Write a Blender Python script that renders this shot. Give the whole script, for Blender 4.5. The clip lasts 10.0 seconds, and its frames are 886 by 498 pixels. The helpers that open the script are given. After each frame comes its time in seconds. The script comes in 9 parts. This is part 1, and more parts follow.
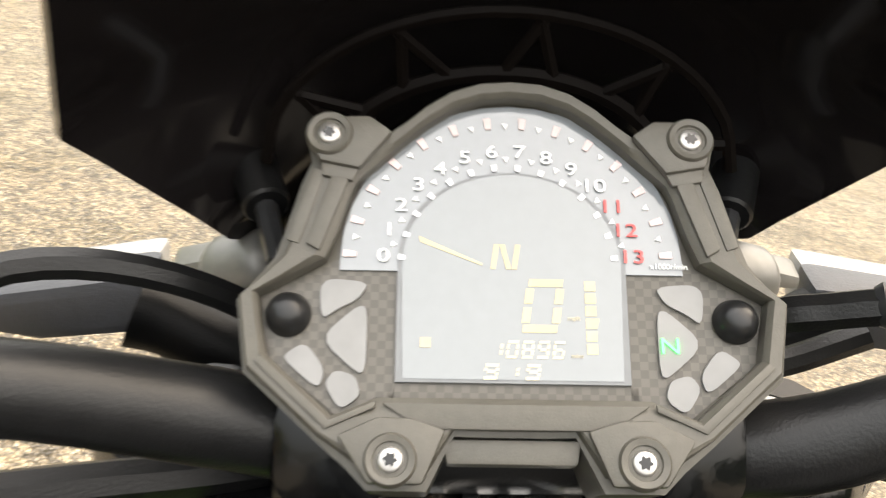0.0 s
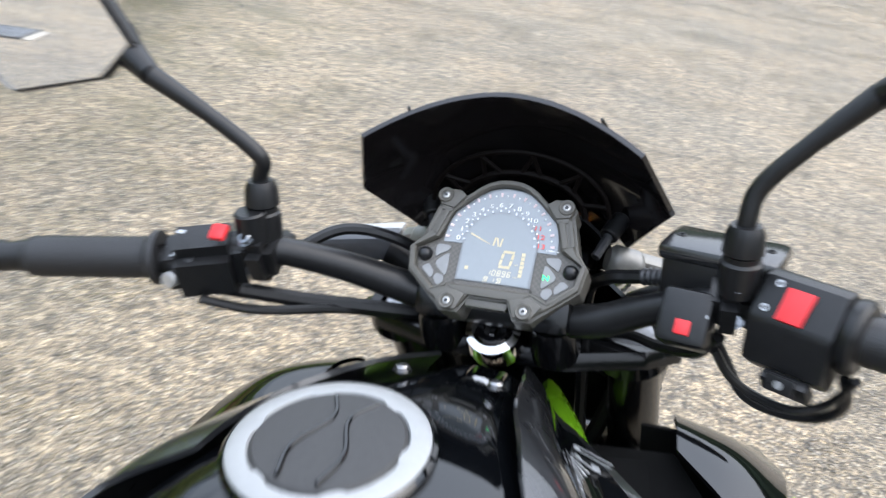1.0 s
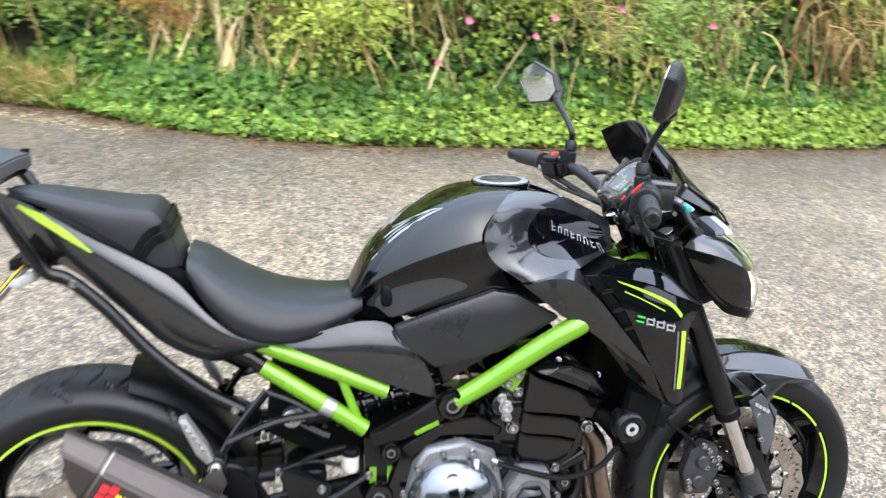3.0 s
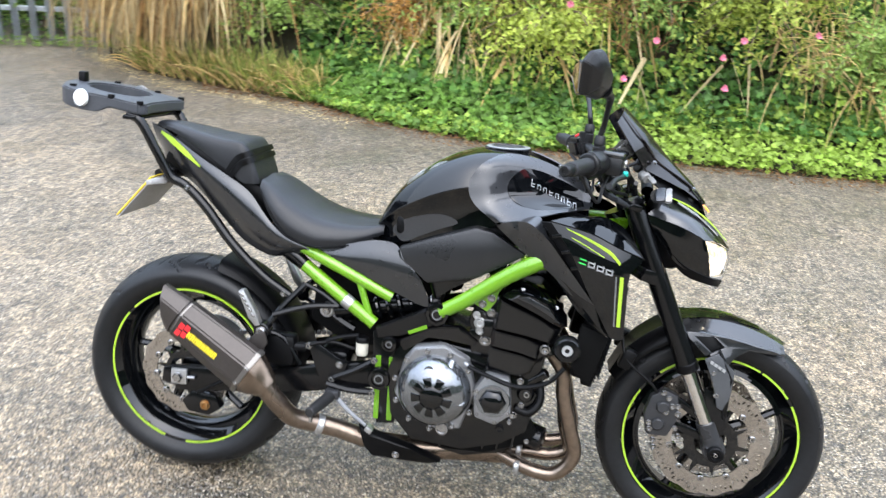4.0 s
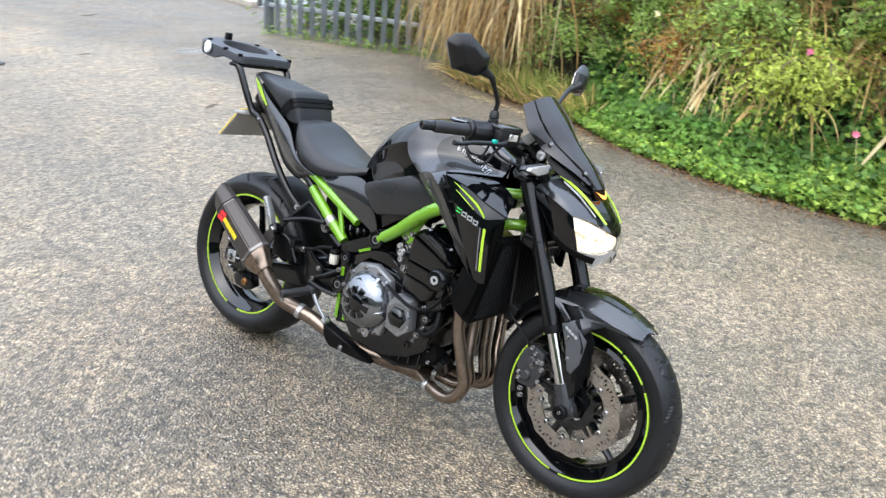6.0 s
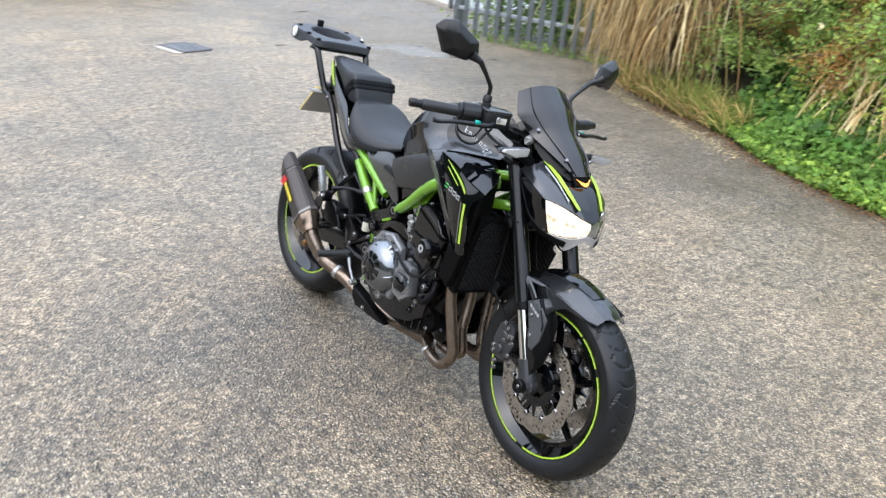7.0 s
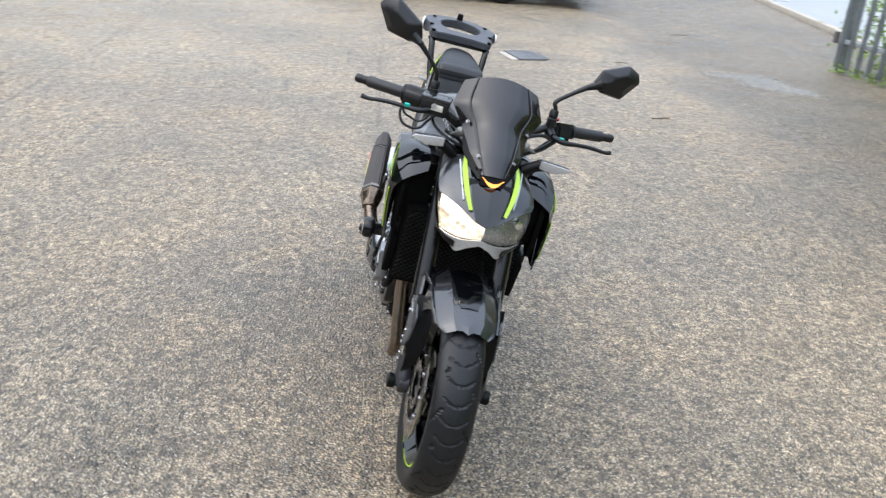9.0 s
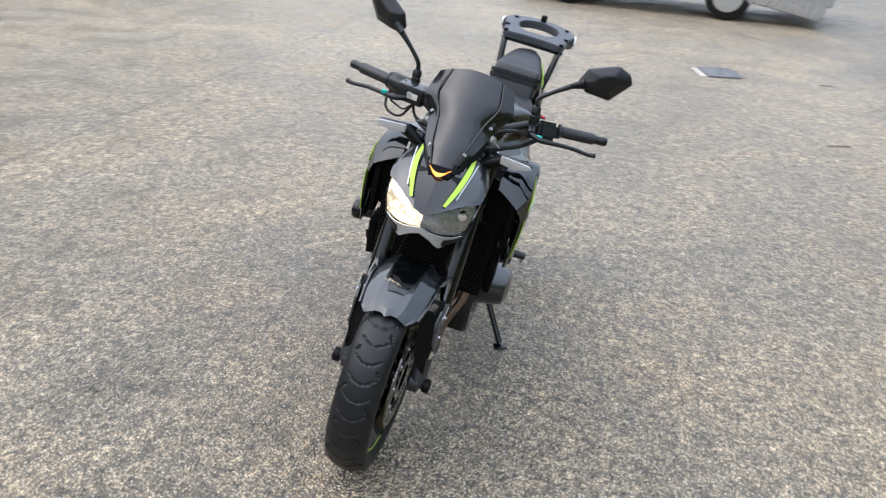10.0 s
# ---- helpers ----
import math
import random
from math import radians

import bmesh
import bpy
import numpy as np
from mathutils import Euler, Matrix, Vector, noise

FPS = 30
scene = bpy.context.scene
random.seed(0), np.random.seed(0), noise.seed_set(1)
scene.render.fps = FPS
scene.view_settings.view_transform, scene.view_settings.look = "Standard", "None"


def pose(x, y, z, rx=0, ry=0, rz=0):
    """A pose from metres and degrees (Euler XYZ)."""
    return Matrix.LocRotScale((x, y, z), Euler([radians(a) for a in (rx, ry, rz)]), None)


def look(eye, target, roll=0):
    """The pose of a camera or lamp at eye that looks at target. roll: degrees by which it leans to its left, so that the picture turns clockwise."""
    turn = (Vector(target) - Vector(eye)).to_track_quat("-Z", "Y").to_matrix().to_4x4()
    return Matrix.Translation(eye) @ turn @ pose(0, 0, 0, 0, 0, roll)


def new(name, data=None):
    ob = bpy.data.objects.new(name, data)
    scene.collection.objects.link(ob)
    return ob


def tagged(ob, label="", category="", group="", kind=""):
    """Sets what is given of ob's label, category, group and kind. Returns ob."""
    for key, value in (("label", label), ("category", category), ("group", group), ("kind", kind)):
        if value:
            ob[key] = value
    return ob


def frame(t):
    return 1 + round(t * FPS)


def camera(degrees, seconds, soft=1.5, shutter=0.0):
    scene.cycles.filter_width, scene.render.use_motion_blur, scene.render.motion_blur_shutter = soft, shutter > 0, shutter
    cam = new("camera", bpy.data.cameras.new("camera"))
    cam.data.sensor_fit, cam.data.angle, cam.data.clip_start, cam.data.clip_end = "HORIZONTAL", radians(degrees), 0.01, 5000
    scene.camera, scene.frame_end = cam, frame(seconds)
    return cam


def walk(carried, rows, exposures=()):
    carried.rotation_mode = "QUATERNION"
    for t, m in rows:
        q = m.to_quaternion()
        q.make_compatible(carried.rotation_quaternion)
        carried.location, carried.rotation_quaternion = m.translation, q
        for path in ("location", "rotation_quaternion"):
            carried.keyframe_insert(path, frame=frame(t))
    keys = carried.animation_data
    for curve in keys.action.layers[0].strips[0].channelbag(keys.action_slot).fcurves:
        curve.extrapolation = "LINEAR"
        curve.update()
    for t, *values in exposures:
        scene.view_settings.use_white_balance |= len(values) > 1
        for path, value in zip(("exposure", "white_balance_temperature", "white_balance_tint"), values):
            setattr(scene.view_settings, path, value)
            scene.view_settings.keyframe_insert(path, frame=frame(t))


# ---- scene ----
# The camera and its walk round the motorcycle.
cam = camera(55.2, 10.0, soft=1.3, shutter=0.45)
PATH = [
    (0, (-0.219, 0.887, 1.102), (-0.047, 2.723, 0.326), 12.9),
    (0.5, (-0.199, 0.778, 1.159), (-0.294, 2.598, 0.333), 11.6),
    (1, (-0.055, 0.49, 1.324), (-0.529, 2.197, 0.396), 10.0),
    (1.5, (0.257, 0.284, 1.477), (-0.726, 1.745, 0.529), 6.4),
    (2, (0.689, 0.213, 1.54), (-0.712, 1.328, 0.647), 4.7),
    (2.5, (1.078, 0.228, 1.553), (-0.573, 0.981, 0.712), 5.0),
    (3.8, (1.898, 0.818, 1.644), (0.073, 0.694, 0.835), 3.5),
    (4, (1.97, 0.958, 1.642), (0.155, 0.722, 0.837), 3.5),
    (4.5, (2.111, 1.322, 1.658), (0.337, 0.85, 0.866), 3.8),
    (5, (2.195, 1.661, 1.666), (0.492, 0.959, 0.885), 4.0),
    (5.5, (2.094, 2.023, 1.652), (0.492, 1.111, 0.876), 4.5),
    (5.7, (2.047, 2.166, 1.654), (0.486, 1.185, 0.879), 4.6),
    (6.8, (1.72, 2.901, 1.651), (0.516, 1.503, 0.881), 5.2),
    (7, (1.625, 3.011, 1.672), (0.502, 1.555, 0.886), 4.8),
    (7.5, (1.322, 3.172, 1.645), (0.428, 1.565, 0.86), 4.6),
    (8, (0.957, 3.353, 1.649), (0.292, 1.64, 0.86), 4.5),
    (8.5, (0.566, 3.51, 1.653), (0.149, 1.724, 0.857), 4.4),
    (9, (0.167, 3.52, 1.649), (-0.004, 1.696, 0.846), 4.5),
    (9.5, (-0.275, 3.556, 1.646), (-0.172, 1.731, 0.834), 4.3),
    (10, (-0.662, 3.498, 1.644), (-0.264, 1.713, 0.833), 3.9),
]
EXPOSURES = [(0, 2.12, 8000, 10), (0.5, 2.06, 7650, 10), (1, 1.76, 6150, 10), (1.5, 1.72, 6100, 10), (2, 1.8, 6250, 11), (2.5, 2.06, 6050, 11), (4, 1.92, 5950, 10), (5.5, 1.78, 6000, 9.5), (7, 1.54, 5950, 10), (8.5, 1.41, 6050, 10), (9.5, 1.28, 6080, 10), (10, 1.28, 6020, 10)]
walk(cam, [(t, look(eye, target, roll)) for t, eye, target, roll in PATH], EXPOSURES)

# Overcast daylight: a pale, nearly even sky and a weak, wide sun.
world = bpy.data.worlds.new("sky")
scene.world = world
world.use_nodes = True
wn, wl = world.node_tree.nodes, world.node_tree.links
wn.clear()
sky = wn.new("ShaderNodeTexSky")
sky.sky_type, sky.sun_disc = "NISHITA", False
sky.sun_elevation, sky.sun_rotation = radians(54), radians(74)
sky.air_density, sky.dust_density = 1.0, 4.0
pale = wn.new("ShaderNodeHueSaturation")
pale.inputs["Saturation"].default_value = 1.05
back = wn.new("ShaderNodeBackground")
back.inputs["Strength"].default_value = 0.132
wout = wn.new("ShaderNodeOutputWorld")
# Cloud spreads the sun's glow over the whole sky.
cloud = wn.new("ShaderNodeGamma")
cloud.inputs["Gamma"].default_value = 0.35
wl.new(sky.outputs[0], cloud.inputs["Color"]), wl.new(cloud.outputs[0], pale.inputs["Color"])
# An overcast sky is brightest overhead and dims evenly towards the horizon.
aim, up_z, dome, fade = wn.new("ShaderNodeTexCoord"), wn.new("ShaderNodeSeparateXYZ"), wn.new("ShaderNodeMapRange"), wn.new("ShaderNodeVectorMath")
dome.inputs["From Min"].default_value, dome.inputs["From Max"].default_value = 0.0, 1.0
dome.inputs["To Min"].default_value, dome.inputs["To Max"].default_value = 0.85, 6.2
fade.operation = "SCALE"
wl.new(aim.outputs["Generated"], up_z.inputs[0]), wl.new(up_z.outputs[2], dome.inputs["Value"])
wl.new(pale.outputs[0], fade.inputs[0]), wl.new(dome.outputs[0], fade.inputs["Scale"])
wl.new(fade.outputs[0], back.inputs["Color"])
wl.new(back.outputs[0], wout.inputs["Surface"])
sun = new("sun", bpy.data.lights.new("sun", "SUN"))
sun.data.energy, sun.data.angle, sun.data.color = 0.5, radians(176), (1.0, 0.98, 0.95)
sun.matrix_world = look((4.6, 2.0, 7.0), (0, 0.7, 0))

# ---- materials ----
def mat(name, color, rough=0.5, metal=0.0, vary=0.15, scale=30.0, bump=0.0, bump_scale=120.0, coat=0.0, spec=0.5, island=0.0):
    """A plain surface with grain at two scales; island varies each separate piece."""
    m = bpy.data.materials.new(name)
    m.use_nodes = True
    n, l = m.node_tree.nodes, m.node_tree.links
    b = n["Principled BSDF"]
    tc = n.new("ShaderNodeTexCoord")
    big, fine = n.new("ShaderNodeTexNoise"), n.new("ShaderNodeTexNoise")
    big.inputs["Scale"].default_value, fine.inputs["Scale"].default_value = scale * 0.2, scale * 4
    big.inputs["Detail"].default_value = 5
    for t in (big, fine):
        l.new(tc.outputs["Object"], t.inputs["Vector"])
    mix = n.new("ShaderNodeMath")
    mix.operation = "ADD"
    l.new(big.outputs["Fac"], mix.inputs[0]), l.new(fine.outputs["Fac"], mix.inputs[1])
    ramp = n.new("ShaderNodeMapRange")
    ramp.inputs["From Min"].default_value, ramp.inputs["From Max"].default_value = 0.6, 1.4
    ramp.inputs["To Min"].default_value, ramp.inputs["To Max"].default_value = 1 - vary, 1 + vary
    l.new(mix.outputs[0], ramp.inputs["Value"])
    value = ramp.outputs[0]
    if island:
        geo = n.new("ShaderNodeNewGeometry")
        span = n.new("ShaderNodeMapRange")
        span.inputs["To Min"].default_value, span.inputs["To Max"].default_value = 1 - island, 1 + island
        l.new(geo.outputs["Random Per Island"], span.inputs["Value"])
        times = n.new("ShaderNodeMath")
        times.operation = "MULTIPLY"
        l.new(value, times.inputs[0]), l.new(span.outputs[0], times.inputs[1])
        value = times.outputs[0]
    shade = n.new("ShaderNodeVectorMath")
    shade.operation = "SCALE"
    shade.inputs[0].default_value = color[:3]
    l.new(value, shade.inputs["Scale"])
    l.new(shade.outputs[0], b.inputs["Base Color"])
    rr = n.new("ShaderNodeMapRange")
    rr.inputs["From Min"].default_value, rr.inputs["From Max"].default_value = 0.35, 0.65
    rr.inputs["To Min"].default_value, rr.inputs["To Max"].default_value = rough * 0.85, min(1, rough * 1.15)
    l.new(big.outputs["Fac"], rr.inputs["Value"])
    l.new(rr.outputs[0], b.inputs["Roughness"])
    b.inputs["Metallic"].default_value = metal
    b.inputs["Specular IOR Level"].default_value = spec
    if coat:
        b.inputs["Coat Weight"].default_value, b.inputs["Coat Roughness"].default_value = coat, 0.03
    if bump:
        bn = n.new("ShaderNodeTexNoise")
        bn.inputs["Scale"].default_value = bump_scale
        bn.inputs["Detail"].default_value = 4
        l.new(tc.outputs["Object"], bn.inputs["Vector"])
        bp = n.new("ShaderNodeBump")
        bp.inputs["Strength"].default_value, bp.inputs["Distance"].default_value = bump, 0.002
        l.new(bn.outputs["Fac"], bp.inputs["Height"])
        l.new(bp.outputs[0], b.inputs["Normal"])
    return m


def glow(name, color, strength):
    m = bpy.data.materials.new(name)
    m.use_nodes = True
    b = m.node_tree.nodes["Principled BSDF"]
    b.inputs["Base Color"].default_value = (*color, 1)
    b.inputs["Emission Color"].default_value = (*color, 1)
    b.inputs["Emission Strength"].default_value = strength
    return m


def facets(name, color, low, high, scale):
    """A lit, faceted lamp bowl: some facets throw the bulb's light out, some less."""
    m = glow(name, color, high)
    n, l = m.node_tree.nodes, m.node_tree.links
    b = n["Principled BSDF"]
    b.inputs["Base Color"].default_value, b.inputs["Metallic"].default_value, b.inputs["Roughness"].default_value = (0.7, 0.68, 0.64, 1), 1.0, 0.15
    tc, v, r, s = n.new("ShaderNodeTexCoord"), n.new("ShaderNodeTexVoronoi"), n.new("ShaderNodeMapRange"), n.new("ShaderNodeSeparateColor")
    v.inputs["Scale"].default_value = scale
    l.new(tc.outputs["Object"], v.inputs["Vector"]), l.new(v.outputs["Color"], s.inputs[0]), l.new(s.outputs[0], r.inputs["Value"])
    r.inputs["From Min"].default_value, r.inputs["From Max"].default_value = 0.2, 0.9
    r.inputs["To Min"].default_value, r.inputs["To Max"].default_value = low, high
    l.new(r.outputs[0], b.inputs["Emission Strength"])
    return m


def clear(name, color=(1, 1, 1), rough=0.02, through_it=1.0):
    m = bpy.data.materials.new(name)
    m.use_nodes = True
    b = m.node_tree.nodes["Principled BSDF"]
    b.inputs["Base Color"].default_value = (*color, 1)
    b.inputs["Roughness"].default_value = rough
    b.inputs["Transmission Weight"].default_value = through_it
    b.inputs["IOR"].default_value = 1.2
    return m


BLACK_GLOSS = mat("gloss_black_paint", (0.0016, 0.0019, 0.0024), 0.03, 0.0, 0.2, 60, spec=0.55)
GREY_GLOSS = mat("dark_grey_metallic_paint", (0.0245, 0.0258, 0.0285), 0.32, 0.65, 0.12, 220, coat=1.0)
MATTE = mat("matt_black_plastic", (0.0026, 0.0027, 0.0031), 0.38, 0.0, 0.3, 40, 0.1, 900, spec=0.16)
SATIN = mat("satin_black_paint", (0.0035, 0.0037, 0.0042), 0.16, 0.0, 0.3, 25, 0.05, 300, spec=0.36)
PAD = mat("grey_black_knee_pad", (0.034, 0.0338, 0.034), 0.42, 0.0, 0.15, 60, 0.15, 1200, spec=0.25)
RUBBER = mat("tyre_rubber", (0.0075, 0.008, 0.009), 0.42, 0.0, 0.4, 18, 0.2, 500, spec=0.32)
GRIP = mat("grip_rubber", (0.012, 0.012, 0.013), 0.55, 0.0, 0.2, 60, 0.2, 600)
VINYL = mat("seat_vinyl", (0.011, 0.0117, 0.0135), 0.38, 0.0, 0.2, 30, 0.18, 800, spec=0.4)
GREEN = mat("lime_green_paint", (0.135, 0.31, 0.008), 0.28, 0.1, 0.08, 50, coat=0.6)
LIME = mat("lime_tape", (0.34, 0.52, 0.03), 0.4, 0.0, 0.08, 50)
GUNMETAL = mat("polished_dark_cover", (0.215, 0.228, 0.245), 0.15, 0.9, 0.15, 40, 0.02, 200, coat=0.3)
RIM_GREY = mat("dull_cover_rim", (0.26, 0.265, 0.275), 0.34, 0.7, 0.15, 60, 0.05, 300)
ENGINE = mat("black_engine_paint", (0.002, 0.0021, 0.0025), 0.12, 0.0, 0.35, 30, 0.06, 160, spec=0.55)
STEEL = mat("bright_steel", (0.36, 0.36, 0.365), 0.22, 1.0, 0.12, 60)
CHROME = mat("fork_chrome", (0.7, 0.68, 0.66), 0.1, 1.0, 0.06, 60)
DISC = mat("brake_disc_steel", (0.42, 0.385, 0.35), 0.27, 1.0, 0.35, 70, 0.08, 500)
HEADER = mat("heat_tinted_pipe", (0.235, 0.185, 0.145), 0.28, 0.95, 0.28, 14, 0.03, 200)
TITAN = mat("brown_titanium_sleeve", (0.058, 0.051, 0.047), 0.42, 0.6, 0.12, 30, 0.03, 500)
ALU = mat("cast_aluminium", (0.5, 0.5, 0.5), 0.4, 0.9, 0.15, 50, 0.1, 500)
WHITE = mat("white_plastic", (0.75, 0.76, 0.75), 0.4)
CREAM = mat("milky_reservoir", (0.55, 0.53, 0.45), 0.45)
YELLOW = mat("yellow_sticker", (0.85, 0.68, 0.02), 0.45)
RED = mat("red_switch", (0.62, 0.02, 0.025), 0.45)
SILVER_MARK = mat("silver_lettering", (0.45, 0.46, 0.47), 0.3, 0.5)
GREEN_MARK = mat("green_lettering", (0.05, 0.55, 0.08), 0.4)
TEAL = mat("teal_anodised_adjuster", (0.03, 0.42, 0.34), 0.3, 0.5)
MIRROR = mat("mirror_glass", (0.86, 0.87, 0.88), 0.015, 1.0, 0.01)
SCREEN = mat("dark_smoked_screen", (0.009, 0.0078, 0.0082), 0.10, 0.0, 0.1, 40, spec=0.55)
LENS = clear("clear_lens", (1, 1, 1), 0.03)
REFLECTOR = mat("lamp_reflector", (0.82, 0.82, 0.83), 0.14, 1.0, 0.05)
SMOKE_LENS = mat("pale_grey_lens", (0.34, 0.335, 0.325), 0.15, 0.1)
GREY_BOWL = mat("grey_lamp_bowl", (0.30, 0.305, 0.31), 0.28, 0.85, 0.5, 40, 0.3, 120)
BEAM = glow("lit_headlamp", (1.0, 0.82, 0.55), 6.0)
AMBER = glow("lit_amber_lamp", (1.0, 0.33, 0.05), 0.6)
# Dull black for inner parts, and for shade painted into gaps and the drain.
VOID = mat("dull_black_and_shade", (0.003, 0.003, 0.003), 0.7, 0.0, 0.3, 40, spec=0.08)
DASH = mat("grey_brown_dash_plastic", (0.084, 0.079, 0.067), 0.5, 0.0, 0.12, 80, 0.1, 1500)
DIAL = mat("grey_dial_face", (0.20, 0.219, 0.237), 0.06, 0.0, 0.06, 60, spec=1.0)
LCD = mat("pale_display", (0.188, 0.208, 0.221), 0.05, 0.0, 0.04, 60, spec=1.0)
LCD_MARK = mat("straw_display_segment", (0.54, 0.46, 0.29), 0.4)
DIAL_WHITE = mat("white_print", (0.85, 0.86, 0.86), 0.5)
DIAL_RED = mat("red_print", (0.75, 0.10, 0.10), 0.5)
TELL = mat("unlit_telltale", (0.205, 0.207, 0.208), 0.35)
GREEN_LIT = glow("lit_green_letter", (0.02, 0.9, 0.15), 1.2)
PLATE_YELLOW = mat("yellow_plate", (0.8, 0.6, 0.05), 0.4)
PLATE_BACK = mat("dull_plate_back", (0.35, 0.34, 0.32), 0.6)
COPPER = mat("brass_bolt", (0.35, 0.2, 0.08), 0.35, 0.9)
FENCE = mat("galvanised_steel", (0.30, 0.33, 0.345), 0.55, 0.35, 0.22, 6, 0.1, 80)
IRON = mat("cast_iron_grate", (0.12, 0.12, 0.12), 0.6, 0.4, 0.3, 20, 0.3, 200)
CONCRETE = mat("worn_concrete", (0.36, 0.33, 0.28), 0.85, 0.0, 0.3, 8, 0.5, 150)
EARTH = mat("dark_leaf_mould", (0.028, 0.026, 0.014), 0.95, 0.0, 0.5, 5, 0.6, 60)


def leafy(name, color, rough=0.5, island=0.45, lucent=0.4):
    m = mat(name, (color[0] * 1.06, color[1] * 1.02, color[2] * 0.85), rough, 0.0, 0.3, 3, 0.1, 60, spec=0.35, island=island)
    b = m.node_tree.nodes["Principled BSDF"]
    b.inputs["Subsurface Weight"].default_value = 0.0
    n, l = m.node_tree.nodes, m.node_tree.links
    tr, add, out = n.new("ShaderNodeBsdfTranslucent"), n.new("ShaderNodeMixShader"), n["Material Output"]
    l.new(b.inputs["Base Color"].links[0].from_socket, tr.inputs["Color"])
    add.inputs[0].default_value = lucent
    l.new(b.outputs[0], add.inputs[1]), l.new(tr.outputs[0], add.inputs[2])
    l.new(add.outputs[0], out.inputs["Surface"])
    return m


SWITCH = mat("dark_grey_control_plastic", (0.0085, 0.0087, 0.0093), 0.33, 0.0, 0.25, 40, 0.12, 900, spec=0.34)


def weave():
    """Carbon-look print: a fine check, turned into the dash's plane."""
    m = mat("woven_carbon", (0.07, 0.067, 0.06), 0.45, 0.0, 0.2, 120)
    n, l = m.node_tree.nodes, m.node_tree.links
    tc, mp, ck, sh = n.new("ShaderNodeTexCoord"), n.new("ShaderNodeMapping"), n.new("ShaderNodeTexChecker"), n.new("ShaderNodeMix")
    mp.inputs["Rotation"].default_value = (radians(-47), 0, 0)
    ck.inputs["Scale"].default_value = 430
    ck.inputs["Color1"].default_value, ck.inputs["Color2"].default_value = (0.098, 0.090, 0.078, 1), (0.072, 0.067, 0.058, 1)
    l.new(tc.outputs["Object"], mp.inputs["Vector"]), l.new(mp.outputs[0], ck.inputs["Vector"]), l.new(ck.outputs[0], n["Principled BSDF"].inputs["Base Color"])
    return m


CARBON = weave()
BAND = mat("worn_steel_band", (0.17, 0.16, 0.15), 0.35, 0.8, 0.2, 80)
CASTING = mat("dark_grey_casting", (0.034, 0.035, 0.038), 0.32, 0.3, 0.2, 50, 0.08, 500)
LID = mat("glossy_black_lid", (0.012, 0.0125, 0.0135), 0.16, 0.0, 0.2, 60, 0.05, 500, spec=0.9)
GUARD_GREY = mat("grey_guard_plastic", (0.060, 0.063, 0.068), 0.3, 0.2, 0.15, 60, 0.06, 500)
UNDER = mat("satin_black_cover", (0.0135, 0.0138, 0.0148), 0.3, 0.0, 0.2, 40, 0.08, 900, spec=0.45)
BRACKET = mat("dull_grey_bracket", (0.17, 0.168, 0.16), 0.35, 0.2, 0.15, 60)
KNOB = mat("black_button_plastic", (0.012, 0.0125, 0.0135), 0.28, 0.0, 0.15, 80, spec=0.4)
LATTICE = mat("faint_brown_lattice", (0.0055, 0.0042, 0.0038), 0.5, 0.0, 0.2, 60, spec=0.06)
LCD_PALE = mat("pale_straw_segment", (0.58, 0.53, 0.40), 0.4)
RED_TICK = mat("pale_pink_tick", (0.62, 0.5, 0.5), 0.5)
IVY_BRIGHT = leafy("young_ivy_leaf", (0.29, 0.42, 0.085))
IVY_MID = leafy("mid_ivy_leaf", (0.15, 0.275, 0.06))
IVY_DARK = leafy("old_ivy_leaf", (0.095, 0.205, 0.052))
SHRUB = leafy("shrub_leaf", (0.25, 0.37, 0.10))
SHRUB_RUST = leafy("rusty_shrub_leaf", (0.38, 0.22, 0.07))
STRAW = leafy("dry_straw_blade", (0.56, 0.42, 0.22), 0.6, 0.6)
STRAW_BROWN = leafy("brown_dead_blade", (0.30, 0.18, 0.08), 0.7, 0.5)
SHRUB_YOUNG = leafy("young_shrub_leaf", (0.38, 0.46, 0.10))
GRASS = leafy("green_grass_blade", (0.27, 0.33, 0.09))
LITTER = leafy("dead_brown_leaf", (0.20, 0.115, 0.06), 0.7, 0.5)
PINK = leafy("pink_petal", (0.70, 0.22, 0.38), 0.5, 0.2)
PALE_FLOWER = leafy("cream_petal", (0.75, 0.72, 0.55), 0.5, 0.2)
TWIG = mat("grey_brown_twig", (0.14, 0.10, 0.065), 0.8, 0.0, 0.3, 30)
SILVER_PAINT = mat("silver_car_paint", (0.45, 0.46, 0.47), 0.3, 0.6, 0.08, 60, coat=0.8)


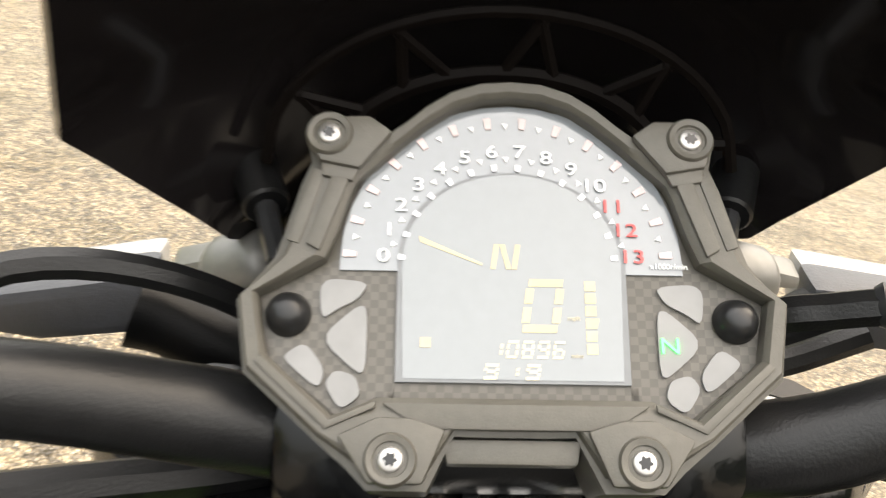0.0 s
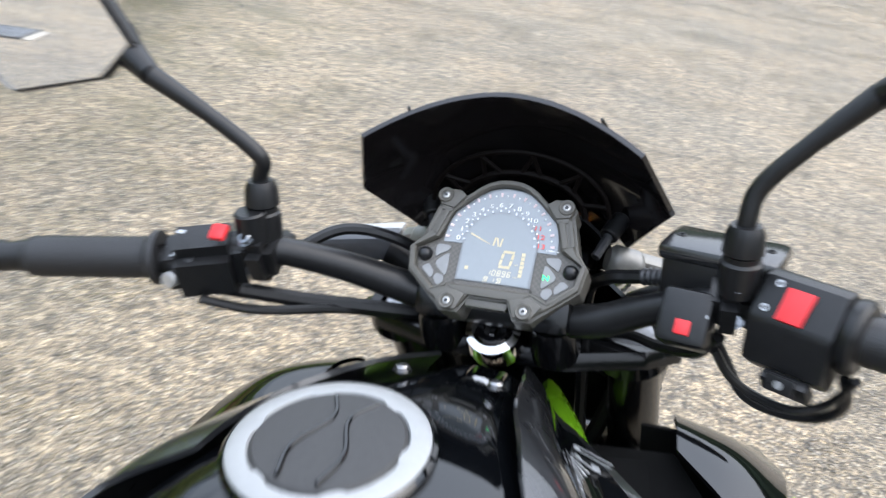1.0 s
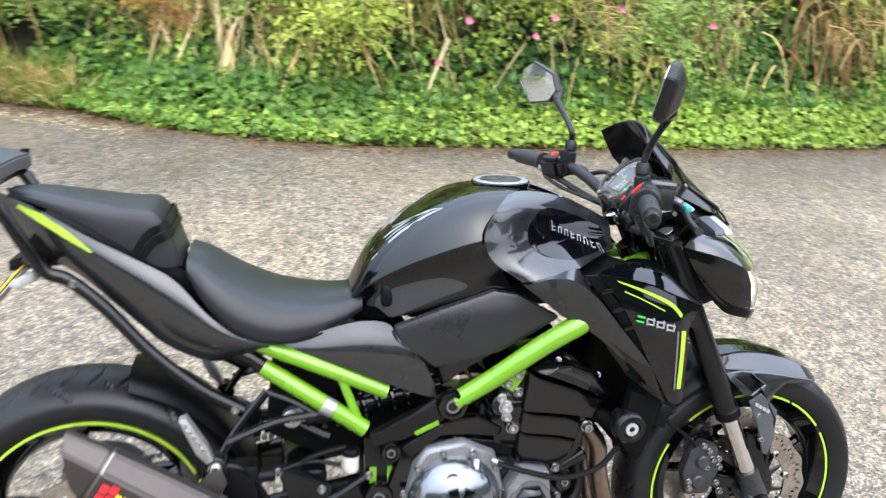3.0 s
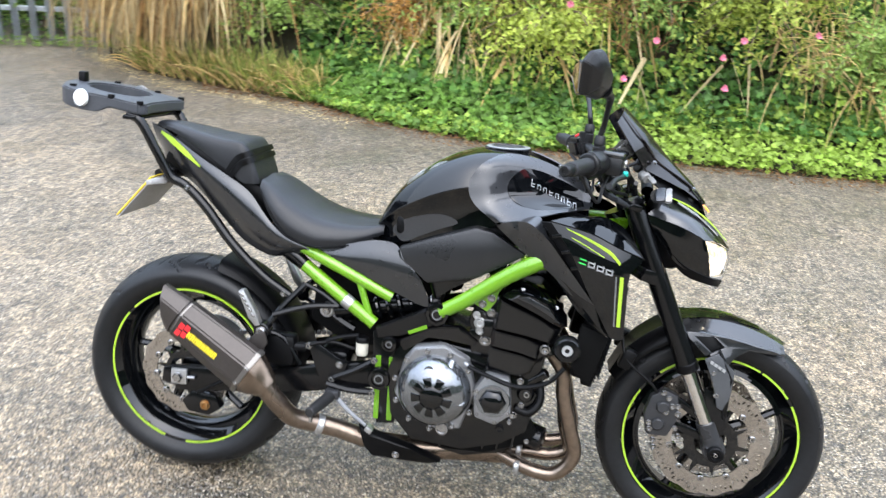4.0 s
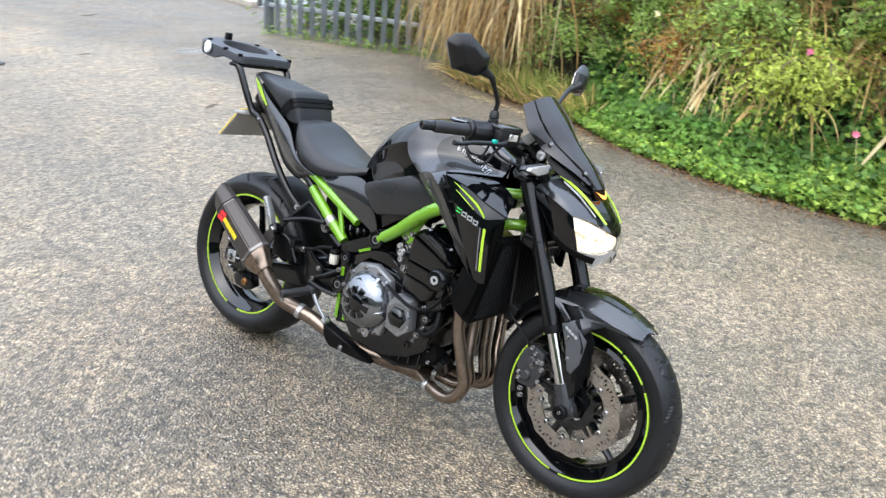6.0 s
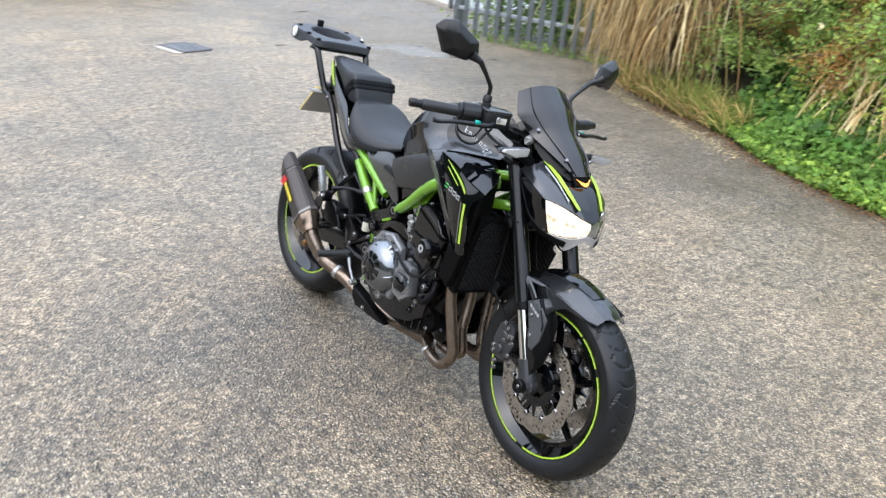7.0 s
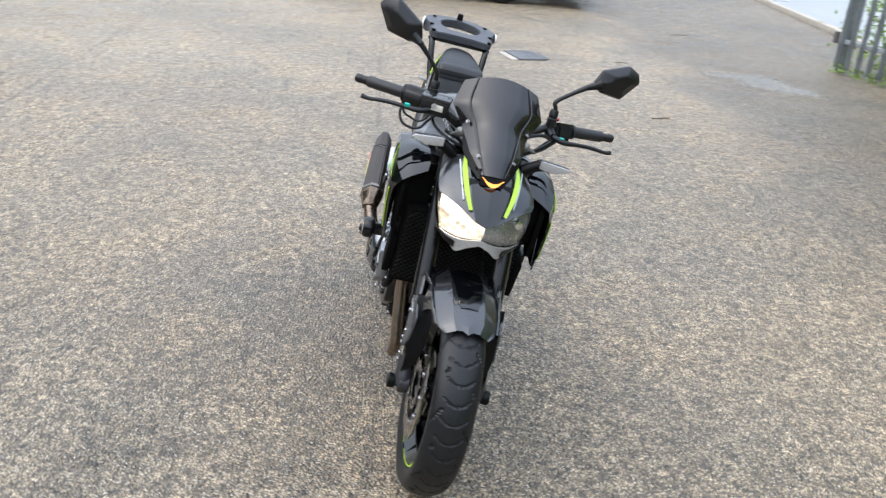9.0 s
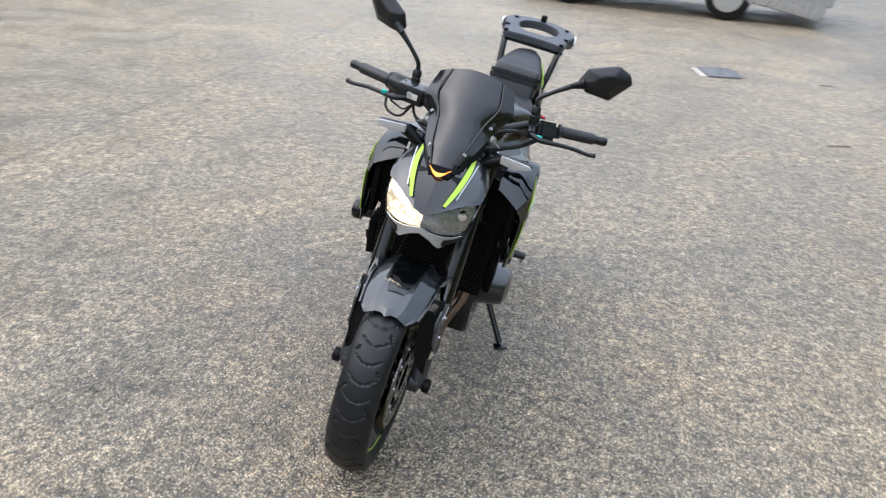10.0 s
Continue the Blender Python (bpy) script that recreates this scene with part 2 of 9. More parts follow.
def asphalt():
    m = bpy.data.materials.new("worn_stone_asphalt")
    m.use_nodes = True
    n, l = m.node_tree.nodes, m.node_tree.links
    b = n["Principled BSDF"]
    b.inputs["Specular IOR Level"].default_value = 0.85
    tc = n.new("ShaderNodeTexCoord")
    stones = n.new("ShaderNodeTexVoronoi")
    stones.inputs["Scale"].default_value = 105
    small = n.new("ShaderNodeTexVoronoi")
    small.inputs["Scale"].default_value = 190
    patch = n.new("ShaderNodeTexNoise")
    patch.inputs["Scale"].default_value, patch.inputs["Detail"].default_value = 0.55, 6
    damp = n.new("ShaderNodeTexNoise")
    damp.inputs["Scale"].default_value, damp.inputs["Detail"].default_value = 2.6, 8
    grit = n.new("ShaderNodeTexNoise")
    grit.inputs["Scale"].default_value, grit.inputs["Detail"].default_value = 42, 3
    for t in (stones, small, patch, damp, grit):
        l.new(tc.outputs["Object"], t.inputs["Vector"])
    tone = n.new("ShaderNodeValToRGB")
    e = tone.color_ramp.elements
    e[0].position, e[0].color = 0.0, (0.0415, 0.036, 0.0252, 1)
    e[1].position, e[1].color = 1.0, (0.444, 0.367, 0.250, 1)
    mid = e.new(0.45)
    mid.color = (0.196, 0.157, 0.102, 1)
    hi = e.new(0.8)
    hi.color = (0.334, 0.270, 0.178, 1)
    sep = n.new("ShaderNodeSeparateColor")
    l.new(stones.outputs["Color"], sep.inputs[0])
    sep2 = n.new("ShaderNodeSeparateColor")
    l.new(small.outputs["Color"], sep2.inputs[0])
    mixv = n.new("ShaderNodeMix")
    mixv.inputs["Factor"].default_value = 0.4
    l.new(sep.outputs[0], mixv.inputs[2]), l.new(sep2.outputs[1], mixv.inputs[3])
    l.new(mixv.outputs[0], tone.inputs[0])
    span = n.new("ShaderNodeMapRange")
    span.inputs["From Min"].default_value, span.inputs["From Max"].default_value = 0.3, 0.7
    span.inputs["To Min"].default_value, span.inputs["To Max"].default_value = 0.76, 1.22
    l.new(patch.outputs["Fac"], span.inputs["Value"])
    span2 = n.new("ShaderNodeMapRange")
    span2.inputs["From Min"].default_value, span2.inputs["From Max"].default_value = 0.3, 0.7
    span2.inputs["To Min"].default_value, span2.inputs["To Max"].default_value = 0.40, 1.58
    l.new(grit.outputs["Fac"], span2.inputs["Value"])
    span3 = n.new("ShaderNodeMapRange")
    span3.inputs["From Min"].default_value, span3.inputs["From Max"].default_value = 0.3, 0.7
    span3.inputs["To Min"].default_value, span3.inputs["To Max"].default_value = 0.88, 1.12
    l.new(damp.outputs["Fac"], span3.inputs["Value"])
    gap = n.new("ShaderNodeMapRange")
    gap.inputs["From Min"].default_value, gap.inputs["From Max"].default_value = 0.25, 0.75
    gap.inputs["To Min"].default_value, gap.inputs["To Max"].default_value = 1.22, 0.42
    l.new(stones.outputs["Distance"], gap.inputs["Value"])
    # A wet strip of the yard along the hedge and the fence, with a ragged edge.
    xyz, edge, wet = n.new("ShaderNodeSeparateXYZ"), n.new("ShaderNodeMath"), n.new("ShaderNodeMapRange")
    l.new(tc.outputs["Object"], xyz.inputs[0])
    edge.operation = "MULTIPLY_ADD"
    edge.inputs[1].default_value = 1.6
    l.new(patch.outputs["Fac"], edge.inputs[0]), l.new(xyz.outputs[0], edge.inputs[2])
    wet.inputs["From Min"].default_value, wet.inputs["From Max"].default_value = -2.5, -1.7
    wet.inputs["To Min"].default_value, wet.inputs["To Max"].default_value = 0.58, 1.0
    l.new(edge.outputs[0], wet.inputs["Value"])
    m1, m2, m3, m4 = [n.new("ShaderNodeMath") for _ in range(4)]
    m1.operation = m2.operation = m3.operation = m4.operation = "MULTIPLY"
    l.new(span.outputs[0], m1.inputs[0]), l.new(span2.outputs[0], m1.inputs[1])
    l.new(m1.outputs[0], m3.inputs[0]), l.new(gap.outputs[0], m3.inputs[1])
    l.new(m3.outputs[0], m4.inputs[0]), l.new(wet.outputs[0], m4.inputs[1])
    l.new(m4.outputs[0], m2.inputs[0]), l.new(span3.outputs[0], m2.inputs[1])
    # A darker oval on the asphalt under and beside the motorcycle, with a ragged edge.
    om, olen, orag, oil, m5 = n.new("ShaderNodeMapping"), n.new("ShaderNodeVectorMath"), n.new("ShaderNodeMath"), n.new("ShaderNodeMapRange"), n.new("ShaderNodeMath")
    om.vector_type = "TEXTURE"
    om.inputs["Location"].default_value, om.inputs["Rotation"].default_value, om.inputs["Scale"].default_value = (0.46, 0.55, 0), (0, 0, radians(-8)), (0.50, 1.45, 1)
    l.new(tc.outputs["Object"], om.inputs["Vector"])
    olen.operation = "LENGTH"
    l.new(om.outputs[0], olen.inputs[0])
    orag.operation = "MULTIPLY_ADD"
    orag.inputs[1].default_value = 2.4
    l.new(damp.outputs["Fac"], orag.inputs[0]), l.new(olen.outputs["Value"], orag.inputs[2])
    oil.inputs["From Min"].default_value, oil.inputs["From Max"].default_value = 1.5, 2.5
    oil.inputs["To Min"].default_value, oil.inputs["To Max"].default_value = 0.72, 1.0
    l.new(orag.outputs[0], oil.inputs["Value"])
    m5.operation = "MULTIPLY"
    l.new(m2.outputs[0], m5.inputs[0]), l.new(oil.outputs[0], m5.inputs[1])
    # Paler towards the drain, with the far ground's grazing sky sheen put into the colour.
    dry, m6 = n.new("ShaderNodeMapRange"), n.new("ShaderNodeMath")
    dry.inputs["From Min"].default_value, dry.inputs["From Max"].default_value = -1.2, -4.5
    dry.inputs["To Min"].default_value, dry.inputs["To Max"].default_value = 1.0, 1.25
    l.new(xyz.outputs[1], dry.inputs["Value"])
    m6.operation = "MULTIPLY"
    l.new(m5.outputs[0], m6.inputs[0]), l.new(dry.outputs[0], m6.inputs[1])
    # Coarse clumps where the dressing has worn unevenly.
    clump, lumpy, m8 = n.new("ShaderNodeTexNoise"), n.new("ShaderNodeMapRange"), n.new("ShaderNodeMath")
    clump.inputs["Scale"].default_value, clump.inputs["Detail"].default_value = 17, 3
    l.new(tc.outputs["Object"], clump.inputs["Vector"])
    lumpy.inputs["From Min"].default_value, lumpy.inputs["From Max"].default_value = 0.32, 0.68
    lumpy.inputs["To Min"].default_value, lumpy.inputs["To Max"].default_value = 0.52, 1.44
    l.new(clump.outputs["Fac"], lumpy.inputs["Value"])
    m8.operation = "MULTIPLY"
    l.new(m6.outputs[0], m8.inputs[0]), l.new(lumpy.outputs[0], m8.inputs[1])
    # Two old laying joints, dirt-filled and crooked, that run the length of the yard.
    value = m8.outputs[0]
    for x0, deep in ((0.14, 0.66), (2.74, 0.6)):
        off, dist, line, m7 = n.new("ShaderNodeMath"), n.new("ShaderNodeMath"), n.new("ShaderNodeMapRange"), n.new("ShaderNodeMath")
        off.operation, dist.operation, m7.operation = "MULTIPLY_ADD", "ABSOLUTE", "MULTIPLY"
        off.inputs[1].default_value = 0.16
        shift = n.new("ShaderNodeMath")
        shift.operation = "SUBTRACT"
        shift.inputs[1].default_value = x0 + 0.08
        l.new(xyz.outputs[0], shift.inputs[0])
        l.new(damp.outputs["Fac"], off.inputs[0]), l.new(shift.outputs[0], off.inputs[2]), l.new(off.outputs[0], dist.inputs[0])
        line.inputs["From Min"].default_value, line.inputs["From Max"].default_value = 0.004, 0.02
        line.inputs["To Min"].default_value, line.inputs["To Max"].default_value = deep, 1.0
        l.new(dist.outputs[0], line.inputs["Value"])
        l.new(value, m7.inputs[0]), l.new(line.outputs[0], m7.inputs[1])
        value = m7.outputs[0]
    sc = n.new("ShaderNodeVectorMath")
    sc.operation = "SCALE"
    l.new(tone.outputs[0], sc.inputs[0]), l.new(value, sc.inputs["Scale"])
    # Broad drifts of tan grit over the greyer stone.
    drift, tint, hue = n.new("ShaderNodeTexNoise"), n.new("ShaderNodeMix"), n.new("ShaderNodeVectorMath")
    drift.inputs["Scale"].default_value, drift.inputs["Detail"].default_value = 1.1, 5
    l.new(tc.outputs["Object"], drift.inputs["Vector"])
    steep = n.new("ShaderNodeMapRange")
    steep.inputs["From Min"].default_value, steep.inputs["From Max"].default_value = 0.38, 0.62
    l.new(drift.outputs["Fac"], steep.inputs["Value"]), l.new(steep.outputs[0], tint.inputs["Factor"])
    tint.data_type = "RGBA"
    tint.inputs[6].default_value, tint.inputs[7].default_value = (0.99, 0.985, 0.98, 1), (1.065, 1.005, 0.93, 1)
    hue.operation = "MULTIPLY"
    l.new(sc.outputs[0], hue.inputs[0]), l.new(tint.outputs[2], hue.inputs[1])
    # Scattered pale chips among the stones, with their wet glint put into the colour.
    chip, pick, chips = n.new("ShaderNodeTexVoronoi"), n.new("ShaderNodeSeparateColor"), n.new("ShaderNodeMapRange")
    chip.inputs["Scale"].default_value = 180
    l.new(tc.outputs["Object"], chip.inputs["Vector"]), l.new(chip.outputs["Color"], pick.inputs[0])
    chips.inputs["From Min"].default_value, chips.inputs["From Max"].default_value = 0.90, 1.0
    l.new(pick.outputs[2], chips.inputs["Value"])
    pale = n.new("ShaderNodeMix")
    pale.data_type = "RGBA"
    pale.inputs[7].default_value = (0.46, 0.405, 0.31, 1)
    l.new(chips.outputs[0], pale.inputs["Factor"]), l.new(hue.outputs[0], pale.inputs[6])
    l.new(pale.outputs[2], b.inputs["Base Color"])
    rr = n.new("ShaderNodeMapRange")
    rr.inputs["From Min"].default_value, rr.inputs["From Max"].default_value = 0.35, 0.65
    rr.inputs["To Min"].default_value, rr.inputs["To Max"].default_value = 0.3, 0.62
    l.new(damp.outputs["Fac"], rr.inputs["Value"])
    # A shallow puddle near the fence: a ragged oval where water fills the stones.
    pm, far, rag, pool, dull = n.new("ShaderNodeMapping"), n.new("ShaderNodeVectorMath"), n.new("ShaderNodeMath"), n.new("ShaderNodeMapRange"), n.new("ShaderNodeMix")
    pm.vector_type = "TEXTURE"
    pm.inputs["Location"].default_value, pm.inputs["Rotation"].default_value, pm.inputs["Scale"].default_value = (-3.68, -4.62, 0), (0, 0, radians(118)), (0.66, 0.28, 1)
    l.new(tc.outputs["Object"], pm.inputs["Vector"])
    far.operation = "LENGTH"
    l.new(pm.outputs[0], far.inputs[0])
    rag.operation = "MULTIPLY_ADD"
    rag.inputs[1].default_value = 3.0
    l.new(damp.outputs["Fac"], rag.inputs[0]), l.new(far.outputs["Value"], rag.inputs[2])
    pool.inputs["From Min"].default_value, pool.inputs["From Max"].default_value = 2.05, 2.65
    pool.inputs["To Min"].default_value, pool.inputs["To Max"].default_value = 1.0, 0.0
    l.new(rag.outputs[0], pool.inputs["Value"])
    l.new(pool.outputs[0], dull.inputs["Factor"]), l.new(rr.outputs[0], dull.inputs[2])
    dull.inputs[3].default_value = 0.13
    l.new(dull.outputs[0], b.inputs["Roughness"])
    bp = n.new("ShaderNodeBump")
    bp.inputs["Strength"].default_value, bp.inputs["Distance"].default_value = 1.0, 0.009
    inv = n.new("ShaderNodeMath")
    inv.operation = "SUBTRACT"
    inv.inputs[0].default_value = 1.0
    l.new(stones.outputs["Distance"], inv.inputs[1])
    flat = n.new("ShaderNodeMath")
    flat.operation = "SUBTRACT"
    flat.inputs[0].default_value = 1.0
    l.new(pool.outputs[0], flat.inputs[1]), l.new(flat.outputs[0], bp.inputs["Strength"])
    l.new(inv.outputs[0], bp.inputs["Height"])
    l.new(bp.outputs[0], b.inputs["Normal"])
    return m


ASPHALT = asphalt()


# ---- shapes ----
def V(*p):
    return Vector(p)


def bm_from(verts, faces):
    bm = bmesh.new()
    vs = [bm.verts.new(v) for v in verts]
    for f in faces:
        try:
            bm.faces.new([vs[i] for i in f])
        except ValueError:
            pass
    return bm


def merge(*parts):
    bm = bmesh.new()
    for p in parts:
        me = bpy.data.meshes.new("tmp")
        p.to_mesh(me)
        p.free()
        bm.from_mesh(me)
        bpy.data.meshes.remove(me)
    return bm


def link_mesh(name, bm, material, sharp=38):
    bmesh.ops.recalc_face_normals(bm, faces=bm.faces)
    limit = radians(sharp)
    for f in bm.faces:
        f.smooth = True
    for e in bm.edges:
        if len(e.link_faces) == 2 and e.calc_face_angle(0) > limit:
            e.smooth = False
    me = bpy.data.meshes.new(name)
    bm.to_mesh(me)
    bm.free()
    me.materials.append(material)
    return new(name, me)


def part(name, bm, material, parent, label="", sharp=38):
    """Links a shape as one mesh under a thing or a part."""
    ob = link_mesh(name, bm, material, sharp)
    ob.parent = parent
    if label:
        tagged(ob, label)
    return ob


def thing(name, bm, material, label, category, group="", kind="", sharp=38):
    return tagged(link_mesh(name, bm, material, sharp), label, category, group, kind)


def empty_thing(name, label, category, group=""):
    return tagged(new(name), label, category, group)


def spline(pts, n):
    """Points along a smooth line through pts, n steps to a span."""
    p = np.array(pts, float)
    if n <= 1 or len(p) < 3:
        if n <= 1:
            return p
        return np.concatenate([p[0] + (p[1] - p[0]) * np.linspace(0, 1, n + 1)[:, None]])
    q = np.vstack([2 * p[:1] - p[1:2], p, 2 * p[-1:] - p[-2:-1]])
    out = []
    for i in range(1, len(q) - 2):
        a, b, c, d = q[i - 1], q[i], q[i + 1], q[i + 2]
        for t in np.linspace(0, 1, n, endpoint=False):
            out.append(0.5 * (2 * b + (c - a) * t + (2 * a - 5 * b + 4 * c - d) * t * t + (3 * b - a - 3 * c + d) * t ** 3))
    out.append(p[-1])
    return np.array(out)


def skin(ctrl, nu=5, nv=5, thick=0.004, flip=1, straight=False):
    """A curved shell through a net of control points; flip -1 mirrors it to the other side."""
    rows = [spline(r, nv) for r in ctrl]
    if straight:
        run = lambda p: np.concatenate([[a + (b - a) * k / nu for k in range(nu)] for a, b in zip(p, p[1:])] + [p[-1:]])
        cols = [run(np.array([r[j] for r in rows])) for j in range(len(rows[0]))]
    else:
        cols = [spline([r[j] for r in rows], nu) for j in range(len(rows[0]))]
    g = np.array(cols).transpose(1, 0, 2)
    g = g * np.array([flip, 1, 1])
    U, W = g.shape[:2]
    verts = [tuple(p) for row in g for p in row]
    faces = [(i * W + j, i * W + j + 1, (i + 1) * W + j + 1, (i + 1) * W + j) for i in range(U - 1) for j in range(W - 1)]
    bm = bm_from(verts, faces)
    bmesh.ops.remove_doubles(bm, verts=bm.verts, dist=0.0004)
    if thick:
        bmesh.ops.recalc_face_normals(bm, faces=bm.faces)
        bmesh.ops.solidify(bm, geom=bm.faces, thickness=thick)
    return bm


def slab(pts, push, bevel=0.002):
    """A flat or bent outline made solid along push."""
    push = Vector(push)
    n = len(pts)
    verts = [Vector(p) for p in pts] + [Vector(p) + push for p in pts]
    faces = [tuple(range(n)), tuple(range(2 * n - 1, n - 1, -1))] + [(i, (i + 1) % n, n + (i + 1) % n, n + i) for i in range(n)]
    bm = bm_from(verts, faces)
    bmesh.ops.recalc_face_normals(bm, faces=bm.faces)
    if bevel:
        bmesh.ops.bevel(bm, geom=bm.edges, offset=bevel, segments=2, affect="EDGES", profile=0.6, clamp_overlap=True)
    return bm


def facet(yz, x0, x1, x2, shrink=0.75, shift=(0, 0)):
    """A cast cover: an outline in the side view, upright from x0 to x1, then chamfered in to a smaller face at x2."""
    n = len(yz)
    my, mz = sum(p[0] for p in yz) / n + shift[0], sum(p[1] for p in yz) / n + shift[1]
    verts = [(x, my + (y - my) * k, mz + (z - mz) * k) for x, k in ((x0, 1), (x1, 1), (x2, shrink)) for y, z in yz]
    faces = [(r * n + i, r * n + (i + 1) % n, (r + 1) * n + (i + 1) % n, (r + 1) * n + i) for r in (0, 1) for i in range(n)]
    faces += [tuple(range(n)), tuple(range(2 * n, 3 * n))]
    bm = bm_from(verts, faces)
    bmesh.ops.recalc_face_normals(bm, faces=bm.faces)
    bmesh.ops.bevel(bm, geom=bm.edges, offset=0.0018, segments=2, affect="EDGES", clamp_overlap=True)
    return bm


def side(yz, x0, x1, bevel=0.003):
    """An outline in the side view (y, z), solid from x0 to x1."""
    return slab([(x0, y, z) for y, z in yz], (x1 - x0, 0, 0), bevel)


def box(c, s, bevel=0.003, turn=(0, 0, 0)):
    bm = bmesh.new()
    bmesh.ops.create_cube(bm, size=1)
    bmesh.ops.scale(bm, vec=s, verts=bm.verts)
    if bevel:
        bmesh.ops.bevel(bm, geom=bm.edges, offset=bevel, segments=2, affect="EDGES", profile=0.5, clamp_overlap=True)
    bmesh.ops.transform(bm, matrix=pose(*c, *turn), verts=bm.verts)
    return bm


def tube(pts, r, seg=10, n=6, caps=True):
    """A round bar along a smooth line; r may be one radius or one for each point."""
    path = spline(pts, n)
    if isinstance(r, (int, float)):
        rad = [r] * len(path)
    else:
        rad = list(np.interp(np.linspace(0, 1, len(path)), np.linspace(0, 1, len(r)), r))
    verts, faces = [], []
    d = Vector(path[1] - path[0]).normalized()
    up = Vector((0, 0, 1)) if abs(d.z) < 0.9 else Vector((1, 0, 0))
    side_v = d.cross(up).normalized()
    for i, p in enumerate(path):
        a, b = path[max(0, i - 1)], path[min(len(path) - 1, i + 1)]
        d = Vector(b - a).normalized()
        side_v = (side_v - d * side_v.dot(d)).normalized()
        up = d.cross(side_v)
        for k in range(seg):
            t = 2 * math.pi * k / seg
            verts.append(Vector(p) + (side_v * math.cos(t) + up * math.sin(t)) * rad[i])
    for i in range(len(path) - 1):
        for k in range(seg):
            faces.append((i * seg + k, i * seg + (k + 1) % seg, (i + 1) * seg + (k + 1) % seg, (i + 1) * seg + k))
    if caps:
        faces.append(tuple(range(seg)))
        faces.append(tuple(range(len(verts) - seg, len(verts))))
    return bm_from(verts, faces)


def lathe(profile, center, axis=(1, 0, 0), seg=32, closed=False, wobble=None):
    """A turned shape: profile is (radius, height along the axis)."""
    ax = Vector(axis).normalized()
    u = ax.orthogonal().normalized() if abs(ax.x) < 0.99 else Vector((0, 1, 0))
    w = ax.cross(u)
    c = Vector(center)
    verts, faces, n = [], [], len(profile)
    for k in range(seg):
        t = 2 * math.pi * k / seg
        for r, h in profile:
            rr = r if wobble is None else r * wobble(t, r)
            verts.append(c + (u * math.cos(t) + w * math.sin(t)) * max(rr, 1e-5) + ax * h)
    for k in range(seg):
        for i in range(n - 1 + (1 if closed else 0)):
            j = (i + 1) % n
            faces.append((k * n + i, ((k + 1) % seg) * n + i, ((k + 1) % seg) * n + j, k * n + j))
    bm = bm_from(verts, faces)
    if not closed:
        bmesh.ops.remove_doubles(bm, verts=bm.verts, dist=0.00003)
    return bm


def rod(a, b, r, seg=16, r2=None, bevel=0.12):
    """A straight round bar with softened ends."""
    a, b = Vector(a), Vector(b)
    h = (b - a).length
    r2 = r if r2 is None else r2
    e = min(bevel * r, h * 0.2)
    return lathe([(0, 0), (r - e, 0), (r, e), (r2, h - e), (r2 - e, h), (0, h)], a, b - a, seg)


def bolt(c, axis, r, h=0.006, parent=None, material=None):
    """A socket-headed bolt: washer, round head and a sunk hexagon."""
    ax = Vector(axis).normalized()
    return lathe([(0, h * 0.35), (r * 0.45, h * 0.35), (r * 0.5, h), (r * 0.85, h), (r, h * 0.75), (r, h * 0.15), (r * 1.25, h * 0.15), (r * 1.25, -h * 0.2)], Vector(c), ax, 12)


def both(fn):
    """Calls fn(side) for the right (1) and the left (-1)."""
    for s in (1, -1):
        fn(s)

# ---- the yard ----
def sheet(name, x0, x1, y0, y1, z, material, label, category):
    return thing(name, bm_from([(x0, y0, z), (x1, y0, z), (x1, y1, z), (x0, y1, z)], [(0, 1, 2, 3)]), material, label, category, kind="structure")


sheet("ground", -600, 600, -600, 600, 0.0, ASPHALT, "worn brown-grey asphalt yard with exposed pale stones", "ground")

# The foot of the hedge, from far ahead of the motorcycle to behind it.
FOOT = [(-5.0, 14.0), (-4.35, 9.6), (-3.72, 5.4), (-3.56, 3.4), (-3.52, 1.8), (-3.56, 0.6), (-3.82, -0.3), (-4.2, -1.0), (-4.45, -1.9), (-4.75, -2.6), (-5.35, -3.2), (-6.2, -3.4)]
foot = spline([(x, y, 0) for x, y in FOOT], 12)
foot_d = np.concatenate([[0], np.cumsum(np.linalg.norm(np.diff(foot, axis=0), axis=1))])
# The bank's section: distance in from the foot, and height.
SECTION = np.array([(0.0, 0.0), (0.22, 0.10), (0.45, 0.26), (0.62, 0.6), (0.78, 1.1), (0.95, 1.7), (1.3, 2.2), (2.2, 2.5), (6.0, 2.75)])
section_d = np.concatenate([[0], np.cumsum(np.linalg.norm(np.diff(SECTION, axis=0), axis=1))])


def on_bank(s, q):
    """Place and outward normal on the bank: s metres along its foot, q metres up its section (arrays)."""
    x, y = np.interp(s, foot_d, foot[:, 0]), np.interp(s, foot_d, foot[:, 1])
    x2, y2 = np.interp(s + 0.15, foot_d, foot[:, 0]), np.interp(s + 0.15, foot_d, foot[:, 1])
    tx, ty = x2 - x, y2 - y
    k = np.hypot(tx, ty) + 1e-9
    tx, ty = tx / k, ty / k
    inx, iny = ty, -tx  # into the bank, away from the yard
    d, h = np.interp(q, section_d, SECTION[:, 0]), np.interp(q, section_d, SECTION[:, 1])
    d2, h2 = np.interp(q + 0.06, section_d, SECTION[:, 0]), np.interp(q + 0.06, section_d, SECTION[:, 1])
    sd, sh = d2 - d, h2 - h
    kk = np.hypot(sd, sh) + 1e-9
    nd, nh = -sh / kk, sd / kk
    p = np.stack([x + inx * d, y + iny * d, h], 1)
    nrm = np.stack([inx * nd, iny * nd, nh], 1)
    return p, nrm


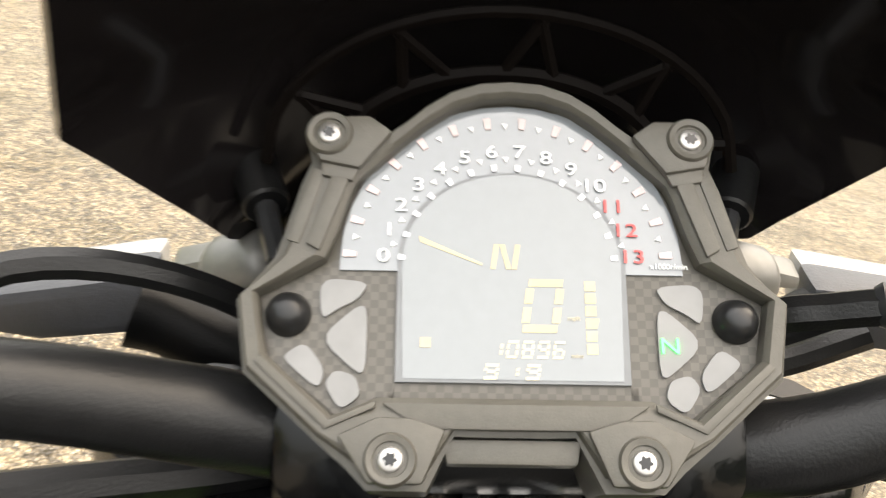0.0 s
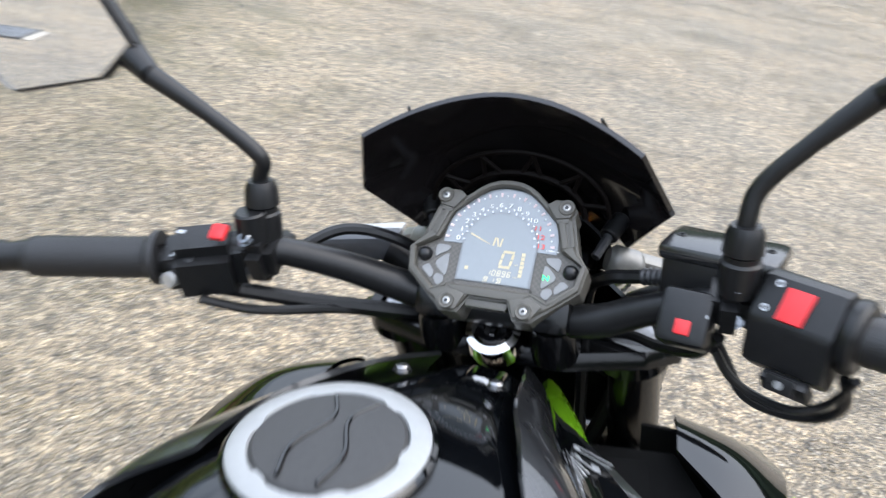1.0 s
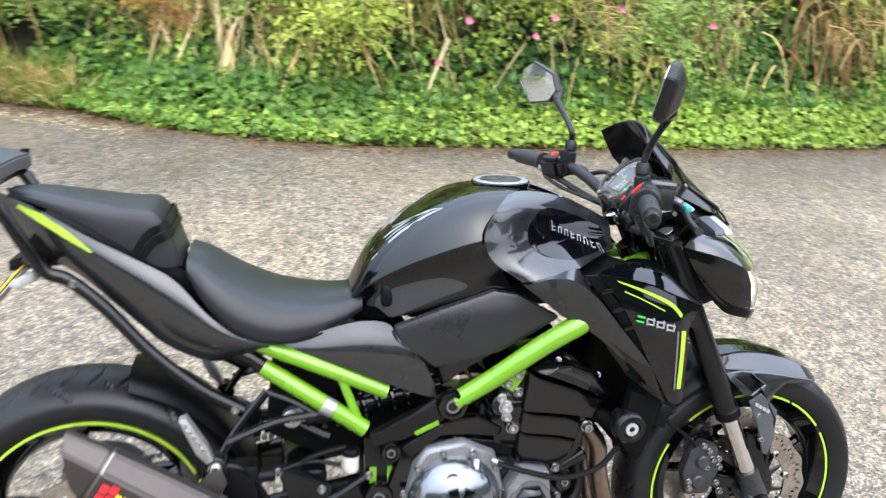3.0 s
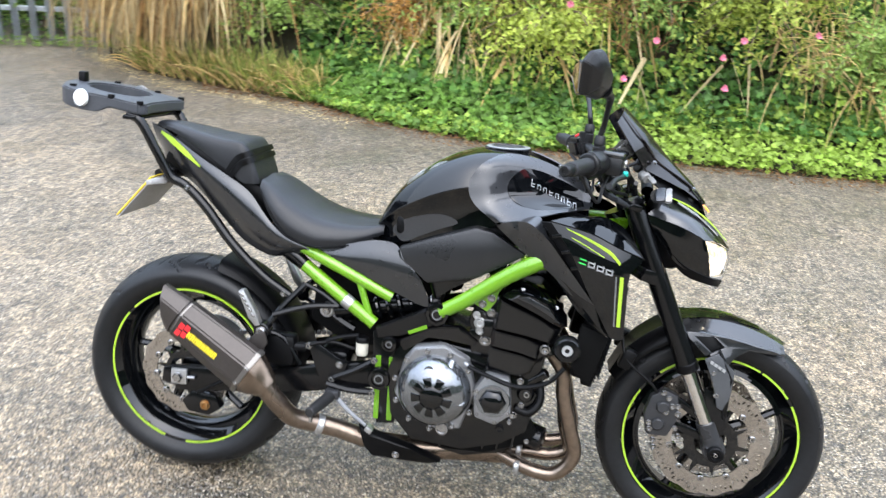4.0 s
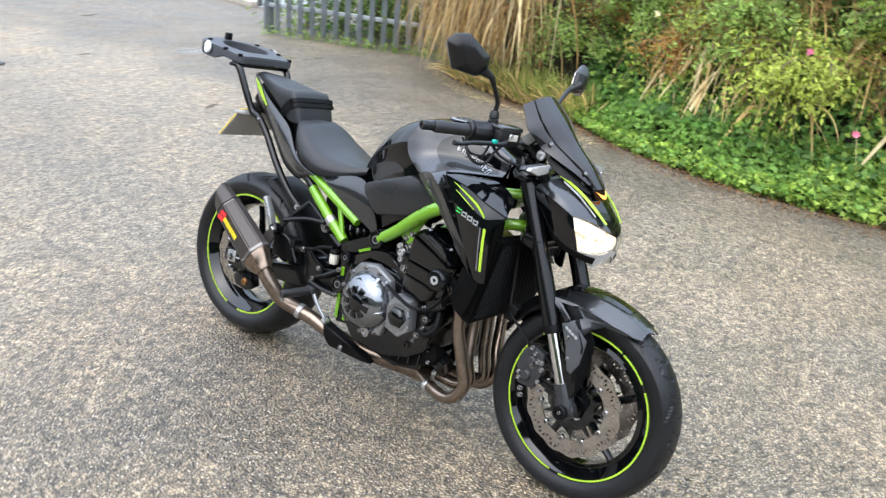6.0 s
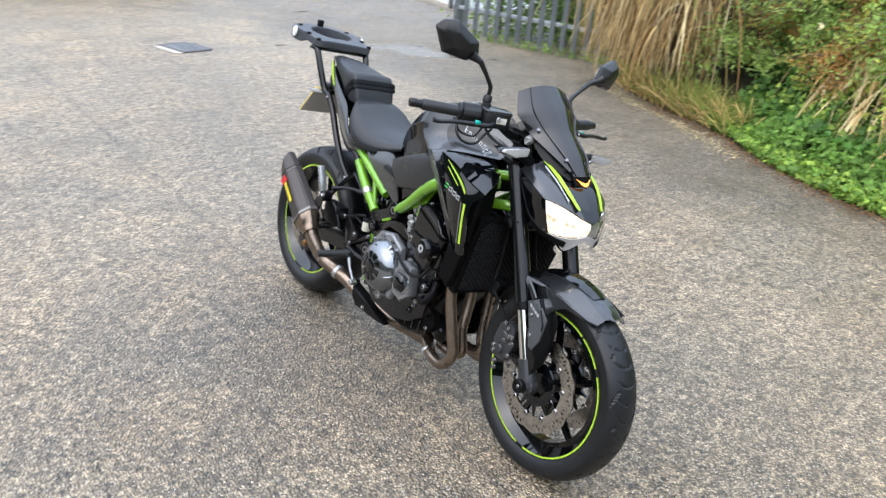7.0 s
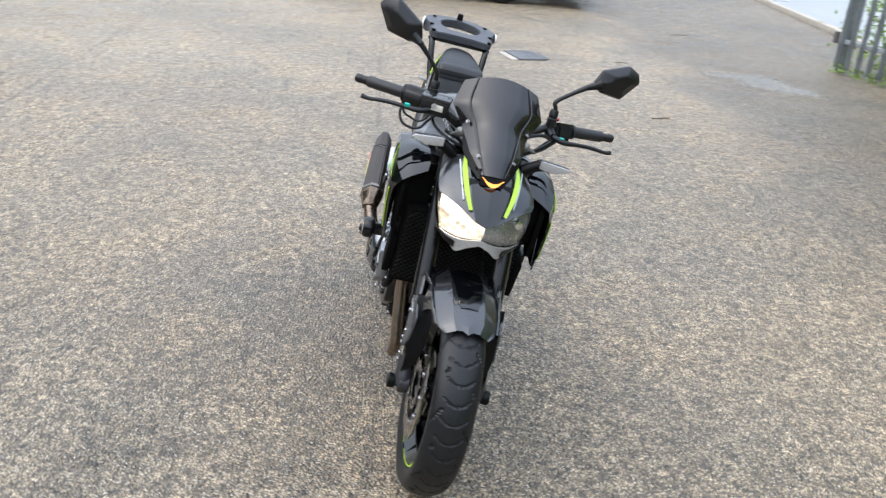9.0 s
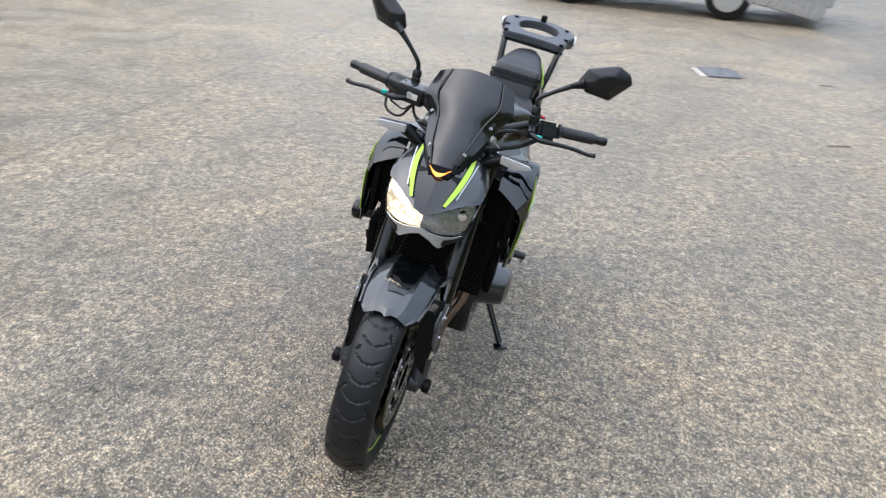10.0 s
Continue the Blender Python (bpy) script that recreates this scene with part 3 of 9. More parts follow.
LENGTH, HIGH = foot_d[-1], section_d[-1]


def bank():
    S, Q = 130, 46
    s, q = np.meshgrid(np.linspace(0.05, LENGTH - 0.2, S), np.linspace(0, HIGH, Q), indexing="ij")
    p, nrm = on_bank(s.ravel(), q.ravel())
    lump = np.array([noise.noise(Vector(v) * 2.2) * 0.10 + noise.noise(Vector(v) * 6) * 0.04 for v in p])
    edge = np.clip(q.ravel() / 0.3, 0, 1)
    p = p + nrm * ((lump - 0.08) * edge)[:, None]
    return bm_from([tuple(v) for v in p], [(i * Q + j, i * Q + j + 1, (i + 1) * Q + j + 1, (i + 1) * Q + j) for i in range(S - 1) for j in range(Q - 1)])


thing("bank", bank(), EARTH, "dark earth bank under the ivy and shrubs", "bank", kind="structure")


def scatter(name, p, nrm, size, material, label, category, shape, tilt=0.9, kind="stuff", droop=0.0, parent=None):
    """Many small leaves as one mesh. shape: leaf outline (across, along, up) with faces."""
    rng = np.random.RandomState(len(p) % 9973)
    outline, faces = shape
    o = np.array(outline)
    N = len(p)
    d = nrm + rng.normal(0, tilt, (N, 3))
    d[:, 2] += 0.25
    d /= np.linalg.norm(d, axis=1)[:, None]
    a = rng.normal(0, 1, (N, 3))
    a[:, 2] -= droop
    a -= d * (a * d).sum(1)[:, None]
    a /= np.linalg.norm(a, axis=1)[:, None] + 1e-9
    c = np.cross(d, a)
    verts = p[:, None] + size[:, None, None] * (o[None, :, 0:1] * c[:, None] + o[None, :, 1:2] * a[:, None] + o[None, :, 2:3] * d[:, None])
    k = len(o)
    allf = [tuple(i * k + v for v in f) for i in range(N) for f in faces]
    me = bpy.data.meshes.new(name)
    me.from_pydata(verts.reshape(-1, 3).tolist(), [], allf)
    me.materials.append(material)
    ob = new(name, me)
    if parent is not None:
        ob.parent = parent
        return ob
    return tagged(ob, label, category, kind=kind)


IVY = ([(0, -0.1, 0), (-0.42, -0.05, 0.10), (-0.5, 0.35, 0.05), (-0.2, 0.45, 0.0), (0, 1.0, -0.08), (0.2, 0.45, 0.0), (0.5, 0.35, 0.05), (0.42, -0.05, 0.10)], [(0, 1, 2, 3), (0, 3, 4, 5), (0, 5, 6, 7)])
LEAF = ([(0, 0, 0), (-0.22, 0.4, 0.06), (0, 1, -0.06), (0.22, 0.4, 0.06)], [(0, 1, 2), (0, 2, 3)])
LANCE = ([(0, 0, 0), (-0.10, 0.45, 0.03), (0, 1.25, -0.12), (0.10, 0.45, 0.03)], [(0, 1, 2), (0, 2, 3)])


def cover(n, s0, s1, q0, q1, out0, out1, seed, clump=0.0, sq=None):
    rng = np.random.RandomState(seed)
    s, q = rng.uniform(s0, s1, n), rng.uniform(q0, q1, n)
    if clump:
        keep = np.array([noise.noise(Vector((a * 1.9, b * 2.4, seed))) + rng.uniform(-0.25, 0.25) > clump for a, b in zip(s, q)])
        s, q = s[keep], q[keep]
    p, nrm = on_bank(s, q)
    p = p + nrm * rng.uniform(out0, out1, len(p))[:, None]
    lump = np.array([noise.noise(Vector(v) * 2.2) * 0.10 for v in p])
    p = p + nrm * (lump * np.clip(q / 0.3, 0, 1))[:, None]
    p[:, 2] = np.maximum(p[:, 2], 0.012)
    return p, nrm, rng


def s_at(y):
    """Metres along the foot at which it passes y."""
    return float(np.interp(-y, -foot[:, 1], foot_d))


# The ivy ends where the dry flax begins; ahead it runs on out of sight.
S_FLAX = s_at(-1.05)
p, nrm, rng = cover(19000, s_at(11.5), s_at(1.0), 0.0, 0.60, 0.0, 0.08, 3)
scatter("ivy_border", p, nrm, rng.uniform(0.026, 0.05, len(p)), IVY_BRIGHT, "bright yellow-green young ivy along the foot of the hedge", "ivy", IVY)
p, nrm, rng = cover(6000, s_at(1.5), S_FLAX + 0.25, 0.0, 0.62, 0.0, 0.08, 31)
scatter("ivy_border", p, nrm, rng.uniform(0.028, 0.055, len(p)), IVY_MID, "mid-green ivy along the foot of the hedge", "ivy", IVY)
p, nrm, rng = cover(1500, s_at(1.3), S_FLAX + 0.1, 0.0, 0.16, 0.0, 0.08, 32)
scatter("ivy_border", p, nrm, rng.uniform(0.026, 0.045, len(p)), IVY_BRIGHT, "bright young ivy leaves at the edge of the yard", "ivy", IVY)
p, nrm, rng = cover(20000, s_at(10.5), S_FLAX + 0.3, 0.35, 1.6, 0.0, 0.10, 4)
scatter("ivy_face", p, nrm, rng.uniform(0.035, 0.065, len(p)), IVY_DARK, "dark green ivy climbing the bank behind the border", "ivy", IVY)
p, nrm, rng = cover(9000, s_at(10.5), S_FLAX + 0.2, 0.5, 1.5, 0.05, 0.14, 14, 0.1)
scatter("young_ivy_patches", p, nrm, rng.uniform(0.03, 0.055, len(p)), IVY_BRIGHT, "patches of light green ivy leaves on the bank", "ivy", IVY)

p, nrm, rng = cover(9000, s_at(12.5), LENGTH - 0.4, 2.4, HIGH, 0.0, 0.35, 17)
scatter("bank_top_growth", p, nrm, rng.uniform(0.08, 0.17, len(p)), SHRUB, "rough green growth over the top of the bank", "shrubs", LEAF)

p, nrm, rng = cover(9500, s_at(11.5), S_FLAX + 0.9, 0.0, 0.07, 0.0, 0.012, 5)
p[:, 0] += rng.normal(0.07, 0.08, len(p))
p[:, 2] = rng.uniform(0.004, 0.02, len(p))
scatter("leaf_litter", p, nrm * 0.2 + [0, 0, 1], rng.uniform(0.012, 0.032, len(p)), LITTER, "brown dead leaves and twigs along the edge of the ivy", "leaves", LEAF, 0.5)


def shrub(y, q, spread, n, material, label, seed, leaf=LEAF, size=(0.03, 0.055), twigs=26):
    """A shrub leaning out of the bank: bent branches and a ragged crown of leaf sprays."""
    rng = np.random.RandomState(seed)
    root, out = on_bank(np.array([s_at(y)]), np.array([q]))
    root, out = root[0], out[0]
    ob = empty_thing("shrub", label, "shrub", "shrubs of the hedge")
    stems, tips, ends = [], [], []
    for i in range(twigs):
        d = np.array([rng.normal(0, 0.35) + out[0] * 0.55, rng.normal(0, 0.75), rng.uniform(-0.35, 0.75)])
        d = d / np.linalg.norm(d) * spread * rng.uniform(0.55, 1.1)
        mid = root + d * 0.55 + np.array([0, 0, 0.12 * spread])
        end = root + d + np.array([0, 0, -0.10 * spread])
        stems.append(tube([root + rng.normal(0, 0.04, 3), mid, end], [0.009, 0.006, 0.003], 5, 4))
        k = n // twigs
        t = rng.uniform(0.25, 1.05, k)[:, None]
        line = (1 - t) ** 2 * root + 2 * t * (1 - t) * mid + t * t * end
        tips.append(line + rng.normal(0, 0.055 * spread + 0.02, (k, 3)))
        ends.append(np.repeat([d / np.linalg.norm(d) + out * 0.5], k, 0))
    tagged(part("branch_work", merge(*stems), TWIG, ob), kind="stuff")
    p, nr = np.concatenate(tips), np.concatenate(ends)
    p[:, 2] = np.maximum(p[:, 2], 0.1)
    scatter("crown", p, nr, rng.uniform(*size, len(p)), material, "", "", leaf, 0.8, parent=ob)
    return ob


for k, y in enumerate((6.6, 5.2, 4.0, 3.1, 2.3, 1.5, 0.8, 0.1, -0.5)):
    shrub(y, 1.25 + 0.25 * ((k * 7) % 3 - 1), 0.62, 3400, SHRUB if k % 2 else SHRUB_YOUNG, "mid-green leafy shrub leaning out of the ivy bank", 20 + k)
for k, y in enumerate((4.6, 3.4, 2.0, 1.1, 0.4)):
    shrub(y, 2.0, 0.75, 3000, SHRUB_YOUNG if k % 2 else SHRUB, "tall green shrub at the top of the bank", 40 + k, LANCE, (0.045, 0.08))
for k, (y, q) in enumerate(((-0.35, 1.35), (-0.75, 1.7), (0.3, 1.75), (-0.6, 0.95), (-1.25, 1.15), (-1.1, 1.75))):
    shrub(y, q, 0.42, 2200, SHRUB_RUST, "rusty brown and green shrub beside the dry flax", 60 + k, LEAF, (0.02, 0.04))
for k, (y, q) in enumerate(((-0.9, 1.2), (-1.2, 1.9), (-0.9, 2.3), (-1.45, 0.85), (-1.45, 1.5))):
    shrub(y, q, 0.55, 2600, SHRUB, "green shrub with pale flowers next to the flax", 70 + k, LEAF, (0.03, 0.055))


def strands(name, roots, drops, width, material, label, category, kind="stuff", seed=1, parent=None, seg=5, arch=1.0):
    """Long blades: each starts upward and outward from its root and bends down to root + drop; arch sets how far."""
    rng = np.random.RandomState(seed)
    verts, faces = [], []
    for r, d in zip(roots, drops):
        r, d = np.array(r), np.array(d)
        w = width * rng.uniform(0.6, 1.3)
        across = np.cross(d, rng.normal(0, 1, 3))
        across = across / (np.linalg.norm(across) + 1e-9) * w
        rise = np.array([0, 0, np.linalg.norm(d) * rng.uniform(0.05, 0.25)]) * arch
        base = len(verts)
        for i in range(seg + 1):
            t = i / seg
            c = r + d * t + rise * 4 * t * (1 - t) + np.array([d[0], d[1], 0]) * 0.5 * arch * t * (1 - t)
            k = (1 - t) ** 0.6 + 0.08
            verts += [c - across * k, c + across * k]
        faces += [(base + 2 * i, base + 2 * i + 1, base + 2 * i + 3, base + 2 * i + 2) for i in range(seg)]
    me = bpy.data.meshes.new(name)
    me.from_pydata([tuple(map(float, v)) for v in verts], [], faces)
    me.materials.append(material)
    ob = new(name, me)
    if parent is not None:
        ob.parent = parent
        return ob
    return tagged(ob, label, category, kind=kind)


STRAW_PALE = leafy("bleached_blade", (0.72, 0.62, 0.42), 0.6, 0.3)


def flax(x, y, top, n, seed):
    rng = np.random.RandomState(seed)
    ob = empty_thing("flax", "overgrown flax with a skirt of dry straw-coloured leaves", "flax", "flax by the fence")
    for name, share, tint, wide in (("dry_leaves", 0.55, STRAW, 0.0085), ("brown_leaves", 0.4, STRAW_BROWN, 0.008), ("pale_leaves", 0.45, STRAW_PALE, 0.009)):
        c = int(n * share)
        ang = rng.normal(-0.2, 1.1, c)
        rad = rng.uniform(0.06, 0.38, c)
        roots = [(x + rng.normal(0, 0.14), y + rng.normal(0, 0.24), top * rng.uniform(0.45, 1.1)) for _ in range(c)]
        drops = [(math.cos(a) * r, math.sin(a) * r * 1.2, -rt[2] * rng.uniform(0.4, 0.98) + 0.02) for a, r, rt in zip(ang, rad, roots)]
        strands(name, roots, drops, wide, tint, "", "", seed=seed + len(name), parent=ob, seg=7)
    m = n // 4
    roots = [(x + rng.normal(0, 0.12), y + rng.normal(0, 0.18), top * 0.9) for _ in range(m)]
    drops = [(rng.normal(0.25, 0.35), rng.normal(0, 0.4), rng.uniform(-0.5, 0.9)) for _ in range(m)]
    strands("green_leaves", roots, drops, 0.014, GRASS, "", "", seed=seed + 1, parent=ob, seg=6)
    part("stump", rod((x - 0.12, y, 0), (x - 0.12, y, top * 0.85), 0.24, 12, 0.14), EARTH, ob)
    return ob


flax(-4.72, -2.1, 1.35, 360, 5)
flax(-4.95, -2.5, 1.6, 460, 6)
flax(-5.15, -2.85, 1.5, 260, 8)

rng = np.random.RandomState(12)
s = rng.uniform(s_at(-0.95), s_at(-2.75), 1100)
p, nrm = on_bank(s, rng.uniform(0.0, 0.30, len(s)))
p[:, 2] = np.maximum(p[:, 2] * 0.4, 0)
strands("grass_tuft_strip", p, np.stack([rng.normal(0.06, 0.1, len(p)), rng.normal(0, 0.12, len(p)), rng.uniform(0.10, 0.34, len(p))], 1), 0.005, GRASS, "long yellow-green grass at the foot of the flax", "grass")
strands("dry_grass_strip", p[::2] + [0.03, 0.02, 0], np.stack([rng.normal(0.1, 0.12, len(p[::2])), rng.normal(0, 0.15, len(p[::2])), rng.uniform(0.05, 0.3, len(p[::2]))], 1), 0.005, STRAW, "dry pale grass among the green at the flax", "grass")
# Dead stalks that hang out of the shrubs.
n = 200
s = np.concatenate([rng.uniform(s_at(6), s_at(-0.7), n // 3), rng.normal(s_at(-0.1), 0.45, n // 3), rng.normal(s_at(2.9), 0.5, n // 3)])
p, nrm = on_bank(s, rng.uniform(0.7, 1.7, len(s)))
p = p + nrm * 0.16
strands("dead_stalks", p, np.stack([nrm[:, 0] * 0.12 + rng.normal(0, 0.05, len(p)), rng.normal(0, 0.14, len(p)), -rng.uniform(0.2, 0.6, len(p))], 1), 0.006, STRAW, "pale dead stalks hanging out of the hedge", "stalks")


# Tangles of bare brown twigs where the shrubs have died back.
for k, (y, q) in enumerate(((2.55, 1.0), (1.35, 1.15), (3.3, 1.1), (0.15, 1.3), (4.4, 1.1), (0.75, 1.55))):
    p, nrm = on_bank(np.repeat(s_at(y), 120) + rng.normal(0, 0.16, 120), q + rng.normal(0, 0.12, 120))
    strands("twig_tangle", p + nrm * rng.uniform(0.1, 0.3, (120, 1)), np.stack([nrm[:, 0] * 0.1 + rng.normal(0, 0.08, 120), rng.normal(0, 0.14, 120), rng.normal(-0.16, 0.14, 120)], 1), 0.0035, STRAW_BROWN if k % 2 else STRAW, "tangle of bare brown twigs in the hedge", "twigs", seed=90 + k)


def flower(place, out, r, material, label, group, petals=7):
    ob = empty_thing("flower", label, "flower", group)
    out = Vector(out).normalized()
    u = out.orthogonal().normalized()
    w = out.cross(u)
    c = Vector(place)
    me = []
    for k in range(petals):
        t = 2 * math.pi * k / petals
        d = u * math.cos(t) + w * math.sin(t)
        s = out.cross(d)
        me.append(bm_from([c, c + d * r * 0.6 + s * r * 0.42 + out * r * (0.25 + 0.3 * (k % 2)), c + d * r * 1.05 + out * r * (0.2 + 0.5 * (k % 3)), c + d * r * 0.6 - s * r * 0.42 + out * r * (0.25 + 0.3 * (k % 2))], [(0, 1, 2, 3)]))
    part("petals", merge(*me), material, ob)
    part("heart", rod(c - out * 0.004, c + out * r * 0.5, r * 0.4, 8, r * 0.2), material, ob)


rng = np.random.RandomState(31)
for x, y, z in ((-3.5, 1.5, 0.78), (-3.42, 1.94, 0.54), (-3.5, 1.33, 0.53), (-3.5, 1.91, 0.71), (-3.5, 2.02, 0.82), (-3.55, 0.95, 0.95), (-3.55, 2.45, 0.88), (-3.6, 3.1, 0.8)):
    flower((x, y, z), (1, rng.uniform(-0.3, 0.3), 0.35), 0.024, PINK, "pink rose-like flower on the hedge", "pink flowers")
for y, q in ((-0.55, 1.5), (-0.5, 1.15), (-0.8, 1.7), (-0.65, 1.95), (-0.9, 1.5), (-0.4, 1.85), (-1.0, 1.9)):
    a, b = on_bank(np.array([s_at(y)]), np.array([q]))
    flower(a[0] + b[0] * 0.42, b[0], 0.03, PALE_FLOWER, "small cream flower beside the flax", "cream flowers")


def hanging(name, y0, y1, q0, q1, n, material, label, seed, wide=0.007):
    """Dead blades that hang down over the ivy, alone and in loose sheaves."""
    rng = np.random.RandomState(seed)
    heads = rng.uniform(y0, y1, max(3, n // 9))
    y = heads[rng.randint(0, len(heads), n)] + rng.normal(0, 0.09, n)
    roots, out = on_bank(np.array([s_at(v) for v in y]), rng.uniform(q0, q1, n))
    roots = roots + out * 0.08
    fall = rng.uniform(0.25, 0.75, n)
    drops = out * rng.uniform(0.10, 0.30, n)[:, None] + np.stack([np.zeros(n), rng.normal(0.08, 0.16, n), -fall], 1)
    strands(name, roots, drops, wide, material, label, "grass", seed=seed, seg=6)


hanging("dry_blades", -1.0, 0.75, 0.75, 1.5, 60, STRAW, "dry straw-coloured blades hanging over the ivy", 81)
hanging("pale_blades", -0.9, 0.7, 0.6, 1.3, 40, STRAW_PALE, "bleached dead blades hanging over the ivy", 82, 0.006)
hanging("rust_blades", 3.9, 4.7, 0.8, 1.4, 70, STRAW_BROWN, "rust-brown dead fronds hanging over the ivy", 83, 0.009)
# Broad, stiff dead blades that stick out of the hedge and point down at the yard.
rng = np.random.RandomState(84)
for tint, label, n in ((STRAW_PALE, "stiff bleached blades pointing down out of the hedge", 42), (STRAW, "stiff straw-coloured blades pointing down out of the hedge", 34)):
    y = np.concatenate([rng.uniform(-0.9, 1.5, n * 3 // 4), rng.uniform(1.5, 5.0, n - n * 3 // 4)])
    roots, out = on_bank(np.array([s_at(v) for v in y]), rng.uniform(0.7, 1.35, n))
    long_ = rng.uniform(0.28, 0.62, n)
    drops = out * (long_ * 0.42)[:, None] + np.stack([np.zeros(n), rng.normal(0.14, 0.14, n), -long_ * 0.9], 1)
    strands("spear_blades", roots + out * 0.12, drops, 0.013, tint, label, "leaves", seed=85 + n, seg=4, arch=0.12)
# Pale grit and bleached scraps where the bed meets the yard below the flax.
edge_line = spline([(-3.74, -0.5, 0), (-4.06, -1.3, 0), (-4.34, -2.15, 0), (-4.86, -2.9, 0), (-5.15, -3.25, 0)], 40)
pick = rng.randint(0, len(edge_line), 1500)
p = edge_line[pick] + np.stack([rng.normal(0, 0.055, 1500), rng.normal(0, 0.06, 1500), rng.uniform(0.003, 0.012, 1500)], 1)
scatter("edge_grit", p, np.repeat([[0.0, 0.0, 1.0]], 1500, 0), rng.uniform(0.008, 0.026, 1500), STRAW_PALE, "pale grit and bleached scraps at the edge of the bed", "grit", LEAF, 0.35)


# ---- palisade fence ----
def fence():
    ob = empty_thing("palisade_fence", "grey galvanised steel palisade fence with upright pales", "fence")
    a, b = Vector((-4.82, -5.48, 0)), Vector((-5.62, -2.75, 0))
    along = (b - a).normalized()
    out = Vector((-along.y, along.x, 0))
    if out.x < 0:
        out = -out
    n = int((b - a).length / 0.152)
    w, d = 0.034, 0.016
    prof = [(-w, 0), (-w * 0.75, d), (-w * 0.25, d), (0, d * 0.35), (w * 0.25, d), (w * 0.75, d), (w, 0)]
    H = 1.8
    verts, faces = [], []
    k = len(prof)
    for z, pinch in ((0.05, 1), (H - 0.08, 1), (H, 0.25)):
        for u, v in prof:
            verts.append(along * u * pinch + out * v + Vector((0, 0, z)))
    for r in range(2):
        faces += [(r * k + i, r * k + i + 1, (r + 1) * k + i + 1, (r + 1) * k + i) for i in range(k - 1)]
    pale_bm = bm_from(verts, faces)
    bmesh.ops.solidify(pale_bm, geom=pale_bm.faces, thickness=0.003)
    first = part("pale", pale_bm, FENCE, ob, sharp=25)
    first.location = a
    for i in range(1, n + 1):
        o = new("pale", first.data)
        o.parent, o.location = ob, a + along * (0.152 * i)
    for z in (0.33, 1.42):
        c = (a + b) / 2 - out * 0.028
        part("rail", box((c.x, c.y, z), ((b - a).length + 0.1, 0.05, 0.045), 0.004, (0, 0, math.degrees(math.atan2(along.y, along.x)))), FENCE, ob)
    for t in (0.0, 1.0):
        c = a.lerp(b, t) - out * 0.075
        part("post", box((c.x, c.y, 0.95), (0.06, 0.09, 1.9), 0.004, (0, 0, math.degrees(math.atan2(along.y, along.x)))), FENCE, ob)
    c = a - along * 0.09
    part("gate_hinge", rod((c.x, c.y, 0.3), (c.x, c.y, 0.42), 0.03, 12), IRON, ob)
    return a, b, along, out


SHRUB_DULL = leafy("dull_weed_leaf", (0.19, 0.29, 0.07))
FA, FB, FALONG, FOUT = fence()
rng = np.random.RandomState(77)
for k in range(6):
    c = FA.lerp(FB, (k + 0.3) / 6) - FOUT * 0.75
    n = 2600
    pts = np.array([c.x, c.y, 0.75]) + rng.normal(0, 1, (n, 3)) * np.array([0.26, 0.26, 0.45])
    pts[:, 2] = np.abs(pts[:, 2])
    ob = empty_thing("shrub", "dark green shrub behind the steel fence", "shrub", "shrubs behind the fence")
    part("trunk", rod((c.x, c.y, 0), (c.x, c.y, 1.0), 0.04, 8, 0.015), TWIG, ob)
    scatter("crown", pts, np.repeat([[FOUT.x, FOUT.y, 0.3]], n, 0), rng.uniform(0.04, 0.08, n), IVY_DARK if k % 2 else SHRUB, "", "", LEAF, 0.9, parent=ob)
s = np.linspace(0, 1, 130)
pts = np.array([FA.lerp(FB, t) for t in s]) + rng.normal(0, 0.03, (130, 3)) * [1, 1, 0] + np.array([FOUT.x, FOUT.y, 0]) * 0.04
scatter("fence_foot_weeds", np.concatenate([pts + [0, 0, h] for h in (0.02, 0.05, 0.09)]), np.repeat([[FOUT.x, FOUT.y, 0.8]], 390, 0), rng.uniform(0.015, 0.045, 390), SHRUB_DULL, "small green weeds along the foot of the fence", "weeds", IVY)

# ---- drain, road edge and far things ----
def drain():
    ob = empty_thing("drain_grate", "rectangular cast-iron drain grate set in the asphalt", "drain")
    w, l = 0.28, 0.40
    turn = pose(-1.36, -5.30, 0, 0, 0, 13)
    def piece(name, c, s, bevel, material, label=""):
        bm = box(c, s, bevel)
        bmesh.ops.transform(bm, matrix=turn, verts=bm.verts)
        return part(name, bm, material, ob, label)
    for k in (-1, 1):
        piece("frame_bar", (0, k * l / 2, 0.006), (w + 0.04, 0.035, 0.02), 0.003, IRON)
        piece("frame_bar", (k * w / 2, 0, 0.006), (0.035, l, 0.02), 0.003, IRON)
    # A flat black sheet stands for the shade down the drain.
    piece("pit", (0, 0, 0.002), (w - 0.03, l - 0.03, 0.004), 0, VOID)
    for i in range(7):
        piece("bar", (0, -l / 2 + l / 8 * (i + 1), 0.010), (w - 0.03, 0.024, 0.012), 0.003, RIM_GREY)
    piece("collar", (w / 2 + 0.06, 0.02, 0.003), (0.075, 0.40, 0.014), 0.004, CONCRETE, "pale worn concrete collar")
    piece("collar", (-w / 2 - 0.045, 0, 0.003), (0.05, 0.34, 0.012), 0.004, IRON)


drain()


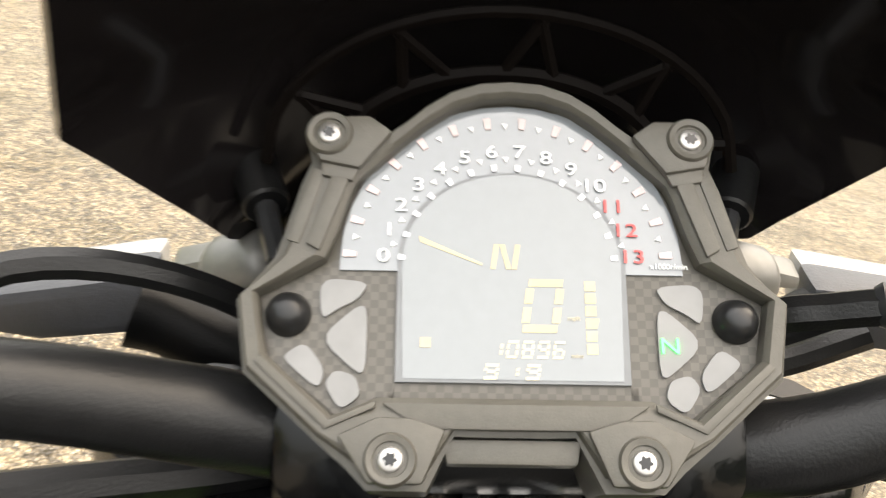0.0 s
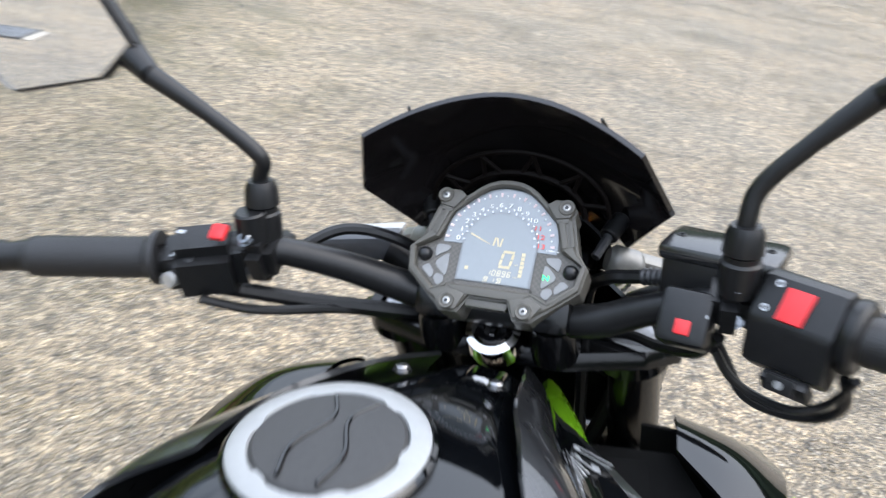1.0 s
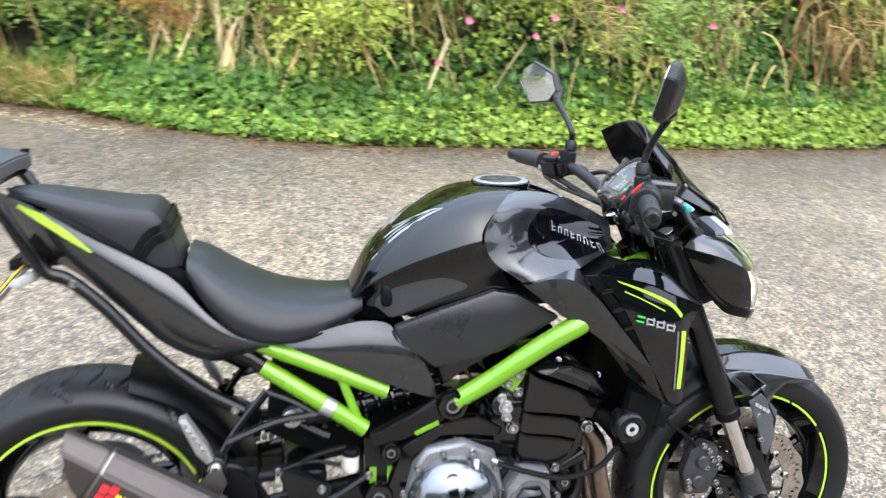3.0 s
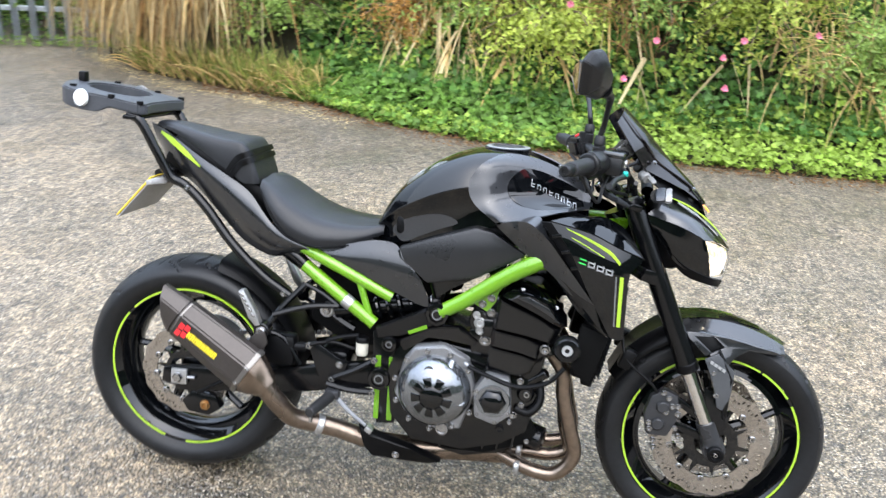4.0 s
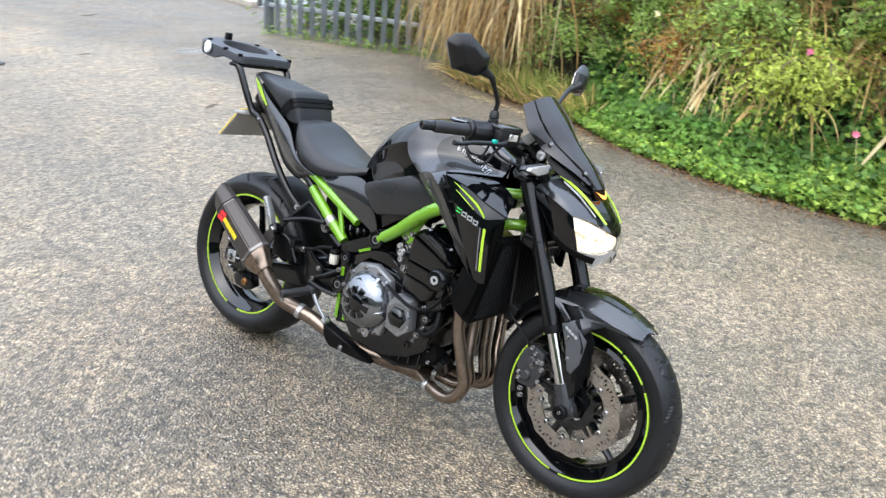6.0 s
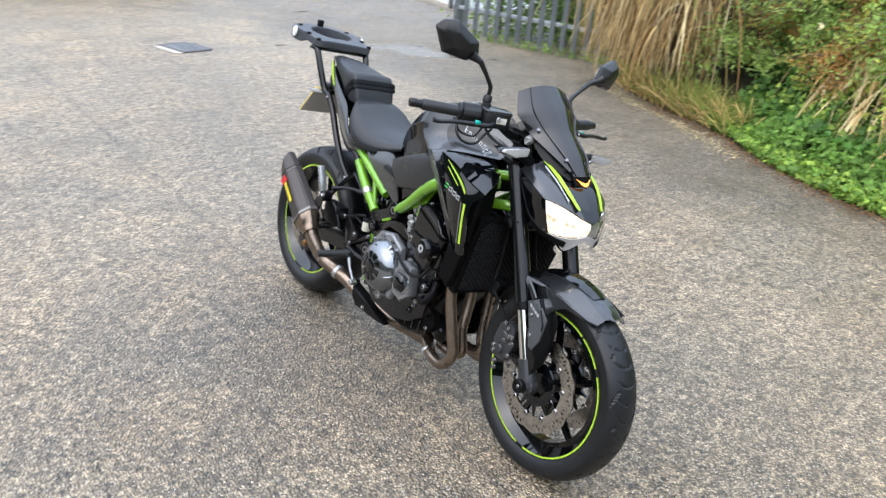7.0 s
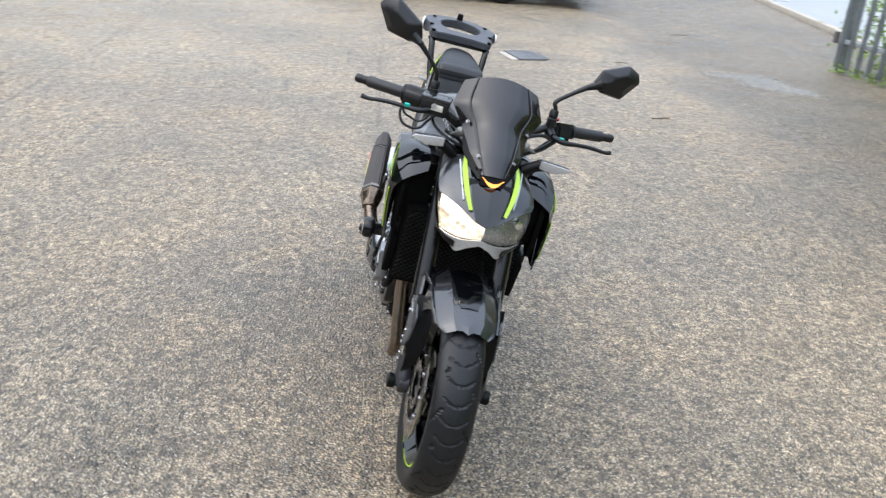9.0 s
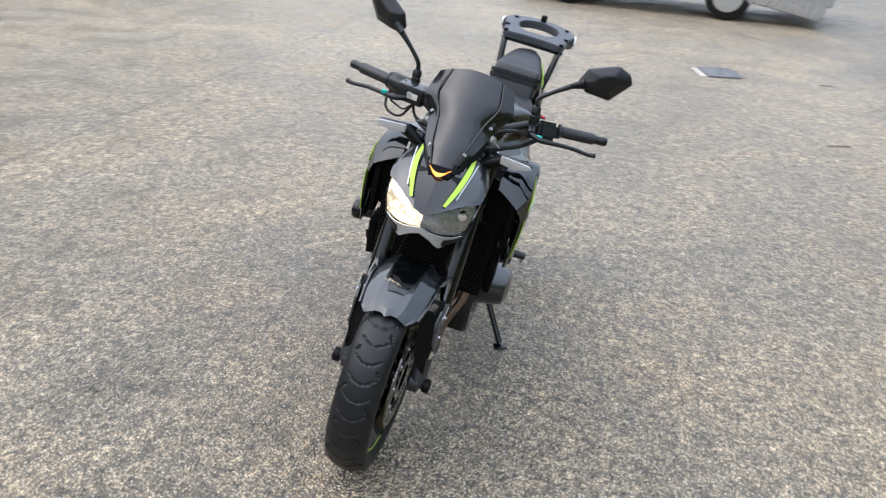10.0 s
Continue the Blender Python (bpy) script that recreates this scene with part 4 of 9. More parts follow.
kerb_line = [(-6.1, -7.2), (-6.32, -8.4), (-6.68, -12.1), (-7.6, -20), (-9, -32)]
for (xa, ya), (xb, yb) in zip(kerb_line, kerb_line[1:]):
    n = max(1, int(math.hypot(xb - xa, yb - ya) / 0.9))
    for i in range(n):
        c0, c1 = Vector((xa, ya, 0)).lerp(Vector((xb, yb, 0)), i / n), Vector((xa, ya, 0)).lerp(Vector((xb, yb, 0)), (i + 0.985) / n)
        m = (c0 + c1) / 2
        thing("kerb_stone", box((m.x, m.y, 0.03), ((c1 - c0).length, 0.125, 0.1), 0.012, (0, 0, math.degrees(math.atan2(yb - ya, xb - xa)))), CONCRETE, "pale concrete kerb stone at the edge of the road", "kerb", "kerb stones")
ROADWAY = mat("pale_wet_roadway", (0.30, 0.315, 0.32), 0.3, 0.0, 0.15, 1.5, 0.15, 60)
thing("road", bm_from([(-6.17, -7.2, 0.006), (-6.4, -8.4, 0.006), (-6.76, -12.1, 0.006), (-9.1, -32, 0.006), (-30, -32, 0.006), (-30, -7.2, 0.006)], [(0, 1, 2, 3, 4, 5)]), ROADWAY, "pale wet road beyond the kerb", "road", kind="structure")


def parked_car(place, heading):
    """A silver estate car, tail towards the yard, far behind the motorcycle."""
    car = empty_thing("car", "silver estate car parked at the far side of the yard", "car")
    car.matrix_world = pose(*place, 0, 0, heading)
    W = 1.75
    prof = [(0.03, 0.1), (0, 0.45), (0.02, 0.68), (0.14, 0.98), (0.5, 1.42), (2.5, 1.45), (3.15, 1.0), (4.15, 0.82), (4.36, 0.58), (4.34, 0.24), (0.9, 0.25)]
    part("body", slab([(0, y, z) for y, z in prof], (W, 0, 0), 0.05), SILVER_PAINT, car)
    for x in (-0.012, W + 0.004):
        part("window", slab([(x, y, z) for y, z in ((0.42, 1.0), (0.62, 1.36), (2.45, 1.38), (2.95, 1.02))], (0.008, 0, 0), 0.003), SCREEN, car)
        part("sill", box((x + 0.004, 2.42, 0.28), (0.03, 1.4, 0.09), 0.01), MATTE, car)
    part("rear_window", slab([(0.2, 0.165, 1.0), (W - 0.2, 0.165, 1.0), (W - 0.28, 0.46, 1.37), (0.28, 0.46, 1.37)], (0, -0.012, 0.006), 0.003), SCREEN, car)
    for x in (0.1, W - 0.1):
        for y in (1.3, 3.55):
            w = part("wheel", lathe([(0.0, -0.1), (0.27, -0.1), (0.31, -0.07), (0.315, 0), (0.31, 0.07), (0.27, 0.1), (0, 0.1)], (x, y, 0.315), (1, 0, 0), 28), RUBBER, car)
            part("rim", lathe([(0, -0.105), (0.2, -0.104), (0.215, -0.09), (0.215, 0.09), (0.2, 0.104), (0, 0.105)], (x, y, 0.315), (1, 0, 0), 20), ALU, w)
    for x in (0.10, W - 0.10):
        part("tail_lamp", box((x, 0.03, 0.80), (0.2, 0.12, 0.22), 0.02, (18, 0, 0)), RED, car)
        part("bumper_reflector", box((x, -0.055, 0.50), (0.14, 0.02, 0.05), 0.006), RED, car)
    part("bumper", box((W / 2, 0.01, 0.40), (W + 0.02, 0.14, 0.2), 0.05), SILVER_PAINT, car)


parked_car((-2.9, -9.1, 0), -96)


def twig(x, y, length, turn):
    """A bare twig lying on the asphalt."""
    d = Vector((math.cos(radians(turn)), math.sin(radians(turn)), 0)) * length / 2
    m = Vector((x, y, 0.006))
    thing("twig", tube([m - d, m - d * 0.3 + V(0.006, 0.008, 0.002), m + d * 0.4 - V(0.004, 0.006, 0), m + d], [0.003, 0.0045, 0.004, 0.0022], 7, 4), TWIG, "bare brown twig lying on the asphalt", "twig", "fallen twigs")


twig(-2.11, -2.99, 0.19, 20)
twig(-2.36, -5.23, 0.13, 5)
twig(-3.67, -7.34, 0.26, 16)


# Assumed, unseen dark trees behind the camera, added to darken reflections and block low sky.
def tree_line(points, height, seed):
    path = spline([(x, y, 0) for x, y in points], 30)
    rows_, R = [], 9
    for i, p in enumerate(path):
        for j in range(R):
            t = j / (R - 1)
            h = height * (0.9 + 0.16 * noise.noise(Vector((i * 0.035, seed, 0)))) * t
            w = 0.8 * noise.noise(Vector((i * 0.06, j * 0.5, seed))) + 0.5 * t
            d = Vector((p[0], p[1], 0)).normalized()
            rows_.append((p[0] + d.x * w, p[1] + d.y * w, h))
    n = len(path)
    return bm_from(rows_, [(i * R + j, i * R + j + 1, (i + 1) * R + j + 1, (i + 1) * R + j) for i in range(n - 1) for j in range(R - 1)])


FAR_LEAVES = mat("far_dark_foliage", (0.035, 0.055, 0.022), 0.8, 0.0, 0.6, 4, 0.8, 12)
thing("backdrop", tree_line([(9, -16), (13, -8), (14, 0), (13, 8), (9, 15), (1, 19), (-6, 19), (-9, 15)], 5.5, 3.0), FAR_LEAVES, "unseen dark tree line added to darken reflections and low sky", "trees", kind="structure")
thing("backdrop", tree_line([tuple((FA - FOUT * 1.5 + FALONG * 0.5)[:2]), tuple((FA.lerp(FB, 0.5) - FOUT * 1.5)[:2]), tuple((FB - FOUT * 1.5)[:2]), tuple((FB - FOUT * 1.2 + FALONG * 2)[:2])], 1.9, 8.0), EARTH, "dark overgrown bank behind the steel fence", "bank", kind="structure")

# ---- the motorcycle ----
# Built upright (x to its right, y ahead, z up, the rear wheel touching down at the origin), then leaned on its stand.
LEAN = 10.6
bike = empty_thing("motorcycle", "black and grey motorcycle with lime green frame on its side stand", "motorcycle")
bike.matrix_world = pose(0, 0, 0.055) @ pose(0, 0, 0, 0, -LEAN, 0) @ pose(0, 0, -0.055)
RA, FA_ = Vector((0, 0, 0.315)), Vector((0, 1.45, 0.30))


def mirrored(pts, s):
    return [(x * s, y, z) for x, y, z in pts]


# -- wheels --
def tyre(c, R, half, bead, grooves, lean_k):
    """A tyre with its tread grooves sunk into the crown."""
    seg, n = 460, 39
    us = np.linspace(-1, 1, n)
    verts, faces = [], []
    prof = []
    crown_h = half * 0.78
    for u in us:
        if abs(u) <= 0.7:
            a = u / 0.7
            x = half * math.sin(a * 1.35) / math.sin(1.35)
            r = R - crown_h * (1 - math.cos(a * 1.35)) * 0.72
        else:
            k = (abs(u) - 0.7) / 0.3
            r0 = R - crown_h * (1 - math.cos(1.35)) * 0.72
            x = math.copysign(half * (1 + 0.02 * math.sin(k * 3.14) - 0.2 * k ** 2.2), u)
            r = r0 + (bead - r0) * k
        prof.append((x, r, u))
    for k in range(seg):
        t = 2 * math.pi * k / seg
        for x, r, u in prof:
            a = abs(u) / 0.7
            dig = 0.0
            if 0.06 < a < 0.86:
                ph = (t * grooves / (2 * math.pi) + a * lean_k + (0.5 if u > 0 else 0)) % 1.0
                ph2 = (t * grooves / math.pi + 0.6 * math.cos(a * 2.6)) % 1.0
                if ph2 < 0.12 and a < 0.5:
                    dig = 0.003
                if ph < 0.10 and a > 0.42 and (a < 0.6 or int(t * grooves / (2 * math.pi) + a * lean_k) % 2):
                    dig = 0.0045
            rr = r - dig
            verts.append((c.x + x, c.y + math.cos(t) * rr, c.z + math.sin(t) * rr))
    for k in range(seg):
        for i in range(n - 1):
            faces.append((k * n + i, ((k + 1) % seg) * n + i, ((k + 1) % seg) * n + i + 1, k * n + i + 1))
    return bm_from(verts, faces)


def arc_band(c, r0, r1, x, x2, a0, a1, n=28):
    """A curved strip on a wheel between two angles."""
    verts, faces = [], []
    for i in range(n + 1):
        t = a0 + (a1 - a0) * i / n
        for r, h in ((r0, x), (r1, x), (r1, x2), (r0, x2)):
            verts.append((c.x + h, c.y + math.cos(t) * r, c.z + math.sin(t) * r))
    for i in range(n):
        for j in range(4):
            faces.append((i * 4 + j, i * 4 + (j + 1) % 4, (i + 1) * 4 + (j + 1) % 4, (i + 1) * 4 + j))
    faces += [(0, 1, 2, 3), tuple(len(verts) - 4 + j for j in range(4))]
    return bm_from(verts, faces)


def petal_disc(c, x, r_in, r_out, waves, thick=0.005):
    """A wave-edged brake disc drilled with rows of holes."""
    na, nr = 180, 7
    verts, faces = [], []
    for s in (-1, 1):
        for k in range(na):
            t = 2 * math.pi * k / na
            edge = r_out * (1 + 0.018 * math.cos(t * waves))
            for j in range(nr):
                r = r_in + (edge - r_in) * j / (nr - 1)
                verts.append((c.x + x + s * thick / 2, c.y + math.cos(t) * r, c.z + math.sin(t) * r))
    N = na * nr
    for k in range(na):
        k2 = (k + 1) % na
        for j in range(nr - 1):
            if j in (1, 3, 4) and (k * 3 + j * 5) % (9 if j == 1 else 10) < (2 if j != 4 else 2) and j != 0:
                continue
            q = (k * nr + j, k2 * nr + j, k2 * nr + j + 1, k * nr + j + 1)
            faces.append(q)
            faces.append(tuple(N + v for v in q[::-1]))
        for j in (0, nr - 1):
            faces.append((k * nr + j, k2 * nr + j, N + k2 * nr + j, N + k * nr + j))
    return bm_from(verts, faces)


def wheel(name, c, R, half, rim_half, spokes, gaps, disc_side, disc_r):
    w = part(name, tyre(c, R, half, 0.2325, 18, 0.95), RUBBER, bike, "black road tyre with slanting tread grooves", sharp=20)
    h = rim_half
    prof = [(0.231, -h), (0.231, -h + 0.006), (0.222, -h + 0.012), (0.205, -h + 0.03), (0.192, -0.02), (0.192, 0.02), (0.205, h - 0.03), (0.222, h - 0.012), (0.231, h - 0.006), (0.231, h), (0.224, h), (0.212, h - 0.014), (0.196, h - 0.03), (0.184, 0.02), (0.184, -0.02), (0.196, -h + 0.03), (0.212, -h + 0.014), (0.224, -h)]
    rim = part("rim", lathe(prof, c, (1, 0, 0), 72, closed=True), BLACK_GLOSS, w, "gloss black alloy rim")
    for sgn in (1, -1):
        for a0, a1 in gaps:
            part("stripe", arc_band(c, 0.2245 if R < 0.31 else 0.2262, 0.2298 if R < 0.31 else 0.2318, sgn * (h - 0.002), sgn * (h + 0.0015), radians(a0), radians(a1)), LIME, w, "lime green rim tape")
    hub = [(0.0, -0.055), (0.03, -0.055), (0.032, -0.035), (0.045, -0.03), (0.042, 0.0), (0.045, 0.03), (0.032, 0.035), (0.03, 0.055), (0.0, 0.055)]
    part("hub", lathe(hub, c, (1, 0, 0), 28), SATIN, w)
    for k in range(spokes):
        t = 2 * math.pi * (k + 0.3) / spokes
        d0, d1 = Vector((0, math.cos(t), math.sin(t))), Vector((0, math.cos(t + 0.09), math.sin(t + 0.09)))
        part("spoke", tube([c + d0 * 0.035, c + (d0 + d1) * 0.06, c + d1 * 0.19], [0.016, 0.012, 0.011], 8, 4), BLACK_GLOSS, w)
    for sx in disc_side:
        d = part("brake_disc", petal_disc(c, sx, disc_r * 0.67, disc_r, 14), DISC, w, "drilled wave-edged steel brake disc")
        star = lathe([(disc_r * 0.28, -0.004), (disc_r * 0.46, -0.004), (disc_r * 0.46, 0.004), (disc_r * 0.28, 0.004)], c + V(sx, 0, 0), (1, 0, 0), 120, closed=True, wobble=lambda t, r: 1 + (0.5 * max(0, math.cos(t * 10 + 1.2)) ** 8 if r > disc_r * 0.4 else 0))
        part("disc_carrier", star, BLACK_GLOSS, d)
        for k in range(10):
            t = 2 * math.pi * k / 10 + 0.22
            q = c + V(sx, 0, 0) + Vector((0, math.cos(t), math.sin(t))) * disc_r * 0.70
            s = math.copysign(1, sx)
            part("rivet", lathe([(0.0042, 0.0065), (0.0075, 0.0065), (0.009, 0.005), (0.009, -0.006)], q, (s, 0, 0), 14), STEEL, d)
    return w


front_wheel = wheel("front_wheel", FA_, 0.30, 0.0605, 0.0465, 5, ((38, 62), (64, 132), (150, 262), (270, 392)), (0.064, -0.064), 0.152)
rear_wheel = wheel("rear_wheel", RA, 0.315, 0.091, 0.072, 5, ((28, 136), (142, 252), (268, 384)), (0.094,), 0.127)

# -- front fork, mudguard and brakes --
FORK = Vector((0, 0.29, -0.622)).normalized()


def fork_leg(s):
    x = 0.108 * s
    top, knee, low = Vector((x, 1.163, 0.918)), Vector((x, 1.352, 0.518)), Vector((x, 1.425, 0.362))
    leg = part("fork_leg", rod(top, knee, 0.0255, 24, 0.0265), SATIN, bike, "satin black upper fork tube")
    part("fork_collar", rod(knee - FORK * 0.012, knee + FORK * 0.014, 0.0285, 24), MATTE, leg)
    part("stanchion", rod(knee, low, 0.0205, 24), CHROME, leg, "bright chromed fork stanchion")
    part("fork_foot", merge(tube([low - FORK * 0.012, low + FORK * 0.05, Vector((x, 1.447, 0.305))], [0.026, 0.027, 0.03], 14, 3), rod((x - 0.02 * s, 1.45, 0.30), (x + 0.012 * s, 1.45, 0.30), 0.03, 20)), CASTING, leg, "dark grey cast fork foot")
    part("fork_cap", rod(top, top - FORK * 0.016, 0.021, 20), RIM_GREY, leg, "silver fork cap")
    part("axle_bobbin", lathe([(0.0, 0.0), (0.014, 0.0), (0.014, 0.016), (0.02, 0.018), (0.0215, 0.024), (0.0215, 0.036), (0.019, 0.039), (0.012, 0.039), (0.010, 0.034), (0.0, 0.034)], (x + 0.004 * s, 1.45, 0.30), (s, 0, 0), 24), MATTE, leg, "black plastic axle bobbin")
    part("axle_nut", bolt((x + 0.036 * s, 1.45, 0.30), (s, 0, 0), 0.006, 0.004), STEEL, leg)
    cal = part("caliper", side([(1.275, 0.315), (1.262, 0.37), (1.275, 0.425), (1.31, 0.445), (1.345, 0.43), (1.352, 0.37), (1.33, 0.315)], 0.078 * s, 0.108 * s, 0.008), CASTING, bike, "dark grey four-piston brake caliper")
    for y, z in ((1.300, 0.350), (1.308, 0.398)):
        part("piston_cap", lathe([(0, 0.010), (0.013, 0.010), (0.0165, 0.007), (0.018, 0.0)], (0.107 * s, y, z), (s, 0, 0), 24), CASTING, cal)
    for y, z in ((1.28, 0.335), (1.277, 0.352), (1.32, 0.425), (1.305, 0.438), (1.345, 0.405), (1.345, 0.345)):
        part("caliper_bolt", bolt((0.112 * s, y, z), (s, 0, 0), 0.0062, 0.006), STEEL, cal)
    part("caliper_arm", side([(1.335, 0.34), (1.345, 0.36), (1.43, 0.335), (1.43, 0.31)], 0.085 * s, 0.1 * s, 0.003), SATIN, cal)
    part("caliper_arm", side([(1.33, 0.415), (1.34, 0.43), (1.415, 0.385), (1.405, 0.365)], 0.085 * s, 0.1 * s, 0.003), SATIN, cal)
    part("brake_hose", tube([(0.1 * s, 1.295, 0.425), (0.1 * s, 1.276, 0.45), (0.1 * s, 1.247, 0.473), (0.1 * s, 1.218, 0.495), (0.098 * s, 1.197, 0.518), (0.085 * s, 1.185, 0.56), (0.065 * s, 1.165, 0.66), (0.05 * s, 1.15, 0.80)], 0.0042, 8), MATTE, cal)
    part("hose_clip", box((0.088 * s, 1.203, 0.510), (0.03, 0.034, 0.055), 0.007, (-20, 0, 0)), MATTE, cal)
    for y, z in ((1.348, 0.384), (1.356, 0.323), (1.331, 0.403), (1.317, 0.386), (1.294, 0.305), (1.298, 0.285)):
        part("caliper_bolt", bolt((0.110 * s, y, z), (s, 0, 0), 0.0068, 0.008), STEEL, cal)


both(fork_leg)


def mudguard():
    def at(deg, r, x):
        t = radians(deg)
        return (x, 1.45 + math.sin(t) * r, 0.30 + math.cos(t) * r)
    rows = []
    for deg, r, hw, drop in ((-62, 0.318, 0.066, 0.02), (-46, 0.33, 0.074, 0.03), (-30, 0.336, 0.08, 0.036), (-17, 0.338, 0.083, 0.04)):
        rows.append([at(deg, r - drop, -hw * 1.04), at(deg, r - drop * 0.62, -hw * 1.02), at(deg, r + 0.003, -hw * 0.66), at(deg, r + 0.006, -hw * 0.6), at(deg, r + 0.004, 0), at(deg, r + 0.006, hw * 0.6), at(deg, r + 0.003, hw * 0.66), at(deg, r - drop * 0.62, hw * 1.02), at(deg, r - drop, hw * 1.04)])
    rear = part("mudguard", skin(rows, 5, 2, 0.004), MATTE, bike, "black rear half of the front mudguard")
    nose = []
    for y, zc, w, zw, lo, zl in ((1.33, 0.624, 0.075, 0.606, 0.088, 0.596), (1.40, 0.634, 0.077, 0.615, 0.092, 0.601), (1.46, 0.631, 0.077, 0.612, 0.092, 0.594), (1.52, 0.617, 0.074, 0.600, 0.087, 0.584), (1.57, 0.597, 0.069, 0.582, 0.080, 0.570), (1.60, 0.580, 0.054, 0.570, 0.060, 0.564)):
        nose.append([(-lo, y, zl), (-w * 1.02, y, zw - 0.007), (-w * 0.97, y, zw - 0.004), (-w * 0.66, y, zc - 0.006), (-w * 0.6, y, zc - 0.003), (-w * 0.25, y, zc - 0.001), (0, y + (0.012 if y > 1.55 else 0), zc - (0.004 if y > 1.55 else 0)), (w * 0.25, y, zc - 0.001), (w * 0.6, y, zc - 0.003), (w * 0.66, y, zc - 0.006), (w * 0.97, y, zw - 0.004), (w * 1.02, y, zw - 0.007), (lo, y, zl)])
    front = part("mudguard_nose", skin(nose, 5, 1, 0.004), GREY_GLOSS, bike, "glossy dark grey metallic front mudguard", sharp=24)
    # Black shape laid on the nose as the dark reflection in its paint.
    inset = [[(k * hw, y, zc + 0.0035 - 0.003 * abs(k)) for k in (-1, -0.5, 0, 0.5, 1)] for y, zc, hw in ((1.331, 0.6245, 0.046), (1.40, 0.634, 0.044), (1.46, 0.631, 0.039), (1.51, 0.620, 0.031), (1.535, 0.612, 0.024))]
    part("mudguard_dark_reflection", skin(inset, 5, 3, 0.003), BLACK_GLOSS, front, "gloss black shape drawn as the dark reflection on the mudguard")
    for s in (1, -1):
        x = 0.088 * s
        flat = lambda pts: [(xx * s, y, z) for xx, y, z in pts]
        wing = part("mudguard_wing", slab(flat([(0.090, 1.405, 0.606), (0.094, 1.45, 0.602), (0.088, 1.52, 0.588), (0.080, 1.578, 0.575), (0.081, 1.565, 0.569), (0.088, 1.50, 0.574), (0.097, 1.47, 0.556), (0.106, 1.452, 0.534), (0.114, 1.42, 0.548), (0.112, 1.40, 0.560), (0.104, 1.438, 0.580)]), (0.006 * s, 0, -0.002), 0.002), GREY_GLOSS, bike, "glossy dark grey mudguard side wing with a cut-out")
        part("wing_brace", slab(flat([(0.108, 1.338, 0.612), (0.100, 1.38, 0.612), (0.092, 1.412, 0.606), (0.099, 1.396, 0.602), (0.108, 1.358, 0.603), (0.114, 1.404, 0.566), (0.114, 1.392, 0.554), (0.114, 1.345, 0.598)]), (0.006 * s, 0, -0.002), 0.0015), GREY_GLOSS, wing)
        part("wing_hollow", slab(flat([(0.088, 1.35, 0.612), (0.084, 1.42, 0.604), (0.09, 1.44, 0.58), (0.098, 1.40, 0.555)]), (0.004 * s, 0, 0), 0.001), MATTE, wing)
        guard = part("fork_guard", slab(flat([(0.128, 1.388, 0.55), (0.122, 1.421, 0.566), (0.116, 1.469, 0.520), (0.122, 1.466, 0.452), (0.128, 1.450, 0.418), (0.130, 1.436, 0.425), (0.131, 1.416, 0.492)]), (0.006 * s, 0, 0), 0.0025), GUARD_GREY, bike, "dark grey plastic fork guard")
        part("guard_stay", slab(flat([(0.118, 1.40, 0.47), (0.118, 1.45, 0.45), (0.118, 1.47, 0.37), (0.118, 1.455, 0.32), (0.118, 1.43, 0.33)]), (0.005 * s, 0, 0), 0.002), SATIN, guard)
        part("guard_lip", slab(flat([(0.126, 1.425, 0.572), (0.086, 1.436, 0.572), (0.077, 1.476, 0.515), (0.077, 1.478, 0.44), (0.088, 1.474, 0.38), (0.116, 1.466, 0.345), (0.128, 1.455, 0.42), (0.126, 1.464, 0.50)]), (0, -0.005, 0.001), 0.002), MATTE, guard)
        for y, z in ((1.414, 0.516), (1.43, 0.458)):
            part("guard_bolt", bolt((0.132 * s, y, z), (s, 0, 0), 0.0062, 0.006), STEEL, guard)
        for k in range(4):
            part("lettering", slab(flat([(0.1345 - 0.001 * k, 1.404 + 0.0105 * k, 0.549 - 0.006 * k), (0.134 - 0.001 * k, 1.412 + 0.0105 * k, 0.5445 - 0.006 * k), (0.134 - 0.001 * k, 1.410 + 0.0105 * k, 0.537 - 0.006 * k), (0.1345 - 0.001 * k, 1.402 + 0.0105 * k, 0.5415 - 0.006 * k)]), (0.0012 * s, 0, 0), 0), SILVER_MARK, guard)


mudguard()

# -- yokes, lock and steering head --
lower = part("lower_yoke", slab([(-0.14, 1.20, 0.735), (-0.13, 1.25, 0.72), (0.13, 1.25, 0.72), (0.14, 1.20, 0.735), (0.06, 1.15, 0.745), (-0.06, 1.15, 0.745)], (0, 0.014, 0.032), 0.006), SATIN, bike)
top = part("top_yoke", slab([(-0.152, 1.152, 0.912), (-0.145, 1.178, 0.905), (-0.1, 1.192, 0.903), (0.1, 1.192, 0.903), (0.145, 1.178, 0.905), (0.152, 1.152, 0.912), (0.125, 1.118, 0.92), (0.06, 1.09, 0.922), (-0.06, 1.09, 0.922), (-0.125, 1.118, 0.92)], (0, 0.006, 0.016), 0.004), SATIN, bike, "satin black top yoke")
